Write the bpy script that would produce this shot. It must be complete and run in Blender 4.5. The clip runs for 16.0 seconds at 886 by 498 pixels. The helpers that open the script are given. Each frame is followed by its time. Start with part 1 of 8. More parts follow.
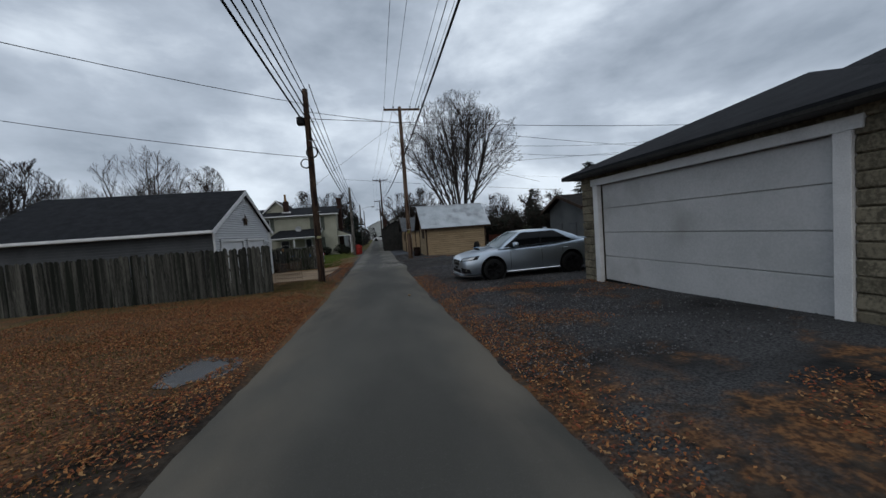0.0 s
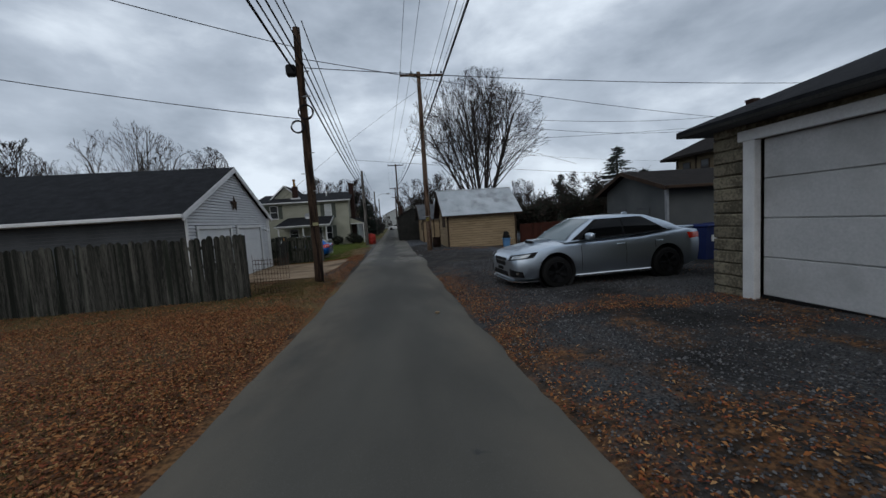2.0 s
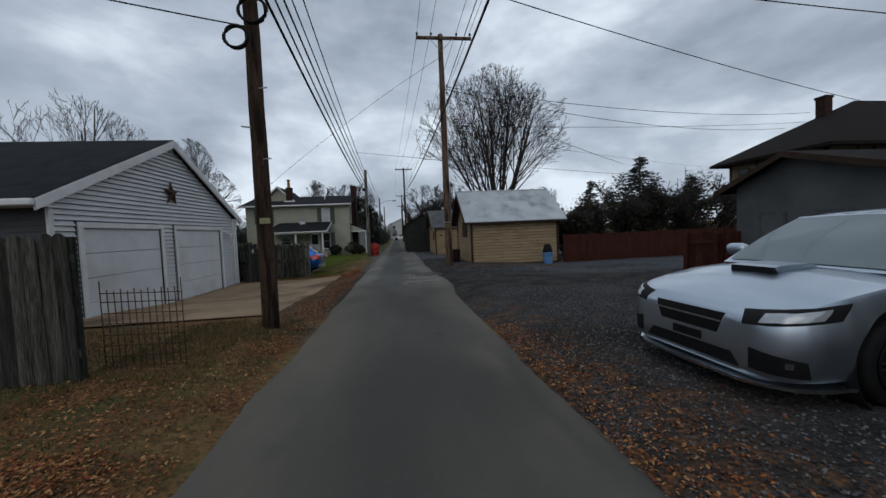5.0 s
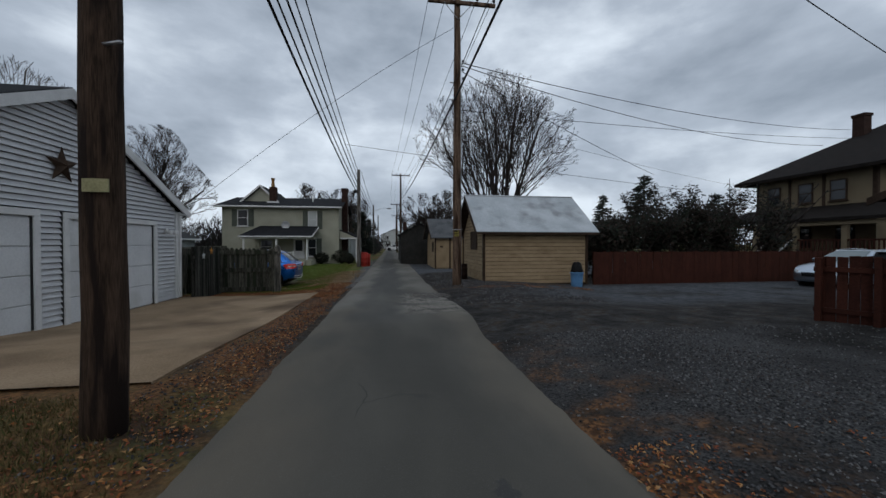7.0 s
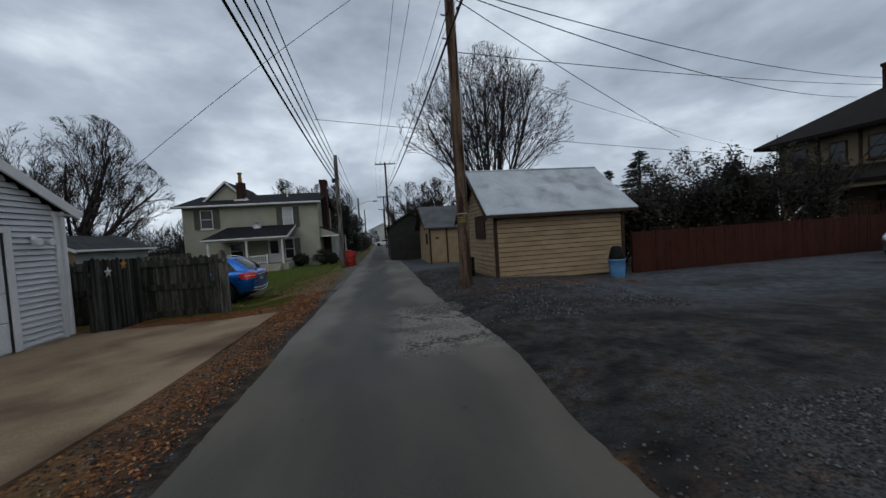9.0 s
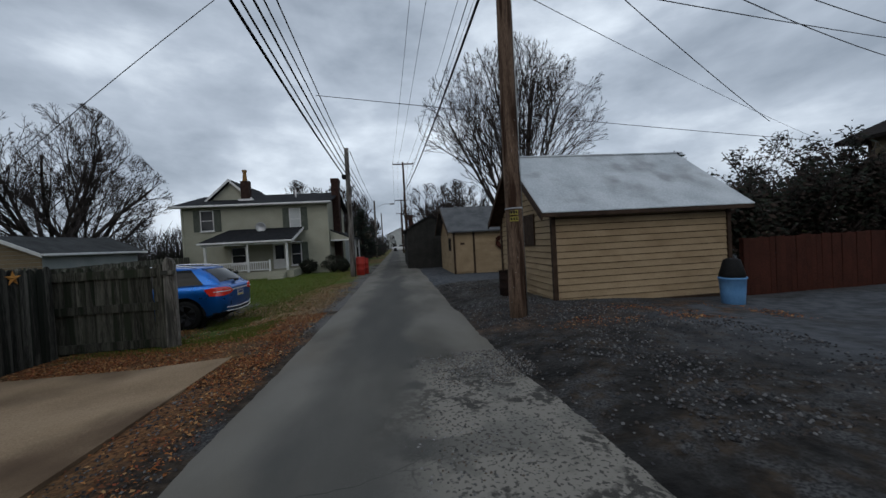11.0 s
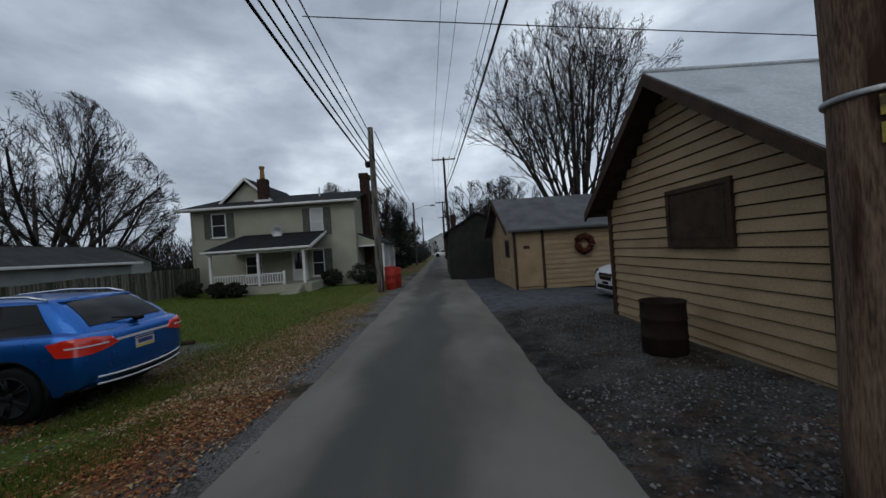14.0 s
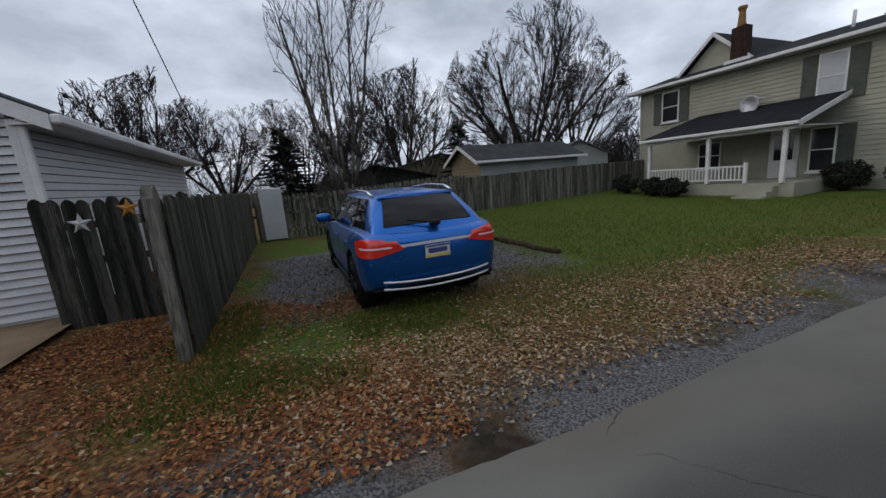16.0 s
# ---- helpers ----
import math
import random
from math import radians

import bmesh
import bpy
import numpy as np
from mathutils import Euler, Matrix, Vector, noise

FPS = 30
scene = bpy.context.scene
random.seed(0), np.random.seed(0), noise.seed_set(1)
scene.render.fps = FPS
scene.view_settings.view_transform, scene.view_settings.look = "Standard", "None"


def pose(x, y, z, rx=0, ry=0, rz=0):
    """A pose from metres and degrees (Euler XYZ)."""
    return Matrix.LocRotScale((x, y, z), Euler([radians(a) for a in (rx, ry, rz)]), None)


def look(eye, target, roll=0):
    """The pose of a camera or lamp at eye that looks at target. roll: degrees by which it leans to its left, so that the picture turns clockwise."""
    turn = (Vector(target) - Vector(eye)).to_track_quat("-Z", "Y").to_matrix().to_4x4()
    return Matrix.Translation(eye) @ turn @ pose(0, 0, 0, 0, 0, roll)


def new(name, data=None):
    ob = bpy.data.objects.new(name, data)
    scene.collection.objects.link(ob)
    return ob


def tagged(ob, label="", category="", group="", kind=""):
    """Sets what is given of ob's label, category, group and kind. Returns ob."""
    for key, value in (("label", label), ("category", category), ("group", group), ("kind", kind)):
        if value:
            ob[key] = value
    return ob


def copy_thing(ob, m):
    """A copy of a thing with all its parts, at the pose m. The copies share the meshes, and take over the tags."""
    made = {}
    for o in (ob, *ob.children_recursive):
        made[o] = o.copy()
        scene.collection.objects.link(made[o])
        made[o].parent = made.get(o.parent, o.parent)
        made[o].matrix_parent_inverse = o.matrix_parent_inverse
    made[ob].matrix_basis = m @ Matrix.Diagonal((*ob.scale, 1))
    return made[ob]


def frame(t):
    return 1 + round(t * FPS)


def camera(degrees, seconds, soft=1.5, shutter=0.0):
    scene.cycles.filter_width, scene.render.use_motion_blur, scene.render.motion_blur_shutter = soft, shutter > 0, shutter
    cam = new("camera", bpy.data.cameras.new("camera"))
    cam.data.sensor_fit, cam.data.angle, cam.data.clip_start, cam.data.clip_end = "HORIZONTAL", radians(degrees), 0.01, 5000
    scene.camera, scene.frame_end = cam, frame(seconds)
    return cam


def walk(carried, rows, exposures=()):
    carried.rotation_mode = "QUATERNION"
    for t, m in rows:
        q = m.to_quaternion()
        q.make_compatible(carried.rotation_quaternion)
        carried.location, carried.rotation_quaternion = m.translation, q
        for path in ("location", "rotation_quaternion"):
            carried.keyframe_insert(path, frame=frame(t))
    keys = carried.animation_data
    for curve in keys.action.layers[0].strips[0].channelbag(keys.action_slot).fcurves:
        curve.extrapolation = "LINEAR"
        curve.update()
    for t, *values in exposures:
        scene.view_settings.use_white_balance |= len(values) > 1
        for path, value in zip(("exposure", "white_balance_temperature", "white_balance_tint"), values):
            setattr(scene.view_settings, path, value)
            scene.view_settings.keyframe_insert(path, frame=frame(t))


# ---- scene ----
cam = camera(101.3, 16.0)
PATH = [
    (0, (-0.651, -1.686, 1.895), (-0.303, 0.28, 1.785), -4.2),
    (0.5, (-0.744, -0.77, 1.885), (-0.629, 1.226, 1.818), -0.4),
    (1, (-0.725, -0.024, 1.828), (-0.444, 1.955, 1.745), -4.0),
    (1.5, (-0.707, 0.94, 1.851), (-0.596, 2.935, 1.759), -0.0),
    (2, (-0.596, 1.729, 1.814), (-0.334, 3.705, 1.652), -3.8),
    (2.5, (-0.699, 2.743, 1.772), (-0.486, 4.726, 1.618), -2.8),
    (3, (-0.71, 3.498, 1.746), (-0.517, 5.484, 1.609), -1.3),
    (3.5, (-0.712, 4.303, 1.726), (-0.375, 6.27, 1.601), -2.8),
    (4, (-0.805, 5.243, 1.674), (-0.683, 7.236, 1.563), 0.0),
    (4.2, (-0.789, 5.569, 1.693), (-0.615, 7.556, 1.551), -0.2),
    (6.3, (-0.788, 9.027, 1.517), (-0.523, 11.01, 1.522), -3.5),
    (6.5, (-0.813, 9.392, 1.537), (-0.534, 11.373, 1.523), -2.6),
    (7, (-0.897, 10.141, 1.53), (-0.609, 12.12, 1.502), -0.0),
    (7.5, (-0.844, 10.919, 1.613), (-0.582, 12.9, 1.517), -2.9),
    (8, (-0.897, 11.752, 1.548), (-0.578, 13.724, 1.452), -1.9),
    (8.5, (-0.731, 12.6, 1.498), (-0.465, 14.581, 1.419), -2.0),
    (9, (-0.753, 13.36, 1.5), (-0.415, 15.33, 1.423), -3.7),
    (9.2, (-0.668, 13.661, 1.468), (-0.368, 15.638, 1.491), -4.4),
    (11.3, (-0.668, 16.945, 1.515), (-0.443, 18.931, 1.471), -2.6),
    (11.5, (-0.725, 17.266, 1.479), (-0.568, 19.259, 1.532), -1.0),
    (12, (-0.64, 18.074, 1.48), (-0.34, 20.051, 1.458), -6.5),
    (12.5, (-0.695, 18.879, 1.457), (-0.551, 20.874, 1.415), -0.7),
    (13, (-0.649, 19.629, 1.432), (-0.361, 21.606, 1.354), -4.3),
    (13.5, (-0.638, 20.424, 1.473), (-0.483, 22.418, 1.483), -1.2),
    (14, (-0.521, 21.233, 1.486), (-0.504, 23.233, 1.487), -4.0),
    (14.5, (-0.72, 22.295, 1.446), (-1.581, 24.092, 1.264), -2.5),
    (15, (-0.717, 23.186, 1.381), (-2.139, 24.549, 1.039), -5.0),
    (15.5, (-0.755, 23.984, 1.374), (-2.436, 25.004, 1.01), -4.3),
    (16, (-0.809, 24.802, 1.351), (-2.622, 25.553, 0.965), -4.8),
]
walk(cam, [(t, look(eye, target, roll)) for t, eye, target, roll in PATH], [
    (0, 0.03, 6500, 10), (6, 0.0, 6500, 10), (9.5, -0.02, 6500, 10), (11.5, 0.1, 6500, 10), (13, 0.1, 6500, 10), (14.1, 0.0, 6500, 10), (14.6, 0.1, 6550, 10), (15.1, 0.5, 6700, 12), (15.6, 0.64, 6700, 14), (16, 0.48, 6700, 14)])

# ---- world, light ----
world = bpy.data.worlds.new("overcast")
scene.world = world
world.use_nodes = True
wn, wl = world.node_tree.nodes, world.node_tree.links
wn.clear()
w_out, w_bg = wn.new("ShaderNodeOutputWorld"), wn.new("ShaderNodeBackground")
w_sky = wn.new("ShaderNodeTexSky")
w_sky.sky_type, w_sky.sun_disc = "NISHITA", False
w_sky.sun_elevation, w_sky.sun_rotation = radians(32), radians(200)
w_sky.dust_density = 4.0
w_co, w_map = wn.new("ShaderNodeTexCoord"), wn.new("ShaderNodeMapping")
w_map.inputs["Scale"].default_value = (1.2, 1.2, 2.6)
w_no, w_no2 = wn.new("ShaderNodeTexNoise"), wn.new("ShaderNodeTexNoise")
w_no.inputs["Scale"].default_value, w_no.inputs["Detail"].default_value, w_no.inputs["Roughness"].default_value = 2.3, 9.0, 0.54
w_no.inputs["Distortion"].default_value = 0.1
w_no2.inputs["Scale"].default_value, w_no2.inputs["Detail"].default_value = 0.9, 3.0
w_mixn = wn.new("ShaderNodeMix")
w_mixn.inputs[0].default_value = 0.3
w_ramp = wn.new("ShaderNodeValToRGB")
w_ramp.color_ramp.elements[0].position, w_ramp.color_ramp.elements[0].color = 0.37, (0.29, 0.345, 0.42, 1)
w_ramp.color_ramp.elements[1].position, w_ramp.color_ramp.elements[1].color = 0.63, (0.80, 0.89, 0.99, 1)
w_el = w_ramp.color_ramp.elements.new(0.5)
w_el.color = (0.46, 0.53, 0.625, 1)
w_mix = wn.new("ShaderNodeMix")
w_mix.data_type = "RGBA"
w_mix.inputs[0].default_value = 0.93
w_scale = wn.new("ShaderNodeVectorMath")
w_scale.operation = "SCALE"
w_scale.inputs["Scale"].default_value = 0.1
wl.new(w_co.outputs["Generated"], w_map.inputs["Vector"])
wl.new(w_map.outputs["Vector"], w_no.inputs["Vector"])
wl.new(w_map.outputs["Vector"], w_no2.inputs["Vector"])
wl.new(w_no.outputs["Fac"], w_mixn.inputs[2])
wl.new(w_no2.outputs["Fac"], w_mixn.inputs[3])
w_sep, w_lean = wn.new("ShaderNodeSeparateXYZ"), wn.new("ShaderNodeMath")
w_lean.operation, w_lean.inputs[1].default_value = "MULTIPLY_ADD", 0.03
wl.new(w_co.outputs["Generated"], w_sep.inputs[0])
wl.new(w_sep.outputs["X"], w_lean.inputs[0])
wl.new(w_mixn.outputs[0], w_lean.inputs[2])
wl.new(w_lean.outputs[0], w_ramp.inputs["Fac"])
wl.new(w_sky.outputs["Color"], w_scale.inputs[0])
wl.new(w_scale.outputs["Vector"], w_mix.inputs[6])
wl.new(w_ramp.outputs["Color"], w_mix.inputs[7])
wl.new(w_mix.outputs[2], w_bg.inputs["Color"])
wl.new(w_bg.outputs["Background"], w_out.inputs["Surface"])
w_bg.inputs["Strength"].default_value = 1.0

sun = new("sun", bpy.data.lights.new("sun", "SUN"))
sun.data.energy, sun.data.angle, sun.data.color = 0.3, radians(40), (1.0, 0.97, 0.93)
sun.matrix_world = look((0, 0, 50), (0 + 50 * math.sin(radians(20)), 50 * math.cos(radians(20)), 50 - 33))
scene.view_settings.exposure = 0.0


# ---- materials ----
def mat(name, c1, c2, scale=6.0, rough=0.85, bump=0.15, fine=60.0, metal=0.0, stretch=(1, 1, 1), spots=None, spot_scale=1.5,
        random_tint=0.0, coat=0.0, spec=0.15, coords="Object", spot_edge=(0.5, 0.6)):
    """A worn surface: two colours mixed by coarse and fine noise, optional stains of a third, bump from the fine noise."""
    m = bpy.data.materials.new(name)
    m.use_nodes = True
    n, l = m.node_tree.nodes, m.node_tree.links
    b = n["Principled BSDF"]
    b.inputs["Roughness"].default_value, b.inputs["Metallic"].default_value = rough, metal
    b.inputs["Specular IOR Level"].default_value = spec
    b.inputs["Coat Weight"].default_value = coat
    co, mp = n.new("ShaderNodeTexCoord"), n.new("ShaderNodeMapping")
    mp.inputs["Scale"].default_value = stretch
    src = co.outputs[coords]
    if random_tint:
        # each piece takes its own stretch of the grain
        ob_i, sh = n.new("ShaderNodeObjectInfo"), n.new("ShaderNodeVectorMath")
        sh.operation = "MULTIPLY_ADD"
        sh.inputs[1].default_value = (37.0, 53.0, 41.0)
        l.new(ob_i.outputs["Random"], sh.inputs[0])
        l.new(src, sh.inputs[2])
        src = sh.outputs["Vector"]
    l.new(src, mp.inputs["Vector"])
    big, small = n.new("ShaderNodeTexNoise"), n.new("ShaderNodeTexNoise")
    big.inputs["Scale"].default_value, big.inputs["Detail"].default_value = scale, 5.0
    small.inputs["Scale"].default_value, small.inputs["Detail"].default_value = fine, 4.0
    l.new(mp.outputs["Vector"], big.inputs["Vector"])
    l.new(mp.outputs["Vector"], small.inputs["Vector"])
    add = n.new("ShaderNodeMath")
    add.operation = "ADD"
    half = n.new("ShaderNodeMath")
    half.operation = "MULTIPLY"
    half.inputs[1].default_value = 0.5
    l.new(big.outputs["Fac"], add.inputs[0])
    l.new(small.outputs["Fac"], add.inputs[1])
    l.new(add.outputs[0], half.inputs[0])
    ramp = n.new("ShaderNodeValToRGB")
    lo, hi = (0.42, 0.58) if random_tint >= 0.2 else (0.38, 0.62)
    ramp.color_ramp.elements[0].position, ramp.color_ramp.elements[0].color = lo, (*c1, 1)
    ramp.color_ramp.elements[1].position, ramp.color_ramp.elements[1].color = hi, (*c2, 1)
    l.new(half.outputs[0], ramp.inputs["Fac"])
    out = ramp.outputs["Color"]
    if spots:
        sp, sr, mx = n.new("ShaderNodeTexNoise"), n.new("ShaderNodeMapRange"), n.new("ShaderNodeMix")
        sp.inputs["Scale"].default_value, sp.inputs["Detail"].default_value = spot_scale, 6.0
        sr.inputs["From Min"].default_value, sr.inputs["From Max"].default_value = spot_edge
        mx.data_type = "RGBA"
        l.new(mp.outputs["Vector"], sp.inputs["Vector"])
        l.new(sp.outputs["Fac"], sr.inputs["Value"])
        l.new(sr.outputs["Result"], mx.inputs[0])
        l.new(out, mx.inputs[6])
        mx.inputs[7].default_value = (*spots, 1)
        out = mx.outputs[2]
    if random_tint:
        oi, rr, hsv = n.new("ShaderNodeObjectInfo"), n.new("ShaderNodeMapRange"), n.new("ShaderNodeHueSaturation")
        rr.inputs["To Min"].default_value, rr.inputs["To Max"].default_value = 1 - random_tint, 1 + random_tint
        l.new(oi.outputs["Random"], rr.inputs["Value"])
        l.new(rr.outputs["Result"], hsv.inputs["Value"])
        l.new(out, hsv.inputs["Color"])
        out = hsv.outputs["Color"]
    l.new(out, b.inputs["Base Color"])
    if bump:
        bp = n.new("ShaderNodeBump")
        bp.inputs["Strength"].default_value, bp.inputs["Distance"].default_value = bump, 0.02
        l.new(half.outputs[0], bp.inputs["Height"])
        l.new(bp.outputs["Normal"], b.inputs["Normal"])
    return m


def island_mat(name, colors, rough=0.9):
    """One colour picked from a row of them for each loose piece."""
    m = bpy.data.materials.new(name)
    m.use_nodes = True
    n, l = m.node_tree.nodes, m.node_tree.links
    g, ramp = n.new("ShaderNodeNewGeometry"), n.new("ShaderNodeValToRGB")
    ramp.color_ramp.interpolation = "CONSTANT"
    while len(ramp.color_ramp.elements) < len(colors):
        ramp.color_ramp.elements.new(0.5)
    for i, c in enumerate(colors):
        ramp.color_ramp.elements[i].position, ramp.color_ramp.elements[i].color = i / len(colors), (*c, 1)
    l.new(g.outputs["Random Per Island"], ramp.inputs["Fac"])
    l.new(ramp.outputs["Color"], n["Principled BSDF"].inputs["Base Color"])
    n["Principled BSDF"].inputs["Roughness"].default_value = rough
    n["Principled BSDF"].inputs["Specular IOR Level"].default_value = 0.25
    return m


def glass_dark(name, c=(0.012, 0.014, 0.016), rough=0.05):
    m = bpy.data.materials.new(name)
    m.use_nodes = True
    b = m.node_tree.nodes["Principled BSDF"]
    b.inputs["Base Color"].default_value, b.inputs["Roughness"].default_value = (*c, 1), rough
    b.inputs["IOR"].default_value = 1.5
    return m


M_WHITE = mat("white_vinyl", (0.46, 0.465, 0.475), (0.56, 0.565, 0.57), 2.0, 0.55, 0.03, 40, random_tint=0.03)
M_TRIM = mat("white_trim", (0.54, 0.54, 0.535), (0.66, 0.66, 0.65), 3.0, 0.5, 0.05, 50)
M_DOORW = mat("white_door", (0.40, 0.405, 0.40), (0.49, 0.49, 0.485), 1.2, 0.45, 0.04, 30, spots=(0.31, 0.31, 0.295), spot_scale=0.9, spot_edge=(0.55, 0.75))
M_DOORL = mat("bright_white_door", (0.52, 0.53, 0.54), (0.62, 0.63, 0.635), 1.2, 0.45, 0.04, 30, spots=(0.45, 0.45, 0.43), spot_scale=0.9, spot_edge=(0.55, 0.75))
M_SHINGLE = mat("dark_shingle", (0.007, 0.0075, 0.009), (0.02, 0.021, 0.024), 3.0, 0.95, 0.5, 70)
M_SHINGLE_B = mat("brown_shingle", (0.007, 0.0055, 0.005), (0.018, 0.014, 0.012), 3.0, 0.95, 0.5, 70)
M_GREYROOF = mat("grey_roof", (0.055, 0.058, 0.062), (0.11, 0.115, 0.12), 2.0, 0.85, 0.3, 40)
M_TIN = mat("weathered_tin", (0.34, 0.37, 0.39), (0.50, 0.53, 0.55), 1.3, 0.5, 0.06, 25, metal=0.25, spots=(0.24, 0.25, 0.26), spot_scale=1.1, spot_edge=(0.52, 0.72))
M_YELLOW = mat("tan_siding", (0.245, 0.178, 0.105), (0.335, 0.25, 0.155), 1.6, 0.8, 0.12, 45, random_tint=0.05, spots=(0.22, 0.155, 0.09), spot_scale=1.2, spot_edge=(0.55, 0.75))
M_BROWN = mat("dark_brown_trim", (0.025, 0.016, 0.011), (0.06, 0.038, 0.026), 5.0, 0.8, 0.2, 60)
M_FENCE = mat("weathered_fence", (0.045, 0.041, 0.036), (0.21, 0.195, 0.17), 1.4, 0.95, 0.6, 20, stretch=(7, 7, 0.35), random_tint=0.3, spots=(0.035, 0.036, 0.03), spot_scale=0.9)
M_FENCE_G = mat("green_grey_fence", (0.045, 0.042, 0.034), (0.20, 0.188, 0.158), 1.6, 0.95, 0.6, 20, stretch=(7, 7, 0.35), random_tint=0.25, spots=(0.045, 0.05, 0.034), spot_scale=1.0)
M_RED = mat("red_brown_boards", (0.032, 0.011, 0.007), (0.06, 0.019, 0.012), 2.0, 0.85, 0.3, 30, random_tint=0.12)
M_POLE = mat("pole_wood", (0.022, 0.014, 0.009), (0.075, 0.047, 0.032), 2.2, 0.95, 0.8, 16, stretch=(7, 7, 0.6), spots=(0.014, 0.009, 0.007), spot_scale=1.6)
M_POLE_G = mat("pole_grey_wood", (0.055, 0.035, 0.024), (0.19, 0.13, 0.092), 2.6, 0.95, 0.9, 18, stretch=(6, 6, 0.7), spots=(0.035, 0.019, 0.012), spot_scale=1.3)
M_POLE_S = mat("pole_silver_wood", (0.07, 0.062, 0.055), (0.19, 0.175, 0.16), 2.6, 0.95, 0.9, 18, stretch=(7, 7, 0.6), spots=(0.045, 0.038, 0.032), spot_scale=1.6)
M_SLATE = mat("dark_grey_shingle", (0.028, 0.03, 0.031), (0.062, 0.065, 0.066), 2.0, 0.9, 0.4, 50)
M_BLACK = mat("black_rubber", (0.005, 0.005, 0.005), (0.011, 0.011, 0.011), 8.0, 0.7, 0.1, 60)
M_WIRE = mat("wire_black", (0.008, 0.008, 0.009), (0.014, 0.014, 0.015), 8.0, 0.7, 0.0, 60)
M_STEEL = mat("galvanised", (0.25, 0.26, 0.27), (0.4, 0.41, 0.42), 8.0, 0.45, 0.05, 60, metal=0.8)
M_CONC = mat("concrete", (0.19, 0.13, 0.078), (0.31, 0.225, 0.145), 1.1, 0.9, 0.25, 55, spots=(0.085, 0.055, 0.034), spot_scale=0.5, spot_edge=(0.48, 0.68))
M_STONE = mat("block_stone", (0.09, 0.08, 0.058), (0.20, 0.175, 0.125), 3.0, 0.95, 0.8, 24, random_tint=0.22)
M_CREAM = mat("cream_siding", (0.275, 0.272, 0.215), (0.35, 0.345, 0.275), 1.2, 0.7, 0.05, 40)
M_SHUTTER = mat("green_shutter", (0.06, 0.07, 0.058), (0.10, 0.11, 0.09), 5.0, 0.7, 0.1, 40)
M_STUCCO = mat("tan_stucco", (0.16, 0.125, 0.08), (0.22, 0.175, 0.115), 1.0, 0.95, 0.3, 40)
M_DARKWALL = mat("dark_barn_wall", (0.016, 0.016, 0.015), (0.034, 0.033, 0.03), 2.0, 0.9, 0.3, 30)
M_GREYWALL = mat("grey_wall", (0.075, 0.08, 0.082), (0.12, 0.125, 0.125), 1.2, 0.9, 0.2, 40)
M_PALEWALL = mat("pale_wall", (0.36, 0.38, 0.375), (0.46, 0.48, 0.475), 1.2, 0.8, 0.1, 40)
M_BRICK = mat("brick_stack", (0.02, 0.0115, 0.0095), (0.05, 0.028, 0.022), 5.0, 0.95, 0.4, 40)
M_BARK = mat("bark", (0.018, 0.015, 0.014), (0.048, 0.039, 0.035), 5.0, 0.95, 0.5, 40)
M_BARKP = mat("pale_bark", (0.045, 0.04, 0.036), (0.11, 0.10, 0.09), 5.0, 0.95, 0.5, 40)
M_SHEDWALL = mat("grey_green_shed_wall", (0.2, 0.22, 0.215), (0.29, 0.31, 0.3), 1.2, 0.8, 0.1, 40)
M_SIDEBOARD = mat("darker_side_boards", (0.05, 0.053, 0.057), (0.08, 0.084, 0.088), 1.5, 0.7, 0.05, 40)
M_GLASS = glass_dark("window_glass", (0.02, 0.022, 0.025))


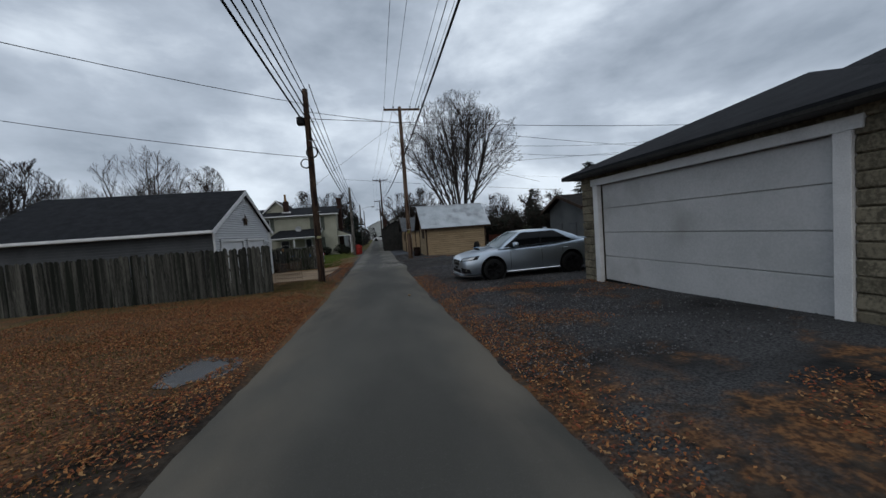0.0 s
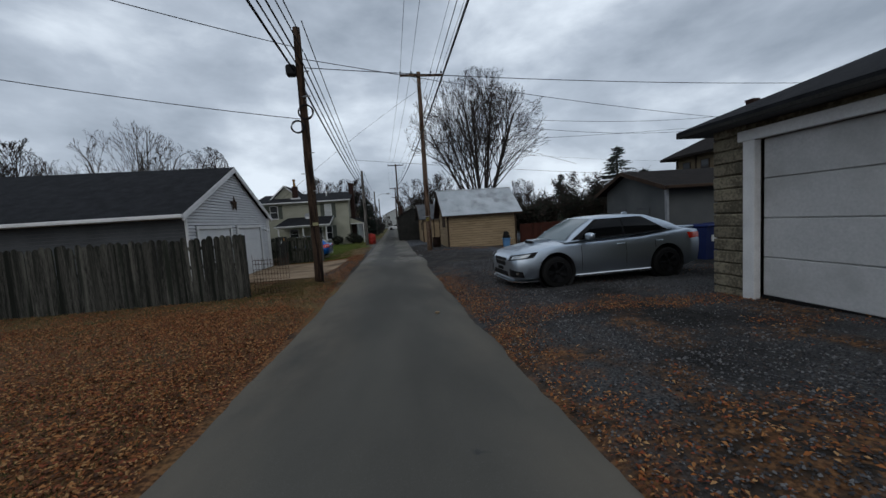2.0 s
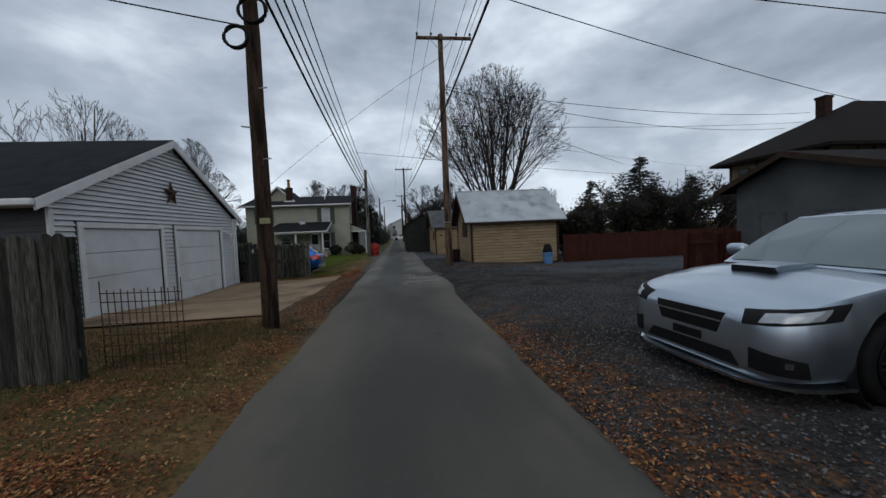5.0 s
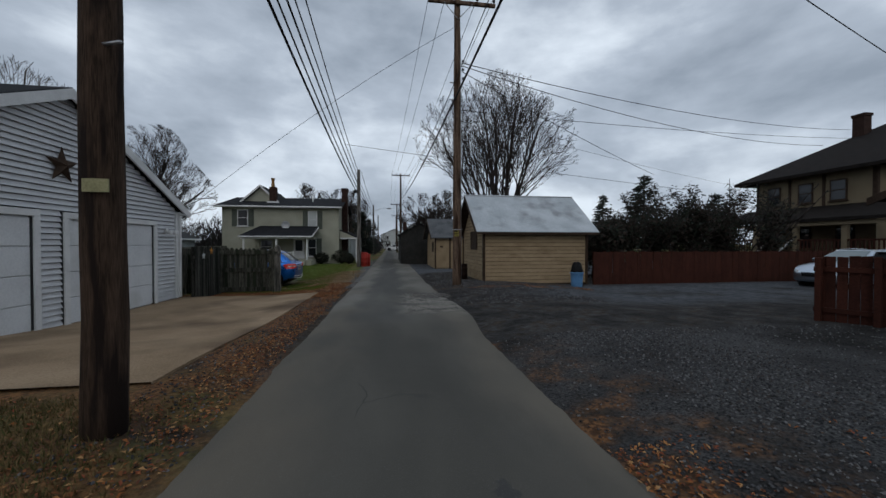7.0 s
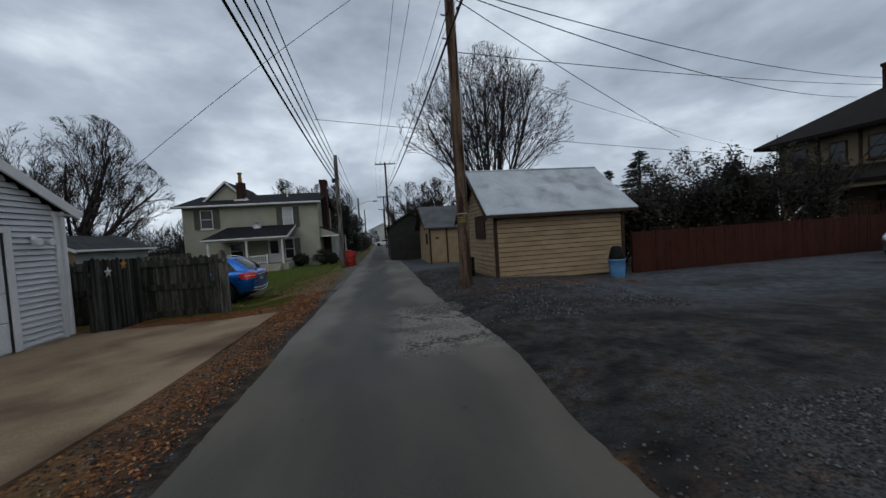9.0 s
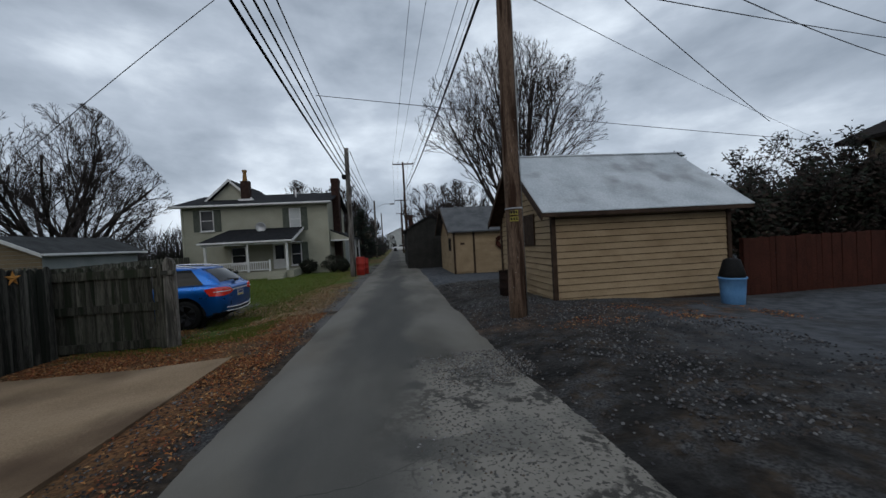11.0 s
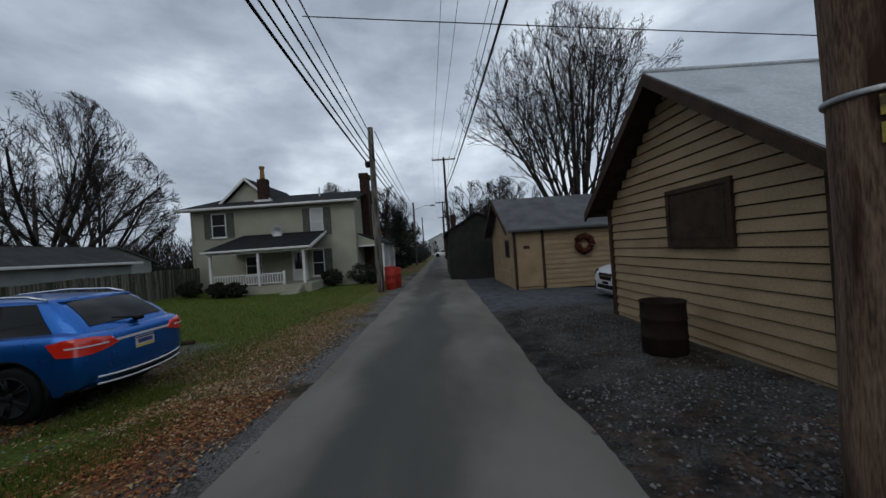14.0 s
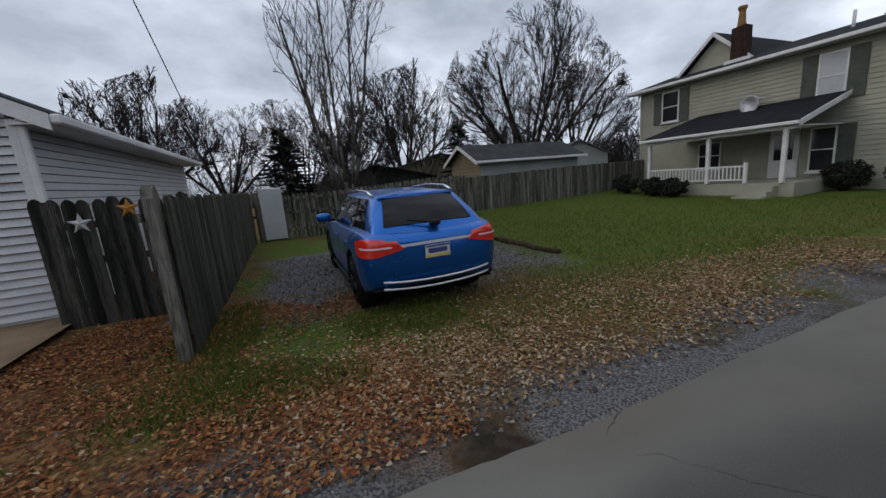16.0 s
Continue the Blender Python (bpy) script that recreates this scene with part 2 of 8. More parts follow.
def ground_mat():
    m = bpy.data.materials.new("verge_ground")
    m.use_nodes = True
    n, l = m.node_tree.nodes, m.node_tree.links
    b = n["Principled BSDF"]
    b.inputs["Roughness"].default_value, b.inputs["Specular IOR Level"].default_value = 0.97, 0.2
    co = n.new("ShaderNodeTexCoord")
    sep = n.new("ShaderNodeSeparateXYZ")
    warp = n.new("ShaderNodeTexNoise")
    warp.inputs["Scale"].default_value, warp.inputs["Detail"].default_value = 0.8, 5.0
    l.new(co.outputs["Object"], warp.inputs["Vector"])
    off = n.new("ShaderNodeVectorMath")
    off.operation = "MULTIPLY_ADD"
    off.inputs[1].default_value, off.inputs[2].default_value = (2.0, 2.0, 0), (-1.0, -1.0, 0)
    l.new(warp.outputs["Color"], off.inputs[0])
    sm = n.new("ShaderNodeVectorMath")
    l.new(co.outputs["Object"], sm.inputs[0])
    l.new(off.outputs["Vector"], sm.inputs[1])
    l.new(sm.outputs["Vector"], sep.inputs[0])

    def noise_col(scale, c1, c2, detail=6.0, lo=0.4, hi=0.6):
        t, r = n.new("ShaderNodeTexNoise"), n.new("ShaderNodeValToRGB")
        t.inputs["Scale"].default_value, t.inputs["Detail"].default_value = scale, detail
        l.new(co.outputs["Object"], t.inputs["Vector"])
        r.color_ramp.elements[0].position, r.color_ramp.elements[0].color = lo, (*c1, 1)
        r.color_ramp.elements[1].position, r.color_ramp.elements[1].color = hi, (*c2, 1)
        l.new(t.outputs["Fac"], r.inputs["Fac"])
        return r.outputs["Color"]

    def step(out, a, c):
        r = n.new("ShaderNodeMapRange")
        r.interpolation_type = "SMOOTHSTEP"
        r.inputs["From Min"].default_value, r.inputs["From Max"].default_value = a, c
        l.new(out, r.inputs["Value"])
        return r.outputs["Result"]

    def times(a, c):
        k = n.new("ShaderNodeMath")
        k.operation = "MULTIPLY"
        l.new(a, k.inputs[0])
        l.new(c, k.inputs[1])
        return k.outputs[0]

    def mix(f, a, c):
        k = n.new("ShaderNodeMix")
        k.data_type = "RGBA"
        l.new(f, k.inputs[0])
        l.new(a, k.inputs[6])
        l.new(c, k.inputs[7])
        return k.outputs[2]

    X, Y = sep.outputs["X"], sep.outputs["Y"]
    soil = noise_col(9, (0.02, 0.015, 0.011), (0.05, 0.037, 0.026))
    leaf = noise_col(26, (0.055, 0.026, 0.012), (0.19, 0.09, 0.036))
    dry = noise_col(14, (0.08, 0.052, 0.02), (0.165, 0.108, 0.042))
    grass = noise_col(30, (0.038, 0.062, 0.007), (0.084, 0.114, 0.016))
    gravel = noise_col(45, (0.02, 0.02, 0.021), (0.075, 0.074, 0.073))
    bay = noise_col(60, (0.045, 0.043, 0.042), (0.165, 0.158, 0.152))
    lot = noise_col(5, (0.045, 0.049, 0.055), (0.08, 0.085, 0.093))
    drive = noise_col(38, (0.03, 0.031, 0.03), (0.095, 0.096, 0.092))
    wet = noise_col(6, (0.007, 0.0065, 0.006), (0.02, 0.0188, 0.0175))
    left = step(X, -1.0, -1.4)
    right = step(X, 0.2, 0.5)
    # left lawn by the start: dry turf under leaves
    base = mix(noise_mask(n, l, co, 0.7, 0.42, 0.58), soil, dry)
    lv = mix(noise_mask(n, l, co, 1.1, 0.34, 0.50), base, leaf)
    # dark wet verge close by the alley
    lv = mix(times(times(left, step(Y, 3.6, 2.4)), step(X, -3.4, -2.7)), lv, soil)
    # green lawn further on
    lawn = times(left, step(Y, 25.0, 31.0))
    lv = mix(lawn, lv, mix(noise_mask(n, l, co, 0.6, 0.35, 0.75), grass, dry))
    lv = mix(times(left, times(step(X, -3.6, -6.0), step(Y, 27.5, 29.0))), lv, grass)
    moss = times(times(left, step(X, -3.2, -3.8)), times(step(Y, 22.8, 24.2), step(Y, 27.5, 25.5)))
    lv = mix(times(moss, noise_mask(n, l, co, 0.9, 0.36, 0.52)), lv, grass)
    near_fence = times(times(left, step(Y, 7.5, 9.5)), step(Y, 14.6, 13.6))
    lv = mix(times(near_fence, noise_mask(n, l, co, 1.2, 0.42, 0.62)), lv, mix(noise_mask(n, l, co, 0.9, 0.35, 0.55), noise_col(30, (0.025, 0.034, 0.01), (0.07, 0.08, 0.026)), dry))
    # gravel side on the right
    gr = mix(noise_mask(n, l, co, 0.5, 0.47, 0.62), gravel, wet)
    gr = mix(times(noise_mask(n, l, co, 0.9, 0.52, 0.62), step(Y, 8.4, 7.2)), gr, mix(noise_mask(n, l, co, 7.0, 0.42, 0.56), soil, leaf))
    # brown litter along the edge of the alley
    gr = mix(times(times(step(X, 1.9, 1.1), step(Y, 16.0, 12.0)), noise_mask(n, l, co, 1.3, 0.4, 0.55)), gr, mix(noise_mask(n, l, co, 5.0, 0.42, 0.58), soil, leaf))
    # damp black dirt, then the blue-grey lot
    dirt = mix(noise_mask(n, l, co, 1.7, 0.4, 0.6), wet, mix(noise_mask(n, l, co, 6.0, 0.4, 0.6), soil, gravel))
    gr = mix(step(Y, 15.0, 16.1), gr, dirt)
    gr = mix(times(times(step(Y, 17.6, 20.0), step(X, 2.2, 4.6)), noise_mask(n, l, co, 0.55, 0.3, 0.5)), gr, lot)
    # red-brown litter before the shed, grey gravel beside it
    gr = mix(times(times(times(step(Y, 21.6, 22.3), step(Y, 24.2, 23.4)), step(X, 6.4, 5.2)), noise_mask(n, l, co, 1.5, 0.42, 0.56)), gr, mix(noise_mask(n, l, co, 4.0, 0.4, 0.6), soil, noise_col(30, (0.045, 0.028, 0.02), (0.12, 0.075, 0.05))))
    gr = mix(times(step(Y, 23.2, 25.0), step(X, 0.9, 1.4)), gr, mix(noise_mask(n, l, co, 1.4, 0.4, 0.62), drive, soil))
    gr = mix(step(Y, 29.0, 30.5), gr, lot)
    lv = mix(right, lv, gr)
    # parking bay of the hatchback
    lv = mix(times(times(step(X, -10.2, -9.7), step(X, -5.2, -6.0)), times(step(Y, 24.0, 24.6), step(Y, 29.2, 28.6))), lv, bay)
    # gravel strip along the left edge of the alley
    lv = mix(times(times(left, step(X, -2.75, -2.35)), step(Y, 13.5, 16.0)), lv, mix(noise_mask(n, l, co, 1.4, 0.5, 0.66), soil, gravel))
    lv = mix(times(times(times(left, step(X, -3.1, -2.6)), step(Y, 22.5, 24.5)), noise_mask(n, l, co, 1.1, 0.38, 0.5)), lv, bay)
    far = times(step(Y, 44.0, 50.0), step(Y, 44.0, 50.0))
    lv = mix(far, lv, mix(noise_mask(n, l, co, 0.15, 0.4, 0.6), dry, grass))
    l.new(lv, b.inputs["Base Color"])
    bp, t = n.new("ShaderNodeBump"), n.new("ShaderNodeTexNoise")
    t.inputs["Scale"].default_value, t.inputs["Detail"].default_value = 22, 7.0
    bp.inputs["Strength"].default_value, bp.inputs["Distance"].default_value = 0.9, 0.03
    l.new(co.outputs["Object"], t.inputs["Vector"])
    l.new(t.outputs["Fac"], bp.inputs["Height"])
    l.new(bp.outputs["Normal"], b.inputs["Normal"])
    return m


def noise_mask(n, l, co, scale, a, c):
    t, r = n.new("ShaderNodeTexNoise"), n.new("ShaderNodeMapRange")
    t.inputs["Scale"].default_value, t.inputs["Detail"].default_value = scale, 7.0
    r.inputs["From Min"].default_value, r.inputs["From Max"].default_value = a, c
    l.new(co.outputs["Object"], t.inputs["Vector"])
    l.new(t.outputs["Fac"], r.inputs["Value"])
    return r.outputs["Result"]


M_GROUND = ground_mat()


def asphalt_mat():
    m = bpy.data.materials.new("old_asphalt")
    m.use_nodes = True
    n, l = m.node_tree.nodes, m.node_tree.links
    b = n["Principled BSDF"]
    b.inputs["Roughness"].default_value, b.inputs["Specular IOR Level"].default_value = 0.9, 0.2
    co, sep = n.new("ShaderNodeTexCoord"), n.new("ShaderNodeSeparateXYZ")
    warp, ws = n.new("ShaderNodeTexNoise"), n.new("ShaderNodeVectorMath")
    warp.inputs["Scale"].default_value, warp.inputs["Detail"].default_value = 0.7, 6.0
    l.new(co.outputs["Object"], warp.inputs["Vector"])
    ws.operation = "MULTIPLY_ADD"
    ws.inputs[1].default_value = (0.9, 1.5, 0)
    l.new(warp.outputs["Color"], ws.inputs[0])
    l.new(co.outputs["Object"], ws.inputs[2])
    l.new(ws.outputs["Vector"], sep.inputs[0])

    def rng(out, a, c):
        r = n.new("ShaderNodeMapRange")
        r.interpolation_type = "SMOOTHSTEP"
        r.inputs["From Min"].default_value, r.inputs["From Max"].default_value = a, c
        l.new(out, r.inputs["Value"])
        return r.outputs["Result"]

    def tex(scale, stretch=(1, 1, 1), detail=6.0):
        mp, t = n.new("ShaderNodeMapping"), n.new("ShaderNodeTexNoise")
        mp.inputs["Scale"].default_value = stretch
        t.inputs["Scale"].default_value, t.inputs["Detail"].default_value = scale, detail
        l.new(co.outputs["Object"], mp.inputs["Vector"])
        l.new(mp.outputs["Vector"], t.inputs["Vector"])
        return t.outputs["Fac"]

    def mix(f, a, c):
        k = n.new("ShaderNodeMix")
        k.data_type = "RGBA"
        l.new(f, k.inputs[0])
        if isinstance(a, tuple):
            k.inputs[6].default_value = (*a, 1)
        else:
            l.new(a, k.inputs[6])
        if isinstance(c, tuple):
            k.inputs[7].default_value = (*c, 1)
        else:
            l.new(c, k.inputs[7])
        return k.outputs[2]

    def mul(a, c):
        k = n.new("ShaderNodeMath")
        k.operation = "MULTIPLY"
        l.new(a, k.inputs[0])
        l.new(c, k.inputs[1])
        return k.outputs[0]

    X, Y = sep.outputs["X"], sep.outputs["Y"]
    col = mix(rng(tex(0.6, (1, 0.35, 1)), 0.38, 0.62), (0.057, 0.0545, 0.047), (0.086, 0.081, 0.069))
    # tan dust towards both edges
    col = mix(mul(rng(X, -0.6, -1.5), rng(tex(1.3, (1, 0.4, 1)), 0.3, 0.7)), col, (0.125, 0.108, 0.085))
    col = mix(mul(rng(X, 0.3, 1.0), rng(tex(1.1, (1, 0.4, 1)), 0.3, 0.7)), col, (0.13, 0.113, 0.09))
    # paler, patched stretch further on with a dark repair down the middle
    pale = mul(rng(Y, 17.0, 20.5), rng(tex(0.8, (1, 0.5, 1)), 0.22, 0.72))
    col = mix(pale, col, (0.165, 0.156, 0.138))
    dark = mul(mul(rng(X, -1.35, -0.95), rng(X, 0.15, -0.2)), rng(Y, 17.0, 19.0))
    col = mix(mul(dark, rng(tex(0.9, (1, 0.25, 1)), 0.15, 0.6)), col, (0.066, 0.065, 0.06))
    # crumbled patch
    crumb = mul(mul(rng(X, -0.5, 0.2), rng(Y, 18.2, 18.8)), rng(Y, 22.0, 21.0))
    col = mix(mul(crumb, rng(tex(1.6), 0.42, 0.5)), col, (0.20, 0.185, 0.16))
    col = mix(mul(mul(crumb, rng(tex(1.9), 0.5, 0.56)), rng(tex(14.0), 0.42, 0.52)), col, (0.045, 0.042, 0.037))
    col = mix(mul(crumb, rng(tex(30.0), 0.54, 0.62)), col, (0.06, 0.056, 0.05))
    # oil and tar spots, fine grain
    col = mix(rng(tex(2.6), 0.72, 0.76), col, (0.05, 0.049, 0.047))
    grain = tex(170.0, (1, 1, 1), 3.0)
    col = mix(mul(rng(grain, 0.55, 0.75), rng(grain, 0.5, 0.9)), col, (0.20, 0.195, 0.18))
    # thin cracks along the left side
    v = n.new("ShaderNodeTexVoronoi")
    v.feature = "DISTANCE_TO_EDGE"
    v.inputs["Scale"].default_value = 0.55
    l.new(ws.outputs["Vector"], v.inputs["Vector"])
    crack = mul(mul(rng(v.outputs["Distance"], 0.005, 0.001), rng(tex(0.5), 0.56, 0.64)), rng(X, 0.6, -0.6))
    col = mix(crack, col, (0.05, 0.048, 0.045))
    l.new(col, b.inputs["Base Color"])
    bp = n.new("ShaderNodeBump")
    bp.inputs["Strength"].default_value, bp.inputs["Distance"].default_value = 0.35, 0.01
    l.new(tex(120.0, (1, 1, 1), 4.0), bp.inputs["Height"])
    l.new(bp.outputs["Normal"], b.inputs["Normal"])
    return m


M_ASPHALT = asphalt_mat()


# ---- building helpers ----
def smooth(a, b, x):
    u = min(max((x - a) / (b - a), 0.0), 1.0)
    return u * u * (3 - 2 * u)


ROAD_Y = (-6, 0, 5.5, 9, 13, 18, 22, 26, 36, 80)
ROAD_Z = (0.5, 0.42, 0.23, 0.12, 0.06, 0.03, -0.01, -0.09, -0.1, -0.15)


def ground_z(x, y):
    """Height of the ground: the alley falls along y, its verges stand a little higher."""
    z = float(np.interp(y, ROAD_Y, ROAD_Z))
    if x > 0.6:
        z += 0.1 * smooth(0.6, 1.6, x) * (1 - smooth(28, 36, y)) - 0.2 * smooth(3, 7, x) * smooth(14, 20, y)
    if x < -2.3:
        z += 0.13 * smooth(2.3, 3.0, -x) * (1 - smooth(14, 18, y))
        z -= 0.14 * smooth(2.5, 5, -x) * smooth(15, 20, y) * (1 - smooth(30, 40, y))
        z += 0.16 * smooth(10, 13, -x) * smooth(26, 30, y)
        w = 1 - smooth(1.0, 1.7, math.hypot((x + 2.98) / 0.6, (y - 3.25) / 0.7))
        z += w * (0.345 - z)
    return z


def part(name, bm, material, parent=None, label="", smooth_faces=False):
    me = bpy.data.meshes.new(name)
    bm.normal_update()
    bm.to_mesh(me)
    bm.free()
    if smooth_faces:
        for p in me.polygons:
            p.use_smooth = True
    me.materials.append(material)
    ob = new(name, me)
    if parent:
        ob.parent = parent
    if label:
        tagged(ob, label)
    return ob


def mesh_part(name, verts, faces, material, parent=None, label="", smooth_faces=False):
    me = bpy.data.meshes.new(name)
    me.from_pydata(verts, [], faces)
    me.update()
    if smooth_faces:
        me.polygons.foreach_set("use_smooth", [True] * len(me.polygons))
    me.materials.append(material)
    ob = new(name, me)
    if parent:
        ob.parent = parent
    if label:
        tagged(ob, label)
    return ob


def thing(name, label, category, x=0, y=0, z=0, rz=0, group="", kind=""):
    ob = new(name)
    ob.matrix_basis = pose(x, y, z, 0, 0, rz)
    return tagged(ob, label, category, group, kind)


def box(bm, x0, x1, y0, y1, z0, z1, bev=0.0):
    v = [bm.verts.new(p) for p in ((x0, y0, z0), (x1, y0, z0), (x1, y1, z0), (x0, y1, z0), (x0, y0, z1), (x1, y0, z1), (x1, y1, z1), (x0, y1, z1))]
    f = [bm.faces.new([v[i] for i in q]) for q in ((3, 2, 1, 0), (4, 5, 6, 7), (0, 1, 5, 4), (1, 2, 6, 5), (2, 3, 7, 6), (3, 0, 4, 7))]
    if bev:
        bmesh.ops.bevel(bm, geom=list({e for q in f for e in q.edges}), offset=bev, segments=1, affect="EDGES")
    return bm


def boxpart(name, b, material, parent=None, label="", bev=0.0):
    return part(name, box(bmesh.new(), *b, bev), material, parent, label)


def prism(bm, poly, y0, y1, axis="y"):
    """Extrude a polygon of (u, z) along y (u is x) or along x (u is y)."""
    put = (lambda u, z, t: (u, t, z)) if axis == "y" else (lambda u, z, t: (t, u, z))
    a = [bm.verts.new(put(u, z, y0)) for u, z in poly]
    b = [bm.verts.new(put(u, z, y1)) for u, z in poly]
    n = len(poly)
    bm.faces.new(a)
    bm.faces.new(b[::-1])
    for i in range(n):
        bm.faces.new([a[i], b[i], b[(i + 1) % n], a[(i + 1) % n]])
    bmesh.ops.recalc_face_normals(bm, faces=bm.faces[:])
    return bm


def tube(verts, faces, p, q, r0, r1, sides=6):
    """Append a tapered tube from p to q."""
    p, q = Vector(p), Vector(q)
    d = (q - p).normalized()
    a = d.cross(Vector((0, 0, 1)) if abs(d.z) < 0.9 else Vector((1, 0, 0))).normalized()
    b = d.cross(a)
    n = len(verts)
    for c, r in ((p, r0), (q, r1)):
        for i in range(sides):
            t = 2 * math.pi * i / sides
            verts.append(tuple(c + (a * math.cos(t) + b * math.sin(t)) * r))
    for i in range(sides):
        j = (i + 1) % sides
        faces.append((n + i, n + j, n + sides + j, n + sides + i))
    faces.append(tuple(n + sides + i for i in range(sides)))
    faces.append(tuple(n + sides - 1 - i for i in range(sides)))


def chain(verts, faces, pts, radii, sides=6):
    """Append one unbroken tapered tube through a row of points."""
    pts = [Vector(p) for p in pts]
    n0, m = len(verts), len(pts)
    for k, p in enumerate(pts):
        d = (pts[min(k + 1, m - 1)] - pts[max(k - 1, 0)]).normalized()
        a = d.cross(Vector((0, 0, 1)) if abs(d.z) < 0.9 else Vector((1, 0, 0))).normalized()
        c = d.cross(a)
        for i in range(sides):
            t = 2 * math.pi * i / sides
            verts.append(tuple(p + (a * math.cos(t) + c * math.sin(t)) * radii[k]))
    for k in range(m - 1):
        for i in range(sides):
            j = (i + 1) % sides
            faces.append((n0 + k * sides + i, n0 + k * sides + j, n0 + (k + 1) * sides + j, n0 + (k + 1) * sides + i))
    faces.append(tuple(n0 + i for i in range(sides))[::-1])
    faces.append(tuple(n0 + (m - 1) * sides + i for i in range(sides)))


def tubes(name, segs, material, parent=None, sides=6, label="", smooth_faces=True):
    v, f = [], []
    for s in segs:
        tube(v, f, *s, sides)
    return mesh_part(name, v, f, material, parent, label, smooth_faces)


def lathe(name, rings, material, parent=None, label="", sides=20, at=(0, 0, 0), axis="z"):
    """A turned shape from (radius, height) rings."""
    v, f = [], []
    for r, h in rings:
        for i in range(sides):
            t = 2 * math.pi * i / sides
            c, s = r * math.cos(t), r * math.sin(t)
            w = {"z": (c, s, h), "y": (c, h, s), "x": (h, c, s)}[axis]
            v.append((w[0] + at[0], w[1] + at[1], w[2] + at[2]))
    for k in range(len(rings) - 1):
        for i in range(sides):
            j = (i + 1) % sides
            f.append((k * sides + i, k * sides + j, (k + 1) * sides + j, (k + 1) * sides + i))
    f.append(tuple(range(sides))[::-1])
    f.append(tuple((len(rings) - 1) * sides + i for i in range(sides)))
    return mesh_part(name, v, f, material, parent, label, True)


# ---- ground, alley, driveway ----
def steps(*runs):
    out = []
    for a, b, n in runs:
        out += [a + (b - a) * i / n for i in range(n)]
    return out + [runs[-1][1]]


gx = steps((-900, -60, 8), (-60, -16, 22), (-16, -5, 28), (-5, -2, 24), (-2, 14, 40), (14, 60, 22), (60, 900, 8))
gy = steps((-300, -12, 8), (-12, 1.6, 34), (1.6, 5.2, 30), (5.2, 46, 102), (46, 120, 24), (120, 1200, 10))
gv = [(x, y, ground_z(x, y) + 0.02 * noise.noise((x * 0.7, y * 0.7, 0)) - (0.03 if -2.2 < x < 0.5 and y < 128 else 0)) for y in gy for x in gx]
gf = [(j * len(gx) + i, j * len(gx) + i + 1, (j + 1) * len(gx) + i + 1, (j + 1) * len(gx) + i) for j in range(len(gy) - 1) for i in range(len(gx) - 1)]
ground = mesh_part("ground", gv, gf, M_GROUND, None, "leaf-strewn soil, turf and gravel beside the alley", True)
tagged(ground, category="ground", kind="structure")

rv, rf = [], []
ry = steps((-12, 40, 520), (40, 130, 60))
for y in ry:
    le = -2.38 + 0.05 * noise.noise((0, y * 0.9, 3)) + 0.03 * noise.noise((0, y * 4, 3)) + 0.025 * noise.noise((0, y * 11, 3))
    re = 0.72 + 0.06 * noise.noise((5, y * 0.9, 3)) + 0.04 * noise.noise((5, y * 4, 3)) + 0.025 * noise.noise((5, y * 11, 3)) + 0.35 * smooth(15.5, 17.5, y) * (1 - smooth(18.5, 21, y))
    for k in range(9):
        x = le + (re - le) * k / 8
        z = float(np.interp(y, ROAD_Y, ROAD_Z)) + 0.022 + 0.025 * (1 - (2 * k / 8 - 1) ** 2)
        rv.append((x, y, z - (0.05 if k in (0, 8) else 0)))
for j in range(len(ry) - 1):
    for k in range(8):
        rf.append((j * 9 + k, j * 9 + k + 1, (j + 1) * 9 + k + 1, (j + 1) * 9 + k))
road = mesh_part("road", rv, rf, M_ASPHALT, None, "narrow worn grey asphalt alley with crumbled edges", True)
tagged(road, category="road", kind="structure")

dv, df = [], []
dy = steps((13.95, 22.1, 14))
for y in dy:
    x1 = -3.15
    for x in (-7.18, -5.8, -4.4, x1):
        dv.append((x, y, max(ground_z(x, y), -0.1) + 0.03))
    dv.append((x1, y, ground_z(x1, y) - 0.08))
for j in range(len(dy) - 1):
    for k in range(4):
        df.append((j * 5 + k, j * 5 + k + 1, (j + 1) * 5 + k + 1, (j + 1) * 5 + k))
drive = mesh_part("driveway", dv, df, M_CONC, None, "stained tan concrete driveway before the double garage", False)
tagged(drive, category="driveway", kind="structure")


# ---- buildings ----
def siding(parent, axis, at, out, z0, z1, course, spans, material, thick=0.022, name="clapboard", gap=0.012):
    """Lapped boards on a wall: axis 'x' is a wall of constant x, out the sign of its outside. spans(z) gives runs along the wall."""
    z = z0
    while z < z1 - 0.02:
        h = min(course, z1 - z)
        for a, b in spans(z + h * 0.5):
            if b - a < 0.05:
                continue
            prof = ((0, gap), (out * thick, gap), (out * thick * 0.35, h), (0, h))
            bm = bmesh.new()
            p = [[bm.verts.new((at + d, u, z + k) if axis == "x" else (u, at + d, z + k)) for d, k in prof] for u in (a, b)]
            bm.faces.new(p[0])
            bm.faces.new(p[1][::-1])
            for i in range(4):
                bm.faces.new([p[0][i], p[1][i], p[1][(i + 1) % 4], p[0][(i + 1) % 4]])
            bmesh.ops.recalc_face_normals(bm, faces=bm.faces[:])
            part(name, bm, material, parent)
        z += course


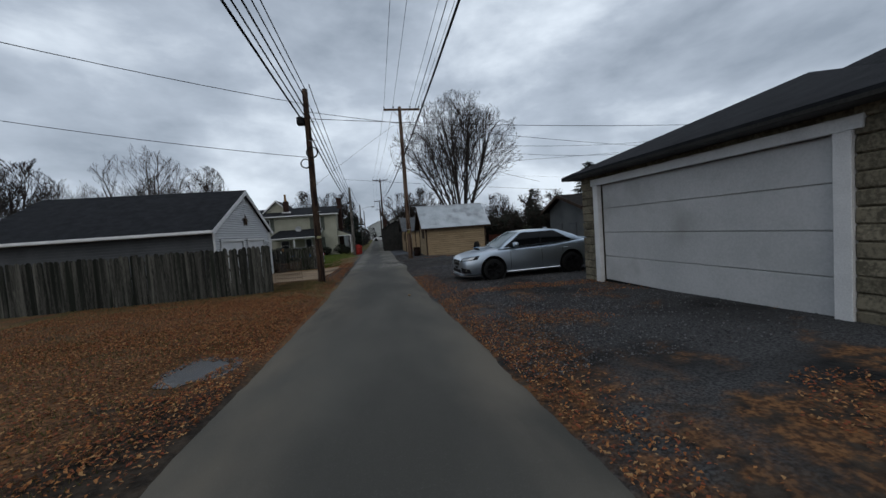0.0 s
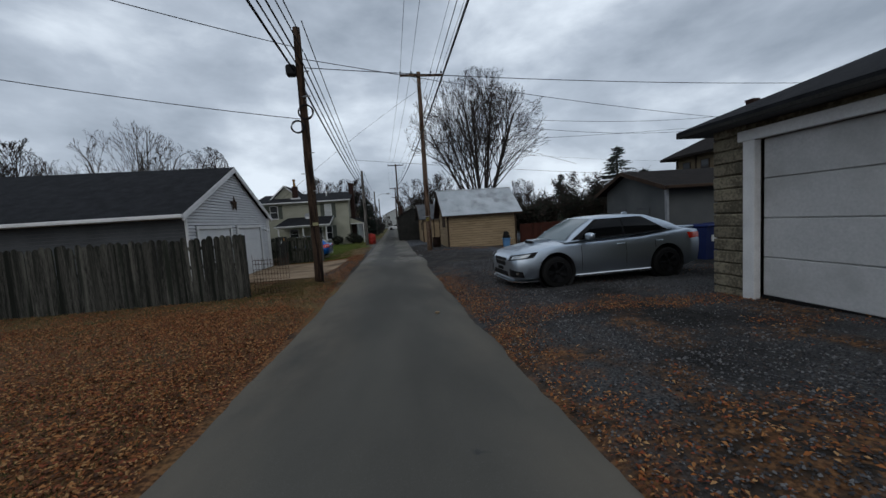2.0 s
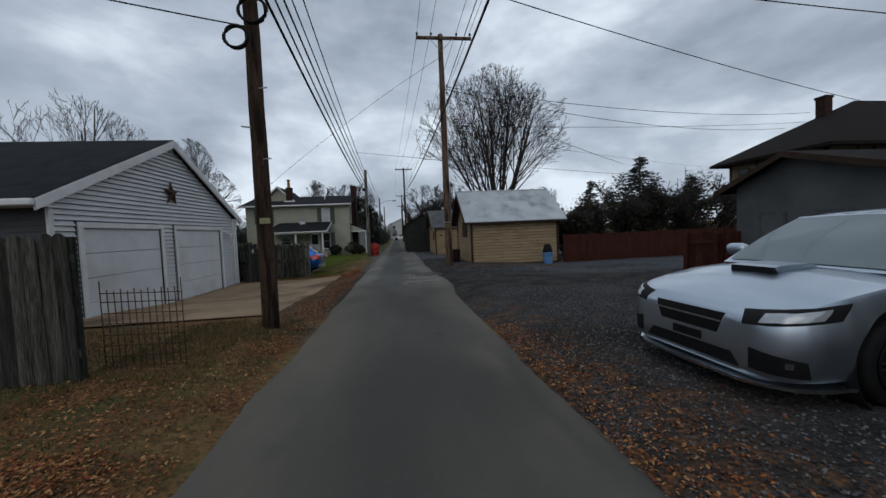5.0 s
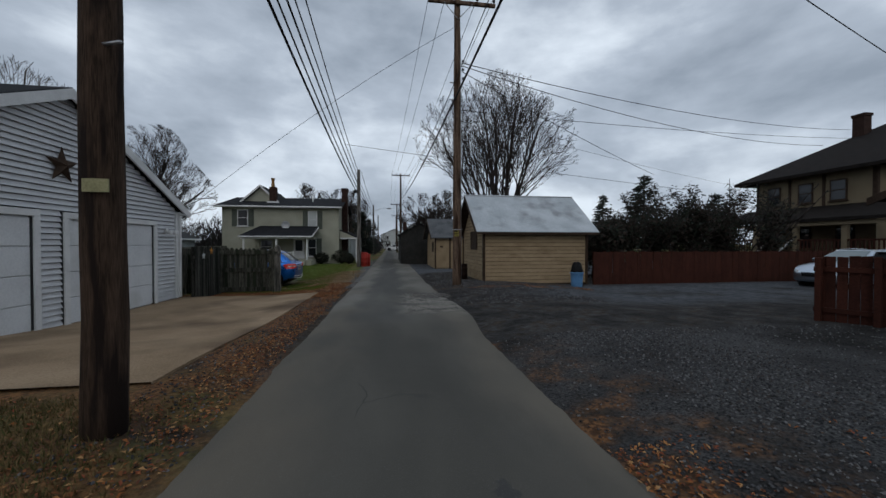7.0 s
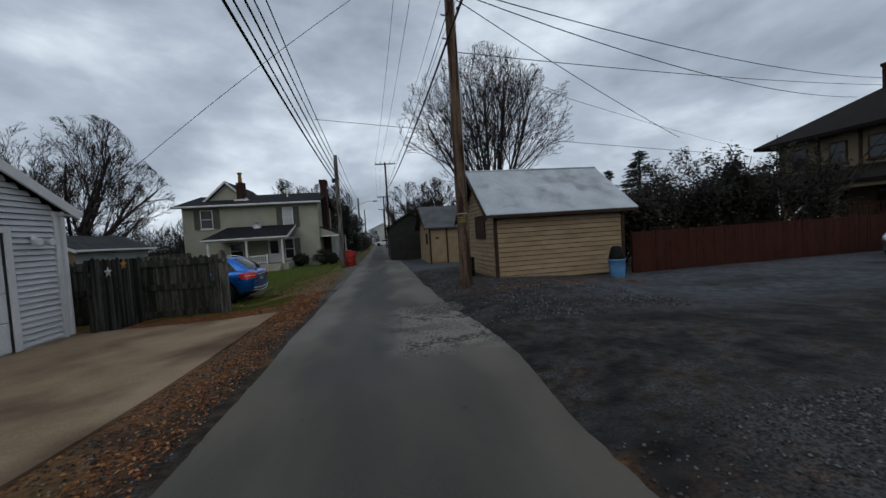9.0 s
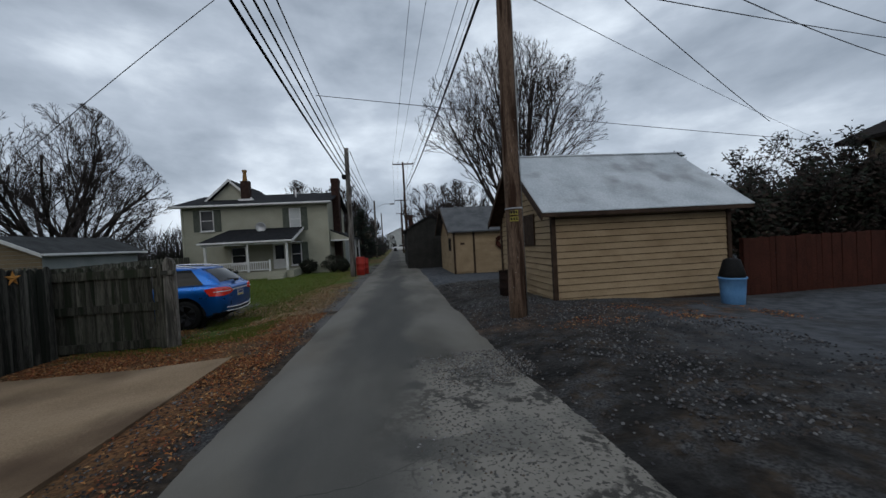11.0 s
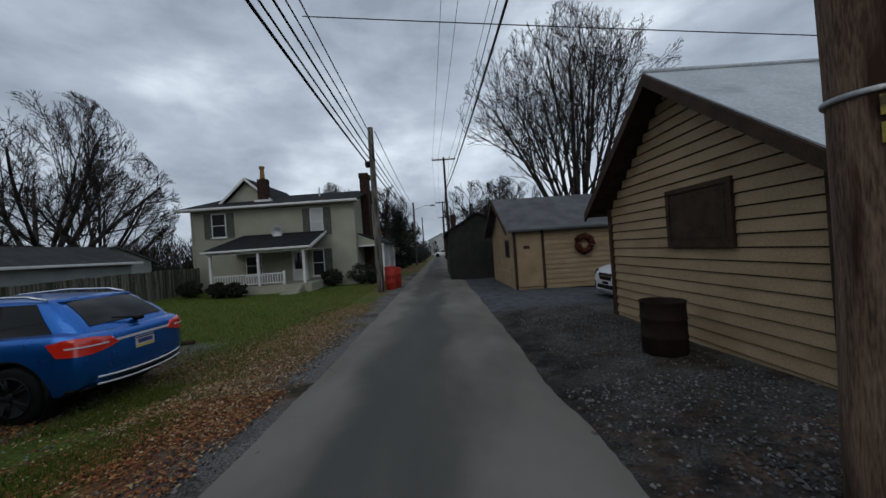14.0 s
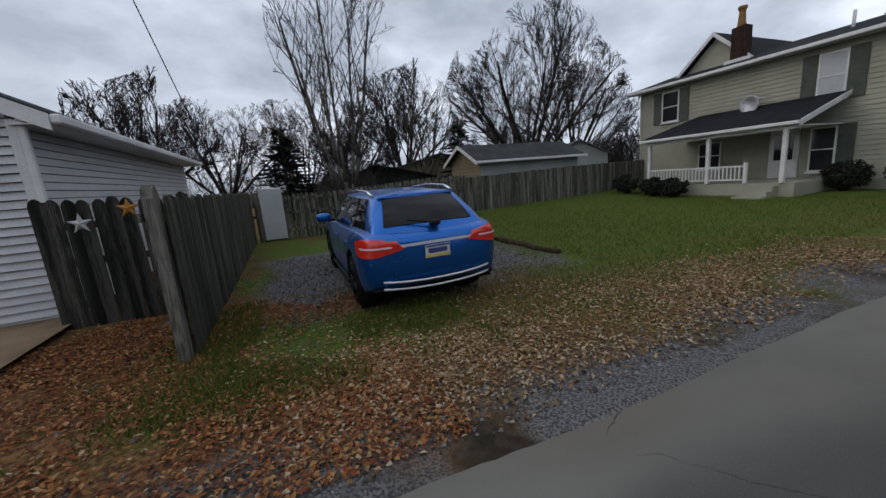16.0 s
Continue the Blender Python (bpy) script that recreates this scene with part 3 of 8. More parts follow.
def cut(a, b, holes):
    """The run a..b less the holes."""
    out, s = [], a
    for h0, h1 in sorted(holes):
        if h0 > s:
            out.append((s, min(h0, b)))
        s = max(s, h1)
    if s < b:
        out.append((s, b))
    return out


def panel_door(parent, x, y0, y1, z0, z1, out, rows=4, label="white sectional garage door", depth=0.06, material=M_DOORL):
    """A sectional garage door in a wall of constant x: stacked panels with grooves between."""
    d = boxpart("garage_door", (min(x, x - out * depth), max(x, x - out * depth), y0, y1, z0, z1), material, parent, label)
    h = (z1 - z0) / rows
    for r in range(rows):
        a, b = sorted((x + out * 0.002, x + out * 0.028))
        boxpart("panel", (a, b, y0 + 0.01, y1 - 0.01, z0 + r * h + 0.008, z0 + (r + 1) * h - 0.008), material, d, bev=0.008)
    return d


def frame_x(parent, x, y0, y1, z0, z1, out, w=0.12, t=0.035, name="door_trim"):
    a, b = sorted((x, x + out * t))
    boxpart(name, (a, b, y0 - w, y0, z0, z1), M_TRIM, parent, bev=0.006)
    boxpart(name, (a, b, y1, y1 + w, z0, z1), M_TRIM, parent, bev=0.006)
    boxpart(name, (a, b, y0 - w, y1 + w, z1, z1 + w), M_TRIM, parent, bev=0.006)


def slab(bm, a, b, c, d, t):
    """A sheet with corners a b c d, thickened downwards by t."""
    top = [bm.verts.new(p) for p in (a, b, c, d)]
    low = [bm.verts.new((p[0], p[1], p[2] - t)) for p in (a, b, c, d)]
    bm.faces.new(top)
    bm.faces.new(low[::-1])
    for i in range(4):
        bm.faces.new([top[i], low[i], low[(i + 1) % 4], top[(i + 1) % 4]])
    bmesh.ops.recalc_face_normals(bm, faces=bm.faces[:])
    return bm


def star(parent, at, size, material, name="barn_star"):
    """A five-pointed raised star facing +x."""
    bm = bmesh.new()
    tip = bm.verts.new((at[0] + size * 0.28, at[1], at[2]))
    back = bm.verts.new((at[0], at[1], at[2]))
    ring = []
    for i in range(10):
        r = size if i % 2 == 0 else size * 0.4
        t = math.pi / 2 + i * math.pi / 5
        ring.append(bm.verts.new((at[0], at[1] + r * math.cos(t), at[2] + r * math.sin(t))))
    for i in range(10):
        bm.faces.new([tip, ring[i], ring[(i + 1) % 10]])
        bm.faces.new([back, ring[(i + 1) % 10], ring[i]])
    bmesh.ops.recalc_face_normals(bm, faces=bm.faces[:])
    return part(name, bm, material, parent)


# double garage on the left: gable to the alley
def left_garage():
    g = thing("double_garage", "white vinyl-sided double garage with dark shingle roof", "garage")
    X, Y0, Y1, ZE, YA, ZA, XB = -7.12, 14.4, 21.88, 2.47, 18.2, 4.57, -15.4
    zb = -0.15
    lap = 0.11
    slope = (ZA - ZE) / (YA - Y0 + 0.25)
    core = bmesh.new()
    prism(core, [(Y0, zb), (Y1, zb), (Y1, ZE + 0.05), (YA, ZA - 0.12), (Y0, ZE + 0.05)], XB, X - 0.08, "x")
    # grey core seen through the board gaps deepens the lap shadows by colour
    part("wall", core, M_GREYWALL, g, "grey core that paints the shade lines between white vinyl boards")
    doors = ((15.05, 17.5), (18.22, 20.8))
    for a, b in doors:
        boxpart("reveal", (X - 0.075, X - 0.06, a, b, zb, 2.02), M_DOORL, g)
        panel_door(g, X - 0.055, a, b, -0.05, 2.0, 1, 4)
        frame_x(g, X, a, b, -0.06, 2.02, 1)

    def front(z):
        if z < ZE:
            lo, hi = Y0, Y1
        else:
            k = (z - ZE) / slope
            lo, hi = Y0 + k - 0.1, Y1 - k + 0.1
        return cut(lo, hi, [(a - 0.12, b + 0.12) for a, b in doors] if z < 2.14 else [])

    siding(g, "x", X - 0.08, 1, zb, ZA - 0.2, lap, front, M_WHITE, 0.07, "clapboard")
    for y in (Y0, Y1):
        boxpart("corner_trim", (X - 0.05, X + 0.01, y - 0.05, y + 0.05, zb, ZE), M_TRIM, g, bev=0.006)
    siding(g, "y", Y1, 1, zb, ZE, lap, lambda z: [(XB, X - 0.05)], M_WHITE)
    # boards facing -y are coloured much darker than the white front and far side
    siding(g, "y", Y0, -1, zb, ZE, lap, lambda z: [(XB, X - 0.05)], M_SIDEBOARD)
    # roof with overhangs
    xo, yo = X + 0.12, 0.42
    for s, ye in ((-1, Y0 - yo), (1, Y1 + yo)):
        ze = ZE + 0.06
        bm = slab(bmesh.new(), (XB - 0.3, ye, ze), (xo, ye, ze), (xo, YA, ZA), (XB - 0.3, YA, ZA), 0.05)
        part("roof", bm, M_SHINGLE, g, "dark asphalt shingle roof slope")
        # white rake board and gutter
        bm = slab(bmesh.new(), (xo - 0.02, ye, ze - 0.02), (xo + 0.025, ye, ze - 0.02), (xo + 0.025, YA, ZA - 0.02), (xo - 0.02, YA, ZA - 0.02), 0.2)
        part("rake_board", bm, M_TRIM, g)
        boxpart("gutter", (XB, xo + 0.02, ye - (0.11 if s < 0 else 0), ye + (0.11 if s > 0 else 0), ze - 0.14, ze - 0.02), M_TRIM, g, bev=0.02)
        boxpart("soffit", (XB, xo, min(ye, ye - s * yo), max(ye, ye - s * yo), ze - 0.14, ze - 0.12), M_TRIM, g)
    star(g, (X + 0.005, 18.1, 3.03), 0.37, M_BROWN)
    # lamp between and beside the doors
    for y in (21.22, 21.48):
        lathe("lamp_head", [(0.03, -0.02), (0.05, 0.0), (0.06, 0.07), (0.075, 0.12), (0.06, 0.122)], M_TRIM, g, "white twin floodlight head", sides=14, at=(X + 0.1, y, 1.85), axis="x")
    lathe("lamp_mount", [(0.06, 0.0), (0.06, 0.03), (0.03, 0.05)], M_TRIM, g, sides=14, at=(X, 21.35, 1.92), axis="x")
    tubes("lamp_arm", [((X + 0.04, 21.35, 1.92), (X + 0.1, 21.24, 1.86), 0.012, 0.012), ((X + 0.04, 21.35, 1.92), (X + 0.1, 21.46, 1.86), 0.012, 0.012)], M_TRIM, g)
    boxpart("downspout", (X - 0.02, X + 0.06, Y1 + 0.06, Y1 + 0.14, -0.05, ZE), M_TRIM, g, bev=0.012)


left_garage()


# block garage on the right with the wide white door
def right_garage():
    g = thing("block_garage", "concrete-block garage with hipped dark roof", "garage")
    X, Y0, Y1, XB, ZE = 4.78, 0.9, 7.19, 11.0, 2.95
    zb = 0.2
    da, db, zt = 1.8, 6.45, 2.68
    bm = bmesh.new()
    box(bm, X + 0.24, XB, Y0 + 0.02, Y0 + 0.22, zb, ZE)
    box(bm, X + 0.24, XB, Y1 - 0.22, Y1 - 0.02, zb, ZE)
    box(bm, XB - 0.2, XB, Y0 + 0.22, Y1 - 0.22, zb, ZE)
    box(bm, X + 0.03, X + 0.23, Y0 + 0.02, da - 0.16, zb, ZE)
    box(bm, X + 0.03, X + 0.23, db + 0.16, Y1 - 0.02, zb, ZE)
    box(bm, X + 0.04, X + 0.23, da - 0.16, db + 0.16, zt + 0.02, ZE)
    part("wall", bm, M_STONE, g, "grey-tan rough block wall")
    # rock-faced blocks on the piers and the far side
    rng = random.Random(4)

    def block(b):
        bm = box(bmesh.new(), *b, 0.018)
        for v in bm.verts:
            v.co += Vector((rng.uniform(-1, 1), rng.uniform(-1, 1), rng.uniform(-1, 1))) * 0.006
        part("block", bm, M_STONE, g)

    z, k = zb, 0
    while z < ZE - 0.05:
        h = 0.2
        block((X - 0.02, X + 0.03, db + 0.2, Y1 + 0.02, z + 0.006, z + h - 0.006))
        block((X - 0.02, X + 0.03, Y0 - 0.02, da - 0.2, z + 0.006, z + h - 0.006))
        x = X + 0.03
        while x < 8.5:
            w = 0.4 if (k or x > X + 0.1) else 0.2
            block((x + 0.006, x + w - 0.006, Y1 - 0.03, Y1 + 0.02, z + 0.006, z + h - 0.006))
            x += w
        z += h
        k = 1 - k
    # white posts, header, door
    for a, b in ((da - 0.2, da - 0.02), (db + 0.02, db + 0.2)):
        boxpart("door_post", (X - 0.06, X + 0.06, a, b, 0.28, zt), M_TRIM, g, "white painted door post", bev=0.008)
    boxpart("header", (X - 0.05, X + 0.05, da - 0.3, db + 0.3, zt, zt + 0.16), M_TRIM, g, "white painted header board", bev=0.008)
    panel_door(g, X + 0.1, da, db, 0.36, zt, -1, 4, material=M_DOORW)
    boxpart("door_seal", (X + 0.06, X + 0.15, da, db, 0.27, 0.36), M_BLACK, g)
    # hip roof
    o = 0.38
    x0, x1, y0, y1 = X - o, XB + o, Y0 - o, Y1 + o
    ym, rise = 3.9, 1.28
    ze = ZE + 0.08
    rx = (7.5, x1 - (7.5 - x0))
    P = [(x0, y0, ze), (x1, y0, ze), (x1, y1, ze), (x0, y1, ze), (rx[0], ym, ze + rise), (rx[1], ym, ze + rise)]
    for q in ((0, 1, 5, 4), (2, 3, 4, 5), (3, 0, 4), (1, 2, 5)):
        v = [P[i] for i in q]
        bm = slab(bmesh.new(), *v, 0.05) if len(v) == 4 else None
        if bm is None:
            bm = bmesh.new()
            top = [bm.verts.new(p) for p in v]
            low = [bm.verts.new((p[0], p[1], p[2] - 0.05)) for p in v]
            bm.faces.new(top)
            bm.faces.new(low[::-1])
            for i in range(3):
                bm.faces.new([top[i], low[i], low[(i + 1) % 3], top[(i + 1) % 3]])
            bmesh.ops.recalc_face_normals(bm, faces=bm.faces[:])
        part("roof", bm, M_SHINGLE, g, "dark shingle hip roof slope")
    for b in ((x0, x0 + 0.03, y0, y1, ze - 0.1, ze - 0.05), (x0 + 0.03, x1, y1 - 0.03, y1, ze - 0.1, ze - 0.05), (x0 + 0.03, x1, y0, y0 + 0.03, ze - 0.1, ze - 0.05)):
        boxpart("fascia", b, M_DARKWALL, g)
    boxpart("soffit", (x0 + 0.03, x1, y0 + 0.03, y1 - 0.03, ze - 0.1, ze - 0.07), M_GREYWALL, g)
    bm = box(bmesh.new(), 9.2, 9.6, 4.6, 5.0, ze + 0.6, ze + 1.5)
    part("chimney", bm, M_BRICK, g, "short dark brick chimney")


right_garage()


# tan shed with tin roof
def tan_shed():
    g = thing("tan_shed", "tan clapboard shed with weathered tin roof", "shed")
    X0, X1, Y0, Y1, ZE, ZA = 2.78, 7.15, 24.2, 28.15, 2.02, 3.62
    ym = (Y0 + Y1) / 2
    zb = -0.12
    slope = (ZA - ZE) / (ym - Y0)
    bm = prism(bmesh.new(), [(Y0 + 0.03, zb), (Y1 - 0.03, zb), (Y1 - 0.03, ZE), (ym, ZA - 0.1), (Y0 + 0.03, ZE)], X0 + 0.03, X1 - 0.03, "x")
    # dark brown core behind the gaps stands in for shadow under each lap
    part("wall", bm, M_BROWN, g)
    wy0, wy1, wz0, wz1 = 25.3, 26.35, 1.34, 2.02

    def gable(z):
        k = max(z - ZE, 0) / slope
        return cut(Y0 + 0.02 + k, Y1 - 0.02 - k, [(wy0 - 0.05, wy1 + 0.05)] if wz0 - 0.05 < z < wz1 + 0.05 else [])

    siding(g, "x", X0 + 0.03, -1, zb + 0.04, ZA - 0.12, 0.15, gable, M_YELLOW, 0.035, gap=0.016)
    siding(g, "y", Y0 + 0.03, -1, zb + 0.04, ZE, 0.15, lambda z: [(X0 + 0.03, X1 - 0.03)], M_YELLOW, 0.035, gap=0.016)
    boxpart("foundation", (X0, X1, Y0 + 0.005, Y1, zb - 0.2, zb + 0.05), M_BROWN, g)
    for x, y in ((X0, Y0), (X1, Y0), (X0, Y1)):
        boxpart("corner_board", (x - 0.035, x + 0.06, y - 0.035, y + 0.06, zb, ZE), M_BROWN, g, "dark brown corner board")
    w = boxpart("window", (X0 - 0.02, X0 + 0.04, wy0, wy1, wz0, wz1), M_BROWN, g, "small boarded brown window")
    boxpart("pane", (X0 - 0.026, X0 - 0.022, wy0 + 0.06, wy1 - 0.06, wz0 + 0.06, wz1 - 0.06), M_BROWN, w)
    for a, b, c, d in ((wy0 - 0.06, wy0, wz0 - 0.06, wz1 + 0.06), (wy1, wy1 + 0.06, wz0 - 0.06, wz1 + 0.06), (wy0, wy1, wz1, wz1 + 0.06), (wy0, wy1, wz0 - 0.06, wz0)):
        boxpart("window_frame", (X0 - 0.04, X0, a, b, c, d), M_BROWN, w)
    o = 0.32
    for s, ye in ((-1, Y0 - o), (1, Y1 + o)):
        ze = ZE - slope * o * 0.55 + 0.14
        n = 7
        for i in range(n):
            a, b = X0 - 0.35 + (X1 - X0 + 0.75) * i / n, X0 - 0.35 + (X1 - X0 + 0.75) * (i + 1) / n
            bm = slab(bmesh.new(), (a + 0.001, ye, ze), (b - 0.001, ye, ze), (b - 0.001, ym, ZA + 0.08), (a + 0.001, ym, ZA + 0.08), 0.02)
            part("tin_sheet", bm, M_TIN, g, "weathered grey tin roof sheet")
        bm = slab(bmesh.new(), (X0 - 0.33, ye + 0.01 * -s, ze - 0.03), (X1 + 0.38, ye - 0.01 * s, ze - 0.03), (X1 + 0.38, ym, ZA + 0.05), (X0 - 0.33, ym, ZA + 0.05), 0.05)
        part("roof_deck", bm, M_BROWN, g)
        bm = slab(bmesh.new(), (X0 - 0.38, ye, ze - 0.025), (X0 - 0.345, ye, ze - 0.025), (X0 - 0.345, ym, ZA + 0.055), (X0 - 0.38, ym, ZA + 0.055), 0.16)
        part("rake_board", bm, M_BROWN, g)
        a, b = sorted((ye, ye - 0.03 * s))
        boxpart("fascia", (X0 - 0.34, X1 + 0.38, a, b, ze - 0.11, ze - 0.03), M_BROWN, g)
    tubes("ridge_cap", [((X0 - 0.37, ym, ZA + 0.09), (X1 + 0.4, ym, ZA + 0.09), 0.035, 0.035)], M_TIN, g, 8)


tan_shed()


# second tan shed with grey roof, further on
def second_shed():
    g = thing("tan_garage", "tan clapboard garage with grey roof and wreath", "garage")
    X0, X1, Y0, Y1, ZE, ZA = 2.0, 7.6, 33.5, 38.6, 1.95, 3.25
    ym, zb = 36.0, -0.1
    slope = (ZA - ZE) / (ym - Y0)
    part("wall", prism(bmesh.new(), [(Y0 + 0.03, zb), (Y1, zb), (Y1, ZE), (ym, ZA - 0.1), (Y0 + 0.03, ZE)], X0 + 0.03, X1, "x"), M_YELLOW, g)
    wy = (34.5, 35.2)
    siding(g, "x", X0 + 0.03, -1, zb, ZA - 0.15, 0.165, lambda z: cut(Y0 + 0.02 + max(z - ZE, 0) / slope, Y1 - 0.02 - max(z - ZE, 0) / slope, [wy] if 1.0 < z < 1.65 else []), M_YELLOW, 0.03)
    siding(g, "y", Y0 + 0.03, -1, zb, ZE, 0.165, lambda z: [(X0 + 0.95, X1)], M_YELLOW, 0.03)
    d = boxpart("door", (X0 + 0.06, X0 + 0.92, Y0 - 0.02, Y0 + 0.03, 0.02, 1.86), M_YELLOW, g, "plain tan plank door")
    lathe("door_handle", [(0.015, 0), (0.03, -0.03), (0.03, -0.05), (0.01, -0.06)], M_BROWN, d, at=(X0 + 0.45, Y0 - 0.02, 1.35), axis="y", sides=10)
    boxpart("hasp", (X0 + 0.3, X0 + 0.5, Y0 - 0.035, Y0 - 0.02, 1.3, 1.4), M_BROWN, d)
    for x in (X0, X0 + 0.95):
        boxpart("corner_board", (x - 0.04, x + 0.05, Y0 - 0.04, Y0 + 0.02, zb, ZE), M_BROWN, g)
    w = boxpart("window", (X0 - 0.02, X0 + 0.03, *wy, 1.0, 1.65), M_BROWN, g, "small dark side window")
    boxpart("pane", (X0 - 0.024, X0 - 0.021, wy[0] + 0.07, wy[1] - 0.07, 1.07, 1.58), M_GLASS, w)
    for s, ye in ((-1, Y0 - 0.3), (1, Y1 + 0.3)):
        part("roof", slab(bmesh.new(), (X0 - 0.3, ye, ZE), (X1 + 0.3, ye, ZE), (X1 + 0.3, ym, ZA + 0.08), (X0 - 0.3, ym, ZA + 0.08), 0.06), M_GREYROOF, g)
        part("rake_board", slab(bmesh.new(), (X0 - 0.33, ye, ZE), (X0 - 0.302, ye, ZE), (X0 - 0.302, ym, ZA + 0.08), (X0 - 0.33, ym, ZA + 0.08), 0.18), M_BROWN, g)
    v, f = [], []
    loop = [(4.35 + (0.25 + 0.03 * math.sin(k * 2.6)) * math.cos(k * math.pi / 18), Y0 - 0.085 + 0.015 * math.sin(k * 1.9), 1.35 + (0.25 + 0.03 * math.sin(k * 2.6)) * math.sin(k * math.pi / 18)) for k in range(37)]
    chain(v, f, loop, [0.1 + 0.02 * math.sin(k * 3.1) for k in range(37)], 8)
    wr = mesh_part("wreath", v, f, M_RED, None, "", True)
    tagged(wr, "dark red-brown twig wreath hanging on the tan siding", "wreath")


second_shed()


def dark_barn():
    g = thing("dark_barn", "dark weathered barn with gable to the alley", "barn")
    X0, X1, Y0, Y1, ZE, ZA = -0.05, 2.9, 39.4, 48.0, 2.35, 3.15
    xm = (X0 + X1) / 2
    part("wall", prism(bmesh.new(), [(X0, -0.3), (X1, -0.3), (X1, ZE), (xm, ZA), (X0, ZE)], Y0, Y1), M_DARKWALL, g)
    rng = random.Random(9)
    x = X0
    while x < X1 - 0.02:
        top = ZE + (ZA - ZE) * (1 - abs(x + 0.1 - xm) / (xm - X0)) - 0.02
        boxpart("board", (x + 0.004, min(x + 0.2, X1) - 0.004, Y0 - 0.025, Y0 - 0.001, -0.15, top), M_DARKWALL, g)
        x += 0.2
    for s, xe in ((-1, X0 - 0.2), (1, X1 + 0.2)):
        part("roof", slab(bmesh.new(), (xe, Y0 - 0.2, ZE - 0.05), (xe, Y1 + 0.2, ZE - 0.05), (xm, Y1 + 0.2, ZA + 0.07), (xm, Y0 - 0.2, ZA + 0.07), 0.06), M_SHINGLE, g)
    part("chimney", box(bmesh.new(), 0.3, 0.6, 44, 44.3, 2.4, 3.6), M_BRICK, g)


dark_barn()


def hip_roof(g, x0, x1, y0, y1, ze, rise, material, along="x", t=0.08):
    h = min(x1 - x0, y1 - y0) / 2
    if along == "x":
        a, b = (x0 + h, (y0 + y1) / 2, ze + rise), (x1 - h, (y0 + y1) / 2, ze + rise)
        quads, tris = (((x0, y0), (x1, y0), b, a), ((x1, y1), (x0, y1), a, b)), (((x0, y1), (x0, y0), a), ((x1, y0), (x1, y1), b))
    else:
        a, b = ((x0 + x1) / 2, y0 + h, ze + rise), ((x0 + x1) / 2, y1 - h, ze + rise)
        quads, tris = (((x0, y1), (x0, y0), a, b), ((x1, y0), (x1, y1), b, a)), (((x0, y0), (x1, y0), a), ((x1, y1), (x0, y1), b))
    bm = bmesh.new()
    for q in quads + tris:
        p = [(*c, ze) if len(c) == 2 else c for c in q]
        top = [bm.verts.new(c) for c in p]
        low = [bm.verts.new((c[0], c[1], c[2] - t)) for c in p]
        bm.faces.new(top)
        bm.faces.new(low[::-1])
        for i in range(len(p)):
            bm.faces.new([top[i], low[i], low[(i + 1) % len(p)], top[(i + 1) % len(p)]])
    bmesh.ops.recalc_face_normals(bm, faces=bm.faces[:])
    return part("roof", bm, material, g)


def window_y(parent, y, x0, x1, z0, z1, shutters=(), fill=M_GLASS, sw=0.42, out=-1):
    """A window in a wall of constant y with frame, sash bar and shutters."""
    def yy(a, b):
        return sorted((y + out * a, y + out * b))
    w = boxpart("window", (x0, x1, *yy(0.0, 0.03), z0, z1), M_TRIM, parent, "white framed sash window")
    zm = (z0 + z1) / 2
    boxpart("pane", (x0 + 0.05, x1 - 0.05, *yy(0.032, 0.04), zm + 0.02, z1 - 0.05), fill, w)
    boxpart("pane", (x0 + 0.05, x1 - 0.05, *yy(0.032, 0.04), z0 + 0.05, zm - 0.02), fill, w)
    for a, b, c, d in ((x0, x0 + 0.05, z0, z1), (x1 - 0.05, x1, z0, z1), (x0 + 0.05, x1 - 0.05, z1 - 0.05, z1), (x0 + 0.05, x1 - 0.05, z0, z0 + 0.05), (x0 + 0.05, x1 - 0.05, zm - 0.02, zm + 0.02)):
        boxpart("window_frame", (a, b, *yy(0.032, 0.06), c, d), M_TRIM, w)
    boxpart("sill", (x0 - 0.05, x1 + 0.05, *yy(0.0, 0.1), z0 - 0.06, z0), M_TRIM, w)
    for s in shutters:
        a, b = (x0 - sw, x0 - 0.01) if s == "l" else (x1 + 0.01, x1 + sw)
        sh = boxpart("shutter", (a, b, *yy(0.0, 0.035), z0 - 0.03, z1 + 0.03), M_SHUTTER, w, "grey-green louvred shutter")
        k = z0 + 0.05
        while k < z1 - 0.05:
            boxpart("slat", (a + 0.05, b - 0.05, *yy(0.035, 0.048), k, k + 0.05), M_SHUTTER, sh)
            k += 0.09
    return w


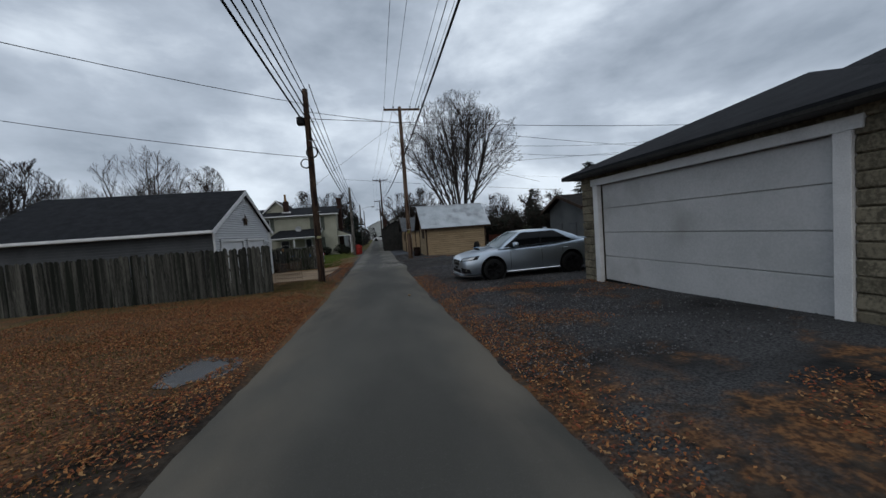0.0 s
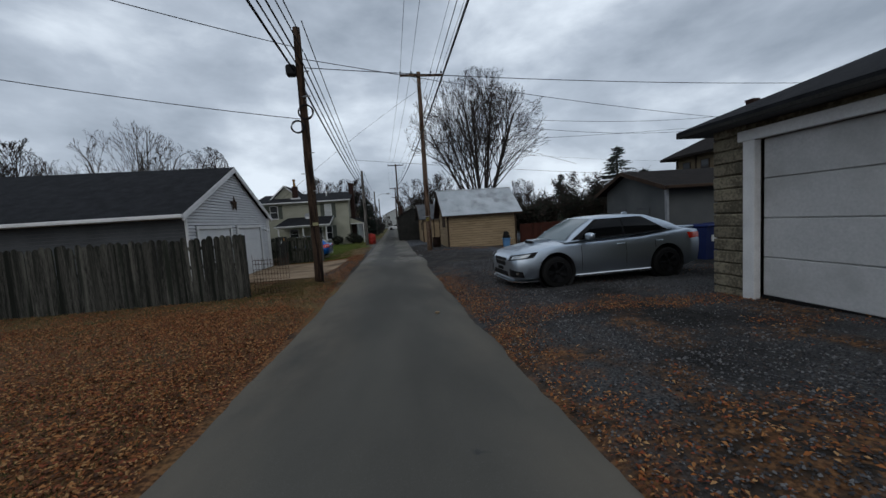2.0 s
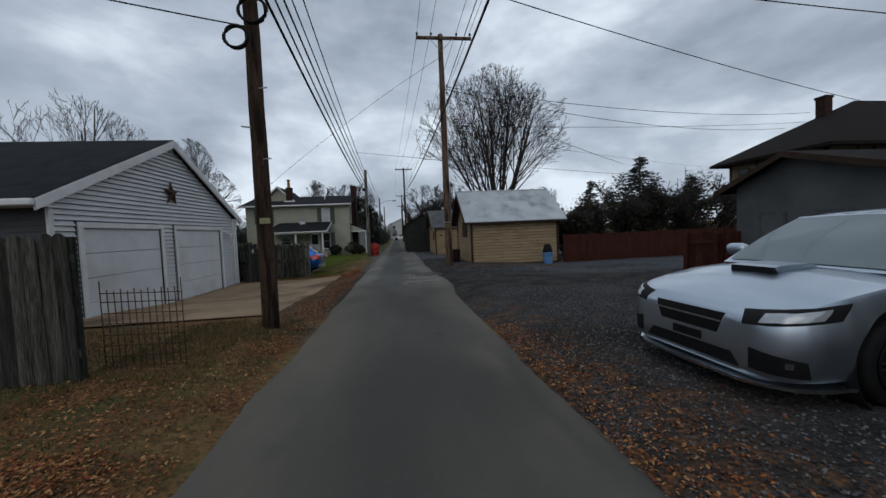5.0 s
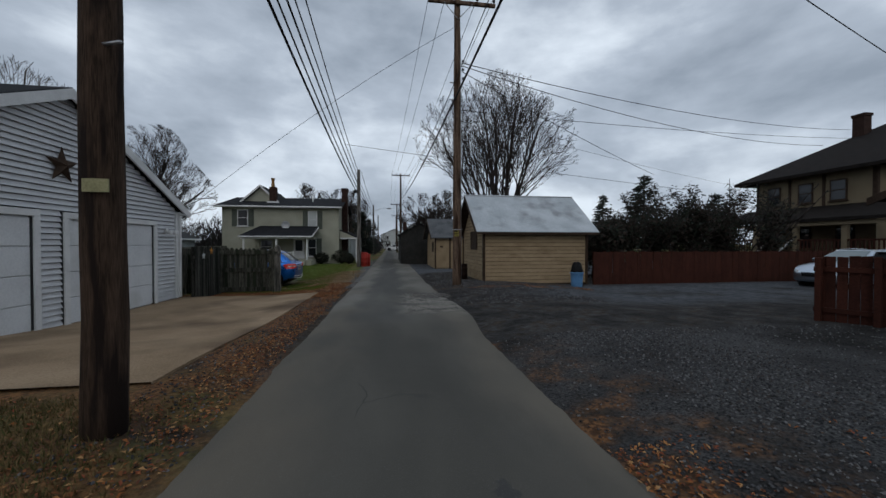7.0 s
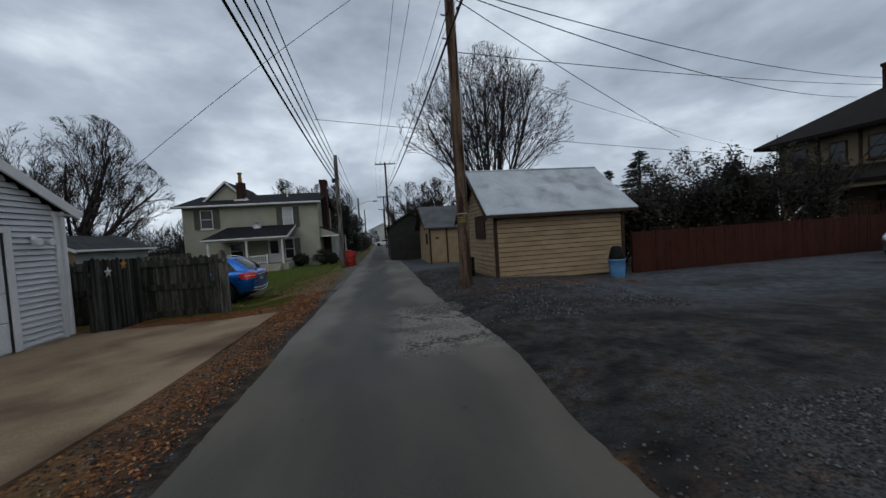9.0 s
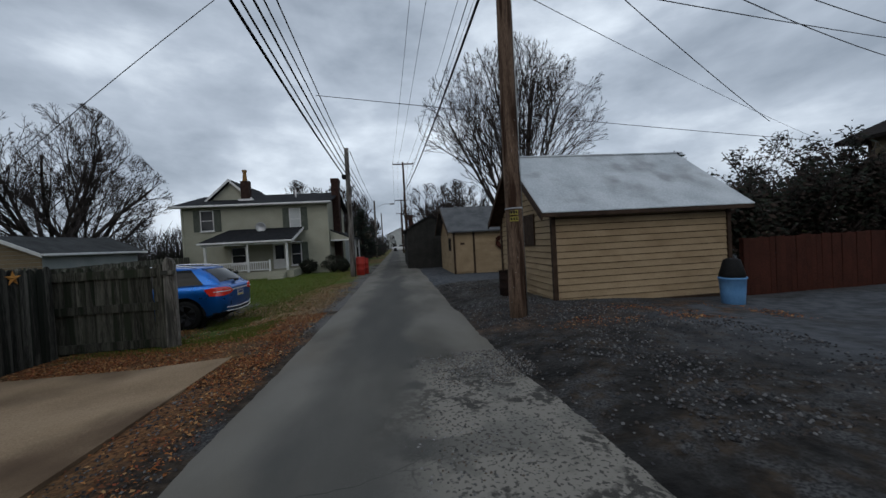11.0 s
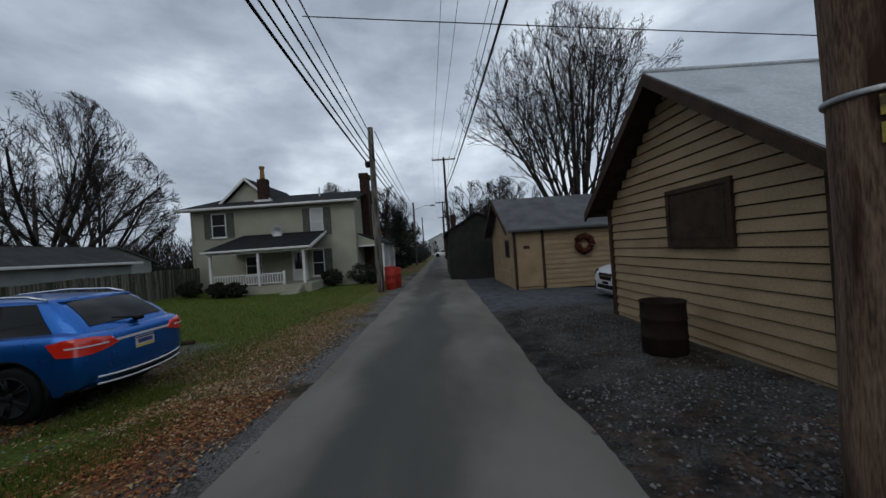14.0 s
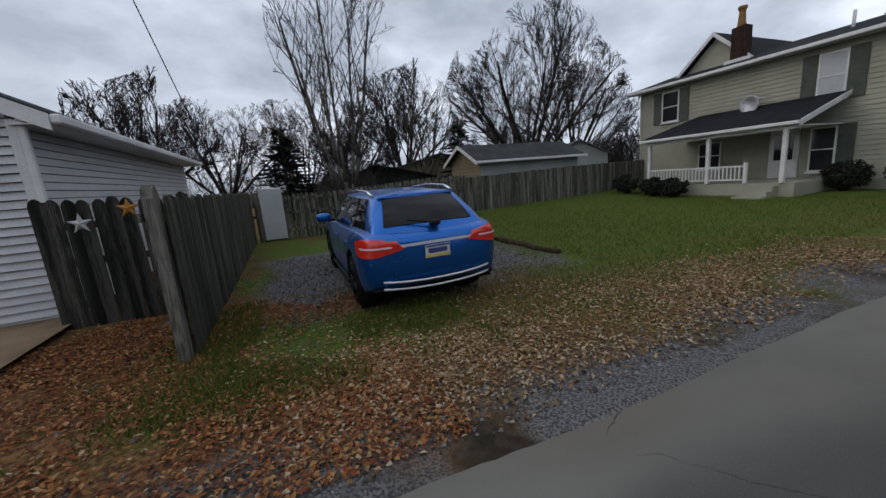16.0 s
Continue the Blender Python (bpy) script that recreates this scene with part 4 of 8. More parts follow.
def cream_house():
    g = thing("farm_house", "two-storey cream-sided house with dark roof and porch", "house")
    X0, X1, Y0, Y1, ZE = -14.2, -5.15, 41.5, 49.0, 4.55
    zb = -0.15
    part("wall", box(bmesh.new(), X0 + 0.04, X1 - 0.04, Y0 + 0.04, Y1, zb, ZE + 0.1), M_CREAM, g, "cream lap-sided wall")
    wins = [(-13.05, -12.25, 2.98, 4.3), (-7.6, -6.88, 2.8, 4.25), (-7.62, -6.95, 0.5, 1.95)]
    siding(g, "y", Y0 + 0.04, -1, zb + 0.35, ZE, 0.15, lambda z: cut(X0 + 0.04, X1 - 0.04, [(a, b) for a, b, c, d in wins if c < z < d]), M_CREAM, 0.03)
    siding(g, "x", X1 - 0.04, 1, zb + 0.35, ZE, 0.15, lambda z: [(Y0 + 0.04, Y1)], M_CREAM, 0.03)
    boxpart("foundation", (X0 + 0.02, X1 - 0.02, Y0 + 0.02, Y1, zb - 0.2, zb + 0.34), M_CREAM, g)
    window_y(g, Y0, *wins[0], "lr")
    window_y(g, Y0, *wins[1], "lr", M_PALEWALL)
    window_y(g, Y0, *wins[2], "r")
    for x in (X0 + 0.04, X1 - 0.06):
        boxpart("corner_trim", (x - 0.05, x + 0.06, Y0 - 0.01, Y0 + 0.04, zb + 0.2, ZE), M_CREAM, g)
    # low main roof, ridge along x at the rear, front slope falls to the eave
    yr, zr = 45.4, 5.75
    part("roof", slab(bmesh.new(), (X0 - 0.4, Y0 - 0.45, ZE + 0.05), (X1 + 0.3, Y0 - 0.45, ZE + 0.05), (X1 + 0.3, yr, zr), (X0 - 0.4, yr, zr), 0.08), M_SHINGLE, g)
    part("roof", slab(bmesh.new(), (X0 - 0.4, Y1 + 0.4, ZE + 0.05), (X1 + 0.3, Y1 + 0.4, ZE + 0.05), (X1 + 0.3, yr, zr), (X0 - 0.4, yr, zr), 0.08), M_SHINGLE, g)
    part("gable", prism(bmesh.new(), [(Y0 + 0.05, ZE), (yr, zr - 0.1), (Y1, ZE)], X1 - 0.1, X1 - 0.045, "x"), M_CREAM, g)
    boxpart("gutter", (X0 - 0.42, X1 + 0.32, Y0 - 0.56, Y0 - 0.45, ZE - 0.08, ZE + 0.04), M_TRIM, g, bev=0.02)
    boxpart("soffit", (X0 - 0.4, X1 + 0.3, Y0 - 0.45, Y0, ZE - 0.07, ZE - 0.04), M_TRIM, g)
    # cross gable over the left part
    gx0, gx1, gz = -13.5, -10.15, 6.55
    gm = (gx0 + gx1) / 2
    gy = 43.2
    part("gable", prism(bmesh.new(), [(gx0 + 0.2, 5.0), (gx1 - 0.2, 5.0), (gm, gz - 0.15)], gy, Y1 - 1), M_CREAM, g, "cream gable of the cross roof")
    for s, xe in ((-1, gx0), (1, gx1)):
        part("roof", slab(bmesh.new(), (xe, gy - 0.3, 5.02), (xe, Y1, 5.02), (gm, Y1, gz), (gm, gy - 0.3, gz), 0.08), M_SHINGLE, g)
        part("rake_board", slab(bmesh.new(), (xe, gy - 0.34, 5.03), (xe, gy - 0.302, 5.03), (gm, gy - 0.302, gz + 0.01), (gm, gy - 0.34, gz + 0.01), 0.18), M_TRIM, g)
    # chimneys
    c = boxpart("chimney", (-11.0, -10.45, 42.7, 43.1, 4.9, 6.35), M_BRICK, g, "brown brick chimney with clay pot")
    boxpart("flashing", (-11.15, -10.2, 42.55, 42.7, 4.85, 5.12), M_TRIM, c)
    lathe("chimney_pot", [(0.17, 6.35), (0.14, 6.5), (0.11, 6.9), (0.13, 7.0), (0.16, 7.02), (0.16, 7.12), (0.1, 7.12)], mat("clay_pot", (0.16, 0.09, 0.035), (0.28, 0.16, 0.06), 5, 0.9), c, at=(-10.75, 42.9, 0), sides=14)
    c2 = bmesh.new()
    box(c2, X1 - 0.02, X1 + 0.45, 43.6, 44.5, zb, 6.2)
    box(c2, X1 - 0.05, X1 + 0.5, 43.55, 44.55, 6.2, 6.5)
    part("chimney", c2, M_BRICK, g, "tall dark brick side chimney")
    tubes("vent_pipe", [((-7.6, 43.4, 5.0), (-7.6, 43.4, 5.75), 0.05, 0.05)], M_TRIM, g)
    # front porch
    px0, px1, py = -11.95, -6.75, 38.85
    fl = 0.32
    boxpart("porch_floor", (px0 + 0.1, px1 - 0.1, py + 0.1, Y0, zb, fl), M_CREAM, g, bev=0.01)
    part("porch_roof", slab(bmesh.new(), (px0, py - 0.15, 2.14), (px1, py - 0.15, 2.14), (px1, Y0, 3.0), (px0 + 0.6, Y0, 3.0), 0.07), M_SHINGLE, g, "dark shingled lean-to porch roof")
    boxpart("porch_beam", (px0 + 0.1, px1 - 0.1, py, py + 0.14, 1.92, 2.08), M_TRIM, g)
    boxpart("porch_gutter", (px0, px1, py - 0.24, py - 0.15, 2.03, 2.13), M_TRIM, g, bev=0.015)
    boxpart("porch_ceiling", (px0 + 0.1, px1 - 0.1, py + 0.14, Y0, 1.98, 2.01), M_TRIM, g)
    part("rake_board", slab(bmesh.new(), (px1, py - 0.15, 2.15), (px1 + 0.03, py - 0.15, 2.15), (px1 + 0.03, Y0, 3.01), (px1, Y0, 3.01), 0.16), M_TRIM, g)
    for x in (-11.66, -9.35, -7.15):
        boxpart("post", (x - 0.06, x + 0.06, py + 0.01, py + 0.13, fl, 1.93), M_TRIM, g, "white turned porch post", bev=0.01)
    for x0, x1 in ((-11.6, -9.4), (-9.3, -8.2)):
        r = boxpart("rail", (x0, x1, py + 0.04, py + 0.1, 0.86, 0.92), M_TRIM, g, "white porch rail")
        boxpart("bottom_rail", (x0, x1, py + 0.04, py + 0.1, 0.42, 0.47), M_TRIM, r)
        x = x0 + 0.08
        while x < x1 - 0.04:
            boxpart("baluster", (x, x + 0.035, py + 0.052, py + 0.088, 0.47, 0.86), M_TRIM, r)
            x += 0.125
    boxpart("post", (-8.2, -8.1, py + 0.02, py + 0.12, fl, 1.0), M_TRIM, g, bev=0.01)
    d = boxpart("door", (-8.75, -7.9, Y0 - 0.05, Y0, fl, 2.0), M_TRIM, g, "white porch door with dark glass")
    boxpart("pane", (-8.6, -8.05, Y0 - 0.06, Y0 - 0.052, 0.95, 1.85), M_GLASS, d)
    window_y(g, Y0, -11.3, -10.4, 0.75, 1.85)
    for k in range(3):
        boxpart("step", (-8.05, -7.25, py - 0.3 * k - 0.2, py - 0.3 * k + 0.12, zb, fl - 0.14 * (k + 1) + 0.05), M_CREAM, g)
    # side porch on the alley side
    part("porch_roof", slab(bmesh.new(), (X1 + 1.5, 42.0, 2.1), (X1 + 1.5, 47.0, 2.1), (X1, 47.0, 2.75), (X1, 42.0, 2.75), 0.08), M_SHINGLE, g)
    boxpart("porch_beam", (X1, X1 + 1.45, 42.0, 42.1, 1.95, 2.05), M_TRIM, g)
    part("gable", prism(bmesh.new(), [(X1, 2.05), (X1 + 1.4, 2.05), (X1, 2.66)], 42.02, 42.08), M_CREAM, g)
    for y in (42.1, 44.4, 46.8):
        boxpart("post", (X1 + 1.32, X1 + 1.42, y, y + 0.1, -0.1, 2.05), M_TRIM, g, bev=0.01)
    # satellite-like oval vent on the wall above the porch
    lathe("dish", [(0.02, 0.05), (0.2, 0.02), (0.33, -0.06), (0.31, -0.07), (0.18, 0.0)], M_STEEL, g, "grey satellite dish", at=(-9.2, 40.9, 3.05), axis="y", sides=18)
    tubes("dish_arm", [((-9.2, 40.95, 3.05), (-9.2, 41.48, 3.15), 0.025, 0.025)], M_STEEL, g)


cream_house()


def grey_shed():
    g = thing("backyard_shed", "pale grey shed with white trim and dark roof", "shed")
    X0, X1, Y0, Y1, ZE, ZA = -17.2, -14.35, 32.4, 37.6, 1.9, 2.6
    xm = (X0 + X1) / 2
    part("wall", prism(bmesh.new(), [(X0, -0.1), (X1, -0.1), (X1, ZE), (xm, ZA - 0.05), (X0, ZE)], Y0, Y1), M_SHEDWALL, g)
    siding(g, "y", Y0, -1, -0.05, ZA - 0.1, 0.16, lambda z: [(X0 + 0.02 + max(z - ZE, 0) * 2.03, X1 - 0.02 - max(z - ZE, 0) * 2.03)], M_STUCCO, 0.025)
    for s, xe in ((-1, X0 - 0.25), (1, X1 + 0.25)):
        part("roof", slab(bmesh.new(), (xe, Y0 - 0.3, ZE - 0.03), (xe, Y1 + 0.3, ZE - 0.03), (xm, Y1 + 0.3, ZA + 0.05), (xm, Y0 - 0.3, ZA + 0.05), 0.05), M_SLATE, g)
        part("rake_board", slab(bmesh.new(), (xe, Y0 - 0.335, ZE - 0.03), (xe, Y0 - 0.302, ZE - 0.03), (xm, Y0 - 0.302, ZA + 0.05), (xm, Y0 - 0.335, ZA + 0.05), 0.14), M_TRIM, g)
    boxpart("gutter", (X1 + 0.25, X1 + 0.33, Y0 - 0.3, Y1 + 0.3, ZE - 0.12, ZE - 0.02), M_TRIM, g, bev=0.015)


grey_shed()


def grey_garage():
    g = thing("grey_garage", "grey-walled low garage with brown gable roof", "garage")
    X0, X1, Y0, Y1, ZE = 7.8, 15.5, 12.0, 15.1, 2.4
    yr, zr = 13.75, 3.05
    part("wall", prism(bmesh.new(), [(Y0, -0.15), (Y1, -0.15), (Y1, ZE), (yr, zr - 0.06), (Y0, ZE)], X0, X1, "x"), M_GREYWALL, g, "grey painted wall")
    for ye, ze in ((Y0 - 0.4, ZE - 0.02), (Y1 + 0.35, ZE - 0.06)):
        part("roof", slab(bmesh.new(), (X0 - 0.3, ye, ze), (X1 + 0.3, ye, ze), (X1 + 0.3, yr, zr), (X0 - 0.3, yr, zr), 0.06), M_SHINGLE_B, g, "dark brown shingle roof slope")
        part("rake_board", slab(bmesh.new(), (X0 - 0.33, ye, ze), (X0 - 0.302, ye, ze), (X0 - 0.302, yr, zr), (X0 - 0.33, yr, zr), 0.13), M_BROWN, g)
    boxpart("gutter", (X0 - 0.3, X1 + 0.3, Y0 - 0.5, Y0 - 0.4, ZE - 0.12, ZE - 0.02), M_BROWN, g, bev=0.015)
    boxpart("downspout", (X0 - 0.04, X0 + 0.04, Y0 - 0.09, Y0 - 0.005, 0.0, ZE - 0.1), M_STEEL, g)
    d = boxpart("door", (10.2, 13.2, Y0 - 0.04, Y0, 0.05, 2.05), M_DARKWALL, g, "dark open garage doorway")
    for k in range(5):
        boxpart("panel", (10.25 + k * 0.59, 10.8 + k * 0.59, Y0 - 0.05, Y0 - 0.042, 0.15, 2.0), M_DARKWALL, d)
    for y in (12.7, 13.9):
        w = boxpart("window", (X0 - 0.03, X0, y, y + 0.6, 0.9, 1.75), M_GREYROOF, g, "boarded grey side window")
        boxpart("pane", (X0 - 0.036, X0 - 0.032, y + 0.06, y + 0.54, 0.96, 1.69), M_GREYWALL, w)


grey_garage()


def window_x(parent, x, y0, y1, z0, z1, trim, out=-1):
    """A sash window in a wall of constant x."""
    def xx(a, b):
        return sorted((x + out * a, x + out * b))
    w = boxpart("window", (*xx(0.0, 0.04), y0, y1, z0, z1), trim, parent, "dark sash window")
    zm = (z0 + z1) / 2
    for a, b in ((z0 + 0.09, zm - 0.03), (zm + 0.03, z1 - 0.09)):
        boxpart("pane", (*xx(0.042, 0.05), y0 + 0.1, y1 - 0.1, a, b), M_GLASS, w)
    boxpart("sill", (*xx(0.0, 0.12), y0 - 0.06, y1 + 0.06, z0 - 0.07, z0), trim, w)
    return w


def timber_house():
    g = thing("stucco_house", "large tan stucco house with brown hip roof", "house")
    X0, X1, Y0, Y1 = 28.0, 44.0, 28.0, 35.2
    part("wall", box(bmesh.new(), X0, X1, Y0, Y1, -0.3, 6.3), M_STUCCO, g, "tan stucco wall")
    # hip roof with a long front slope over the porch side
    a, b = (35.3, 31.6, 10.5), (39.5, 31.6, 10.5)
    c = ((X0 - 1.0, Y0 - 1.0, 6.35), (X1 + 1.0, Y0 - 1.0, 6.35), (X1 + 1.0, Y1 + 1.0, 6.35), (X0 - 1.0, Y1 + 1.0, 6.35))
    for q in ((c[0], c[1], b, a), (c[2], c[3], a, b), (c[3], c[0], a), (c[1], c[2], b)):
        bm = bmesh.new()
        top = [bm.verts.new(p) for p in q]
        low = [bm.verts.new((p[0], p[1], p[2] - 0.22)) for p in q]
        bm.faces.new(top)
        bm.faces.new(low[::-1])
        for i in range(len(q)):
            bm.faces.new([top[i], low[i], low[(i + 1) % len(q)], top[(i + 1) % len(q)]])
        bmesh.ops.recalc_face_normals(bm, faces=bm.faces[:])
        part("roof", bm, M_SHINGLE_B, g, "dark brown shingled roof slope")
    bm = box(bmesh.new(), 33.1, 33.75, 31.9, 32.6, 8.0, 10.85)
    box(bm, 33.04, 33.81, 31.84, 32.66, 10.85, 11.05)
    part("chimney", bm, M_BRICK, g, "dark brick chimney")
    for y in (33.4, 31.3, 29.4):
        window_x(g, X0, y, y + 0.95, 4.35, 5.75, M_BROWN)
    for y in (33.6, 31.4, 29.0):
        window_x(g, X0, y, y + 1.0, 1.3, 2.7, M_BROWN)
    for y in (Y0, 30.6, 32.7, Y1 - 0.18):
        boxpart("timber", (X0 - 0.035, X0, y, y + 0.18, 3.9, 6.2), M_BROWN, g)
    for x in (28.9, 33.0, 36.5, 40.0):
        window_y(g, Y0, x, x + 0.85, 4.3, 5.7, (), M_GLASS)
    for x in (X0 + 0.0, 30.3, 31.6, 34.8, 38.6, 42.0):
        boxpart("timber", (x, x + 0.18, Y0 - 0.035, Y0, 3.6, 6.2), M_BROWN, g)
    boxpart("timber", (X0 + 0.18, X1, Y0 - 0.03, Y0, 3.9, 4.06), M_BROWN, g)
    # long porch with red-brown railing
    part("porch_roof", slab(bmesh.new(), (X0 - 3.2, Y0 - 3.5, 3.1), (X0 - 3.2, Y1 + 0.5, 3.1), (X0, Y1 + 0.5, 4.1), (X0, Y0 - 3.5, 4.1), 0.2), M_SHINGLE_B, g)
    boxpart("porch_beam", (X0 - 3.05, X0 - 2.85, Y0 - 3.3, Y1 + 0.3, 2.66, 2.88), M_STUCCO, g)
    boxpart("porch_floor", (X0 - 2.9, X0, Y0 - 3.3, Y1, -0.3, 0.85), M_RED, g)
    for k in range(6):
        y = Y0 - 3.1 + k * 2.6
        boxpart("post", (X0 - 2.9, X0 - 2.65, y, y + 0.25, 0.85, 2.66), M_STUCCO, g)
    for ya, yb in ((Y0 - 3.2, 30.1), (31.9, Y1)):
        r = boxpart("rail", (X0 - 2.85, X0 - 2.78, ya, yb, 1.72, 1.82), M_RED, g)
        y = ya + 0.1
        while y < yb:
            boxpart("baluster", (X0 - 2.84, X0 - 2.79, y, y + 0.06, 0.85, 1.72), M_RED, r)
            y += 0.2
    for y in (30.3, 31.75):
        tubes("stair_rail", [((X0 - 2.9, y, 1.85), (X0 - 4.6, y, 0.55), 0.055, 0.055)], M_TRIM, g)
    for k in range(5):
        boxpart("step", (X0 - 3.2 - 0.3 * k, X0 - 2.9 - 0.3 * k, 30.35, 31.7, -0.3, 0.68 - 0.17 * k), M_RED, g)


timber_house()


def white_house():
    g = thing("white_house", "white two-storey house with dark roof", "house")
    X0, X1, Y0, Y1 = 21.0, 29.5, 8.0, 17.6
    part("wall", box(bmesh.new(), X0, X1, Y0, Y1, -0.3, 6.6), M_PALEWALL, g, "white lap-sided wall")
    siding(g, "x", X0, -1, 2.4, 6.5, 0.2, lambda z: cut(Y0, Y1, [(a, a + 0.8) for a in (9.3, 12.4, 16.6)] if 2.9 < z < 4.3 else []), M_PALEWALL, 0.03)
    hip_roof(g, X0 - 0.7, X1 + 0.6, Y0 - 0.6, Y1 + 0.5, 6.75, 2.6, M_SHINGLE, "x", 0.2)
    part("pent_roof", slab(bmesh.new(), (X0 - 0.75, Y0 - 0.3, 5.25), (X0 - 0.75, Y1 + 0.4, 5.25), (X0, Y1 + 0.4, 5.65), (X0, Y0 - 0.3, 5.65), 0.12), M_GREYROOF, g, "grey pent roof above the windows")
    boxpart("gutter", (X0 - 0.85, X0 - 0.75, Y0 - 0.3, Y1 + 0.4, 5.08, 5.24), M_TRIM, g)
    for y in (9.3, 12.4, 16.6):
        window_x(g, X0 - 0.03, y, y + 0.8, 2.9, 4.3, M_TRIM)


white_house()


# ---- poles and lines ----
def pole(name, x, y, z0, z1, r0, r1, material, label, arms=()):
    g = thing(name, label, "utility pole", x, y, 0)
    v, f = [], []
    n = 14
    rng = random.Random(int(y * 7))
    ps = [(rng.uniform(-0.01, 0.01), rng.uniform(-0.01, 0.01)) for _ in range(n + 1)]
    chain(v, f, [(*ps[k], z0 + (z1 - z0) * k / n) for k in range(n + 1)], [r0 + (r1 - r0) * k / n for k in range(n + 1)], 18)
    mesh_part("shaft", v, f, material, g, "", True)
    for xa, xb, z in arms:
        a = boxpart("crossarm", (xa, xb, -r1 - 0.11, -r1 - 0.01, z - 0.06, z + 0.06), material, g, "weathered timber crossarm", bev=0.01)
        for t in (0.02, 0.27, 0.73, 0.98):
            lathe("insulator", [(0.015, 0), (0.015, 0.05), (0.045, 0.07), (0.05, 0.12), (0.03, 0.16), (0.01, 0.17)], M_WIRE, a, at=(xa + (xb - xa) * t, -r1 - 0.06, z + 0.06), sides=10)
        for s in (-1, 1):
            tubes("brace", [((s * 0.5, -r1 - 0.115, z - 0.05), (0, -r1 - 0.03, z - 0.55), 0.014, 0.014)], M_STEEL, g, 5)
    return g


lp = pole("utility_pole", -2.92, 13.05, -0.1, 7.55, 0.135, 0.10, M_POLE, "dark brown wooden utility pole in the grass verge")
for dz, rr, ox, yy in ((0.01, 0.17, -0.16, -0.17), (0.42, 0.2, 0.1, -0.17)):
    v, f = [], []
    ring = [(ox + (rr + 0.012 * math.sin(k * 0.7)) * math.cos(k * math.pi / 12), yy - 0.0015 * k, 4.72 + dz + rr * math.sin(k * math.pi / 12)) for k in range(49)]
    chain(v, f, ring, [0.022] * 49, 6)
    mesh_part("cable_coil", v, f, M_WIRE, lp, "black coil of slack cable", True)
boxpart("splice_case", (-0.38, -0.1, -0.12, 0.1, 6.2, 6.52), M_WIRE, lp, "black cable splice case", bev=0.05)
for seg in (((-0.3, 0, 6.35), (0.25, 0, 6.35), 0.02, 0.02), ((0.02, -0.09, 5.6), (0.25, -0.15, 5.6), 0.02, 0.02)):
    tubes("bracket", [seg], M_STEEL, lp)
boxpart("marker_plate", (-0.02, 0.14, -0.15, -0.14, 1.88, 1.97), mat("yellow_plate", (0.20, 0.19, 0.10), (0.32, 0.30, 0.17), 6), lp, "faded yellow marker plate")
for z, s in ((2.9, 1), (3.4, -1), (4.0, 1)):
    tubes("step_bolt", [((s * 0.03, -0.07, z), (s * 0.21, -0.12, z + 0.01), 0.012, 0.012)], M_STEEL, lp, 6)

rp = pole("utility_pole", 1.46, 22.85, -0.2, 10.15, 0.165, 0.105, M_POLE_G, "split weathered wooden utility pole with crossarm by the gravel", [(-1.06, 1.33, 9.92)])
for z in (7.9, 7.6, 7.3):
    lathe("insulator", [(0.02, 0), (0.045, 0.02), (0.045, 0.06), (0.02, 0.08)], M_WIRE, rp, at=(0.19, -0.1, z), sides=10)
for seg in (((0.1, -0.05, 7.85), (0.32, -0.1, 7.9), 0.02, 0.02), ((-0.1, 0, 6.6), (-0.26, -0.05, 6.6), 0.02, 0.02), ((-0.1, 0, 7.2), (-0.26, -0.05, 7.2), 0.02, 0.02)):
    tubes("bracket", [seg], M_STEEL, rp)
lathe("base_collar", [(0.24, -0.22), (0.24, 0.0), (0.2, 0.03), (0.1, 0.03)], M_CONC, rp, "pale concrete collar", sides=18)
for z in (1.80, 1.915):
    pl = boxpart("marker_plate", (-0.075, 0.075, -0.163, -0.158, z, z + 0.085), mat("bright_yellow_plate", (0.2, 0.17, 0.04), (0.32, 0.27, 0.06), 9, spots=(0.08, 0.06, 0.03), spot_scale=9), rp, "worn yellow marker plate")
    pl.matrix_basis = pose(0, 0, 0, 0, 0, -18)
    for x in (-0.045, 0.0, 0.045):
        boxpart("mark", (x - 0.012, x + 0.012, -0.166, -0.1635, z + 0.02, z + 0.065), M_BLACK, pl)
lathe("strap", [(0.161, 0.0), (0.164, 0.004), (0.164, 0.022), (0.161, 0.026)], M_STEEL, rp, "thin metal strap", sides=22, at=(0, 0, 2.02))
for k in range(14):
    zz, tt = 0.35 + 0.27 * k, math.radians(-150 + (k * 137) % 120)
    rr = 0.165 - 0.006 * zz
    nail_foot = (rr * math.cos(tt), rr * math.sin(tt), zz)
    tubes("nail", [(nail_foot, (1.05 * nail_foot[0], 1.05 * nail_foot[1], zz), 0.006, 0.004)], M_STEEL, rp, 5)
tubes("ground_wire", [((0.14, -0.09, 0.0), (0.11, -0.07, 8.5), 0.008, 0.008)], M_STEEL, rp, 5)

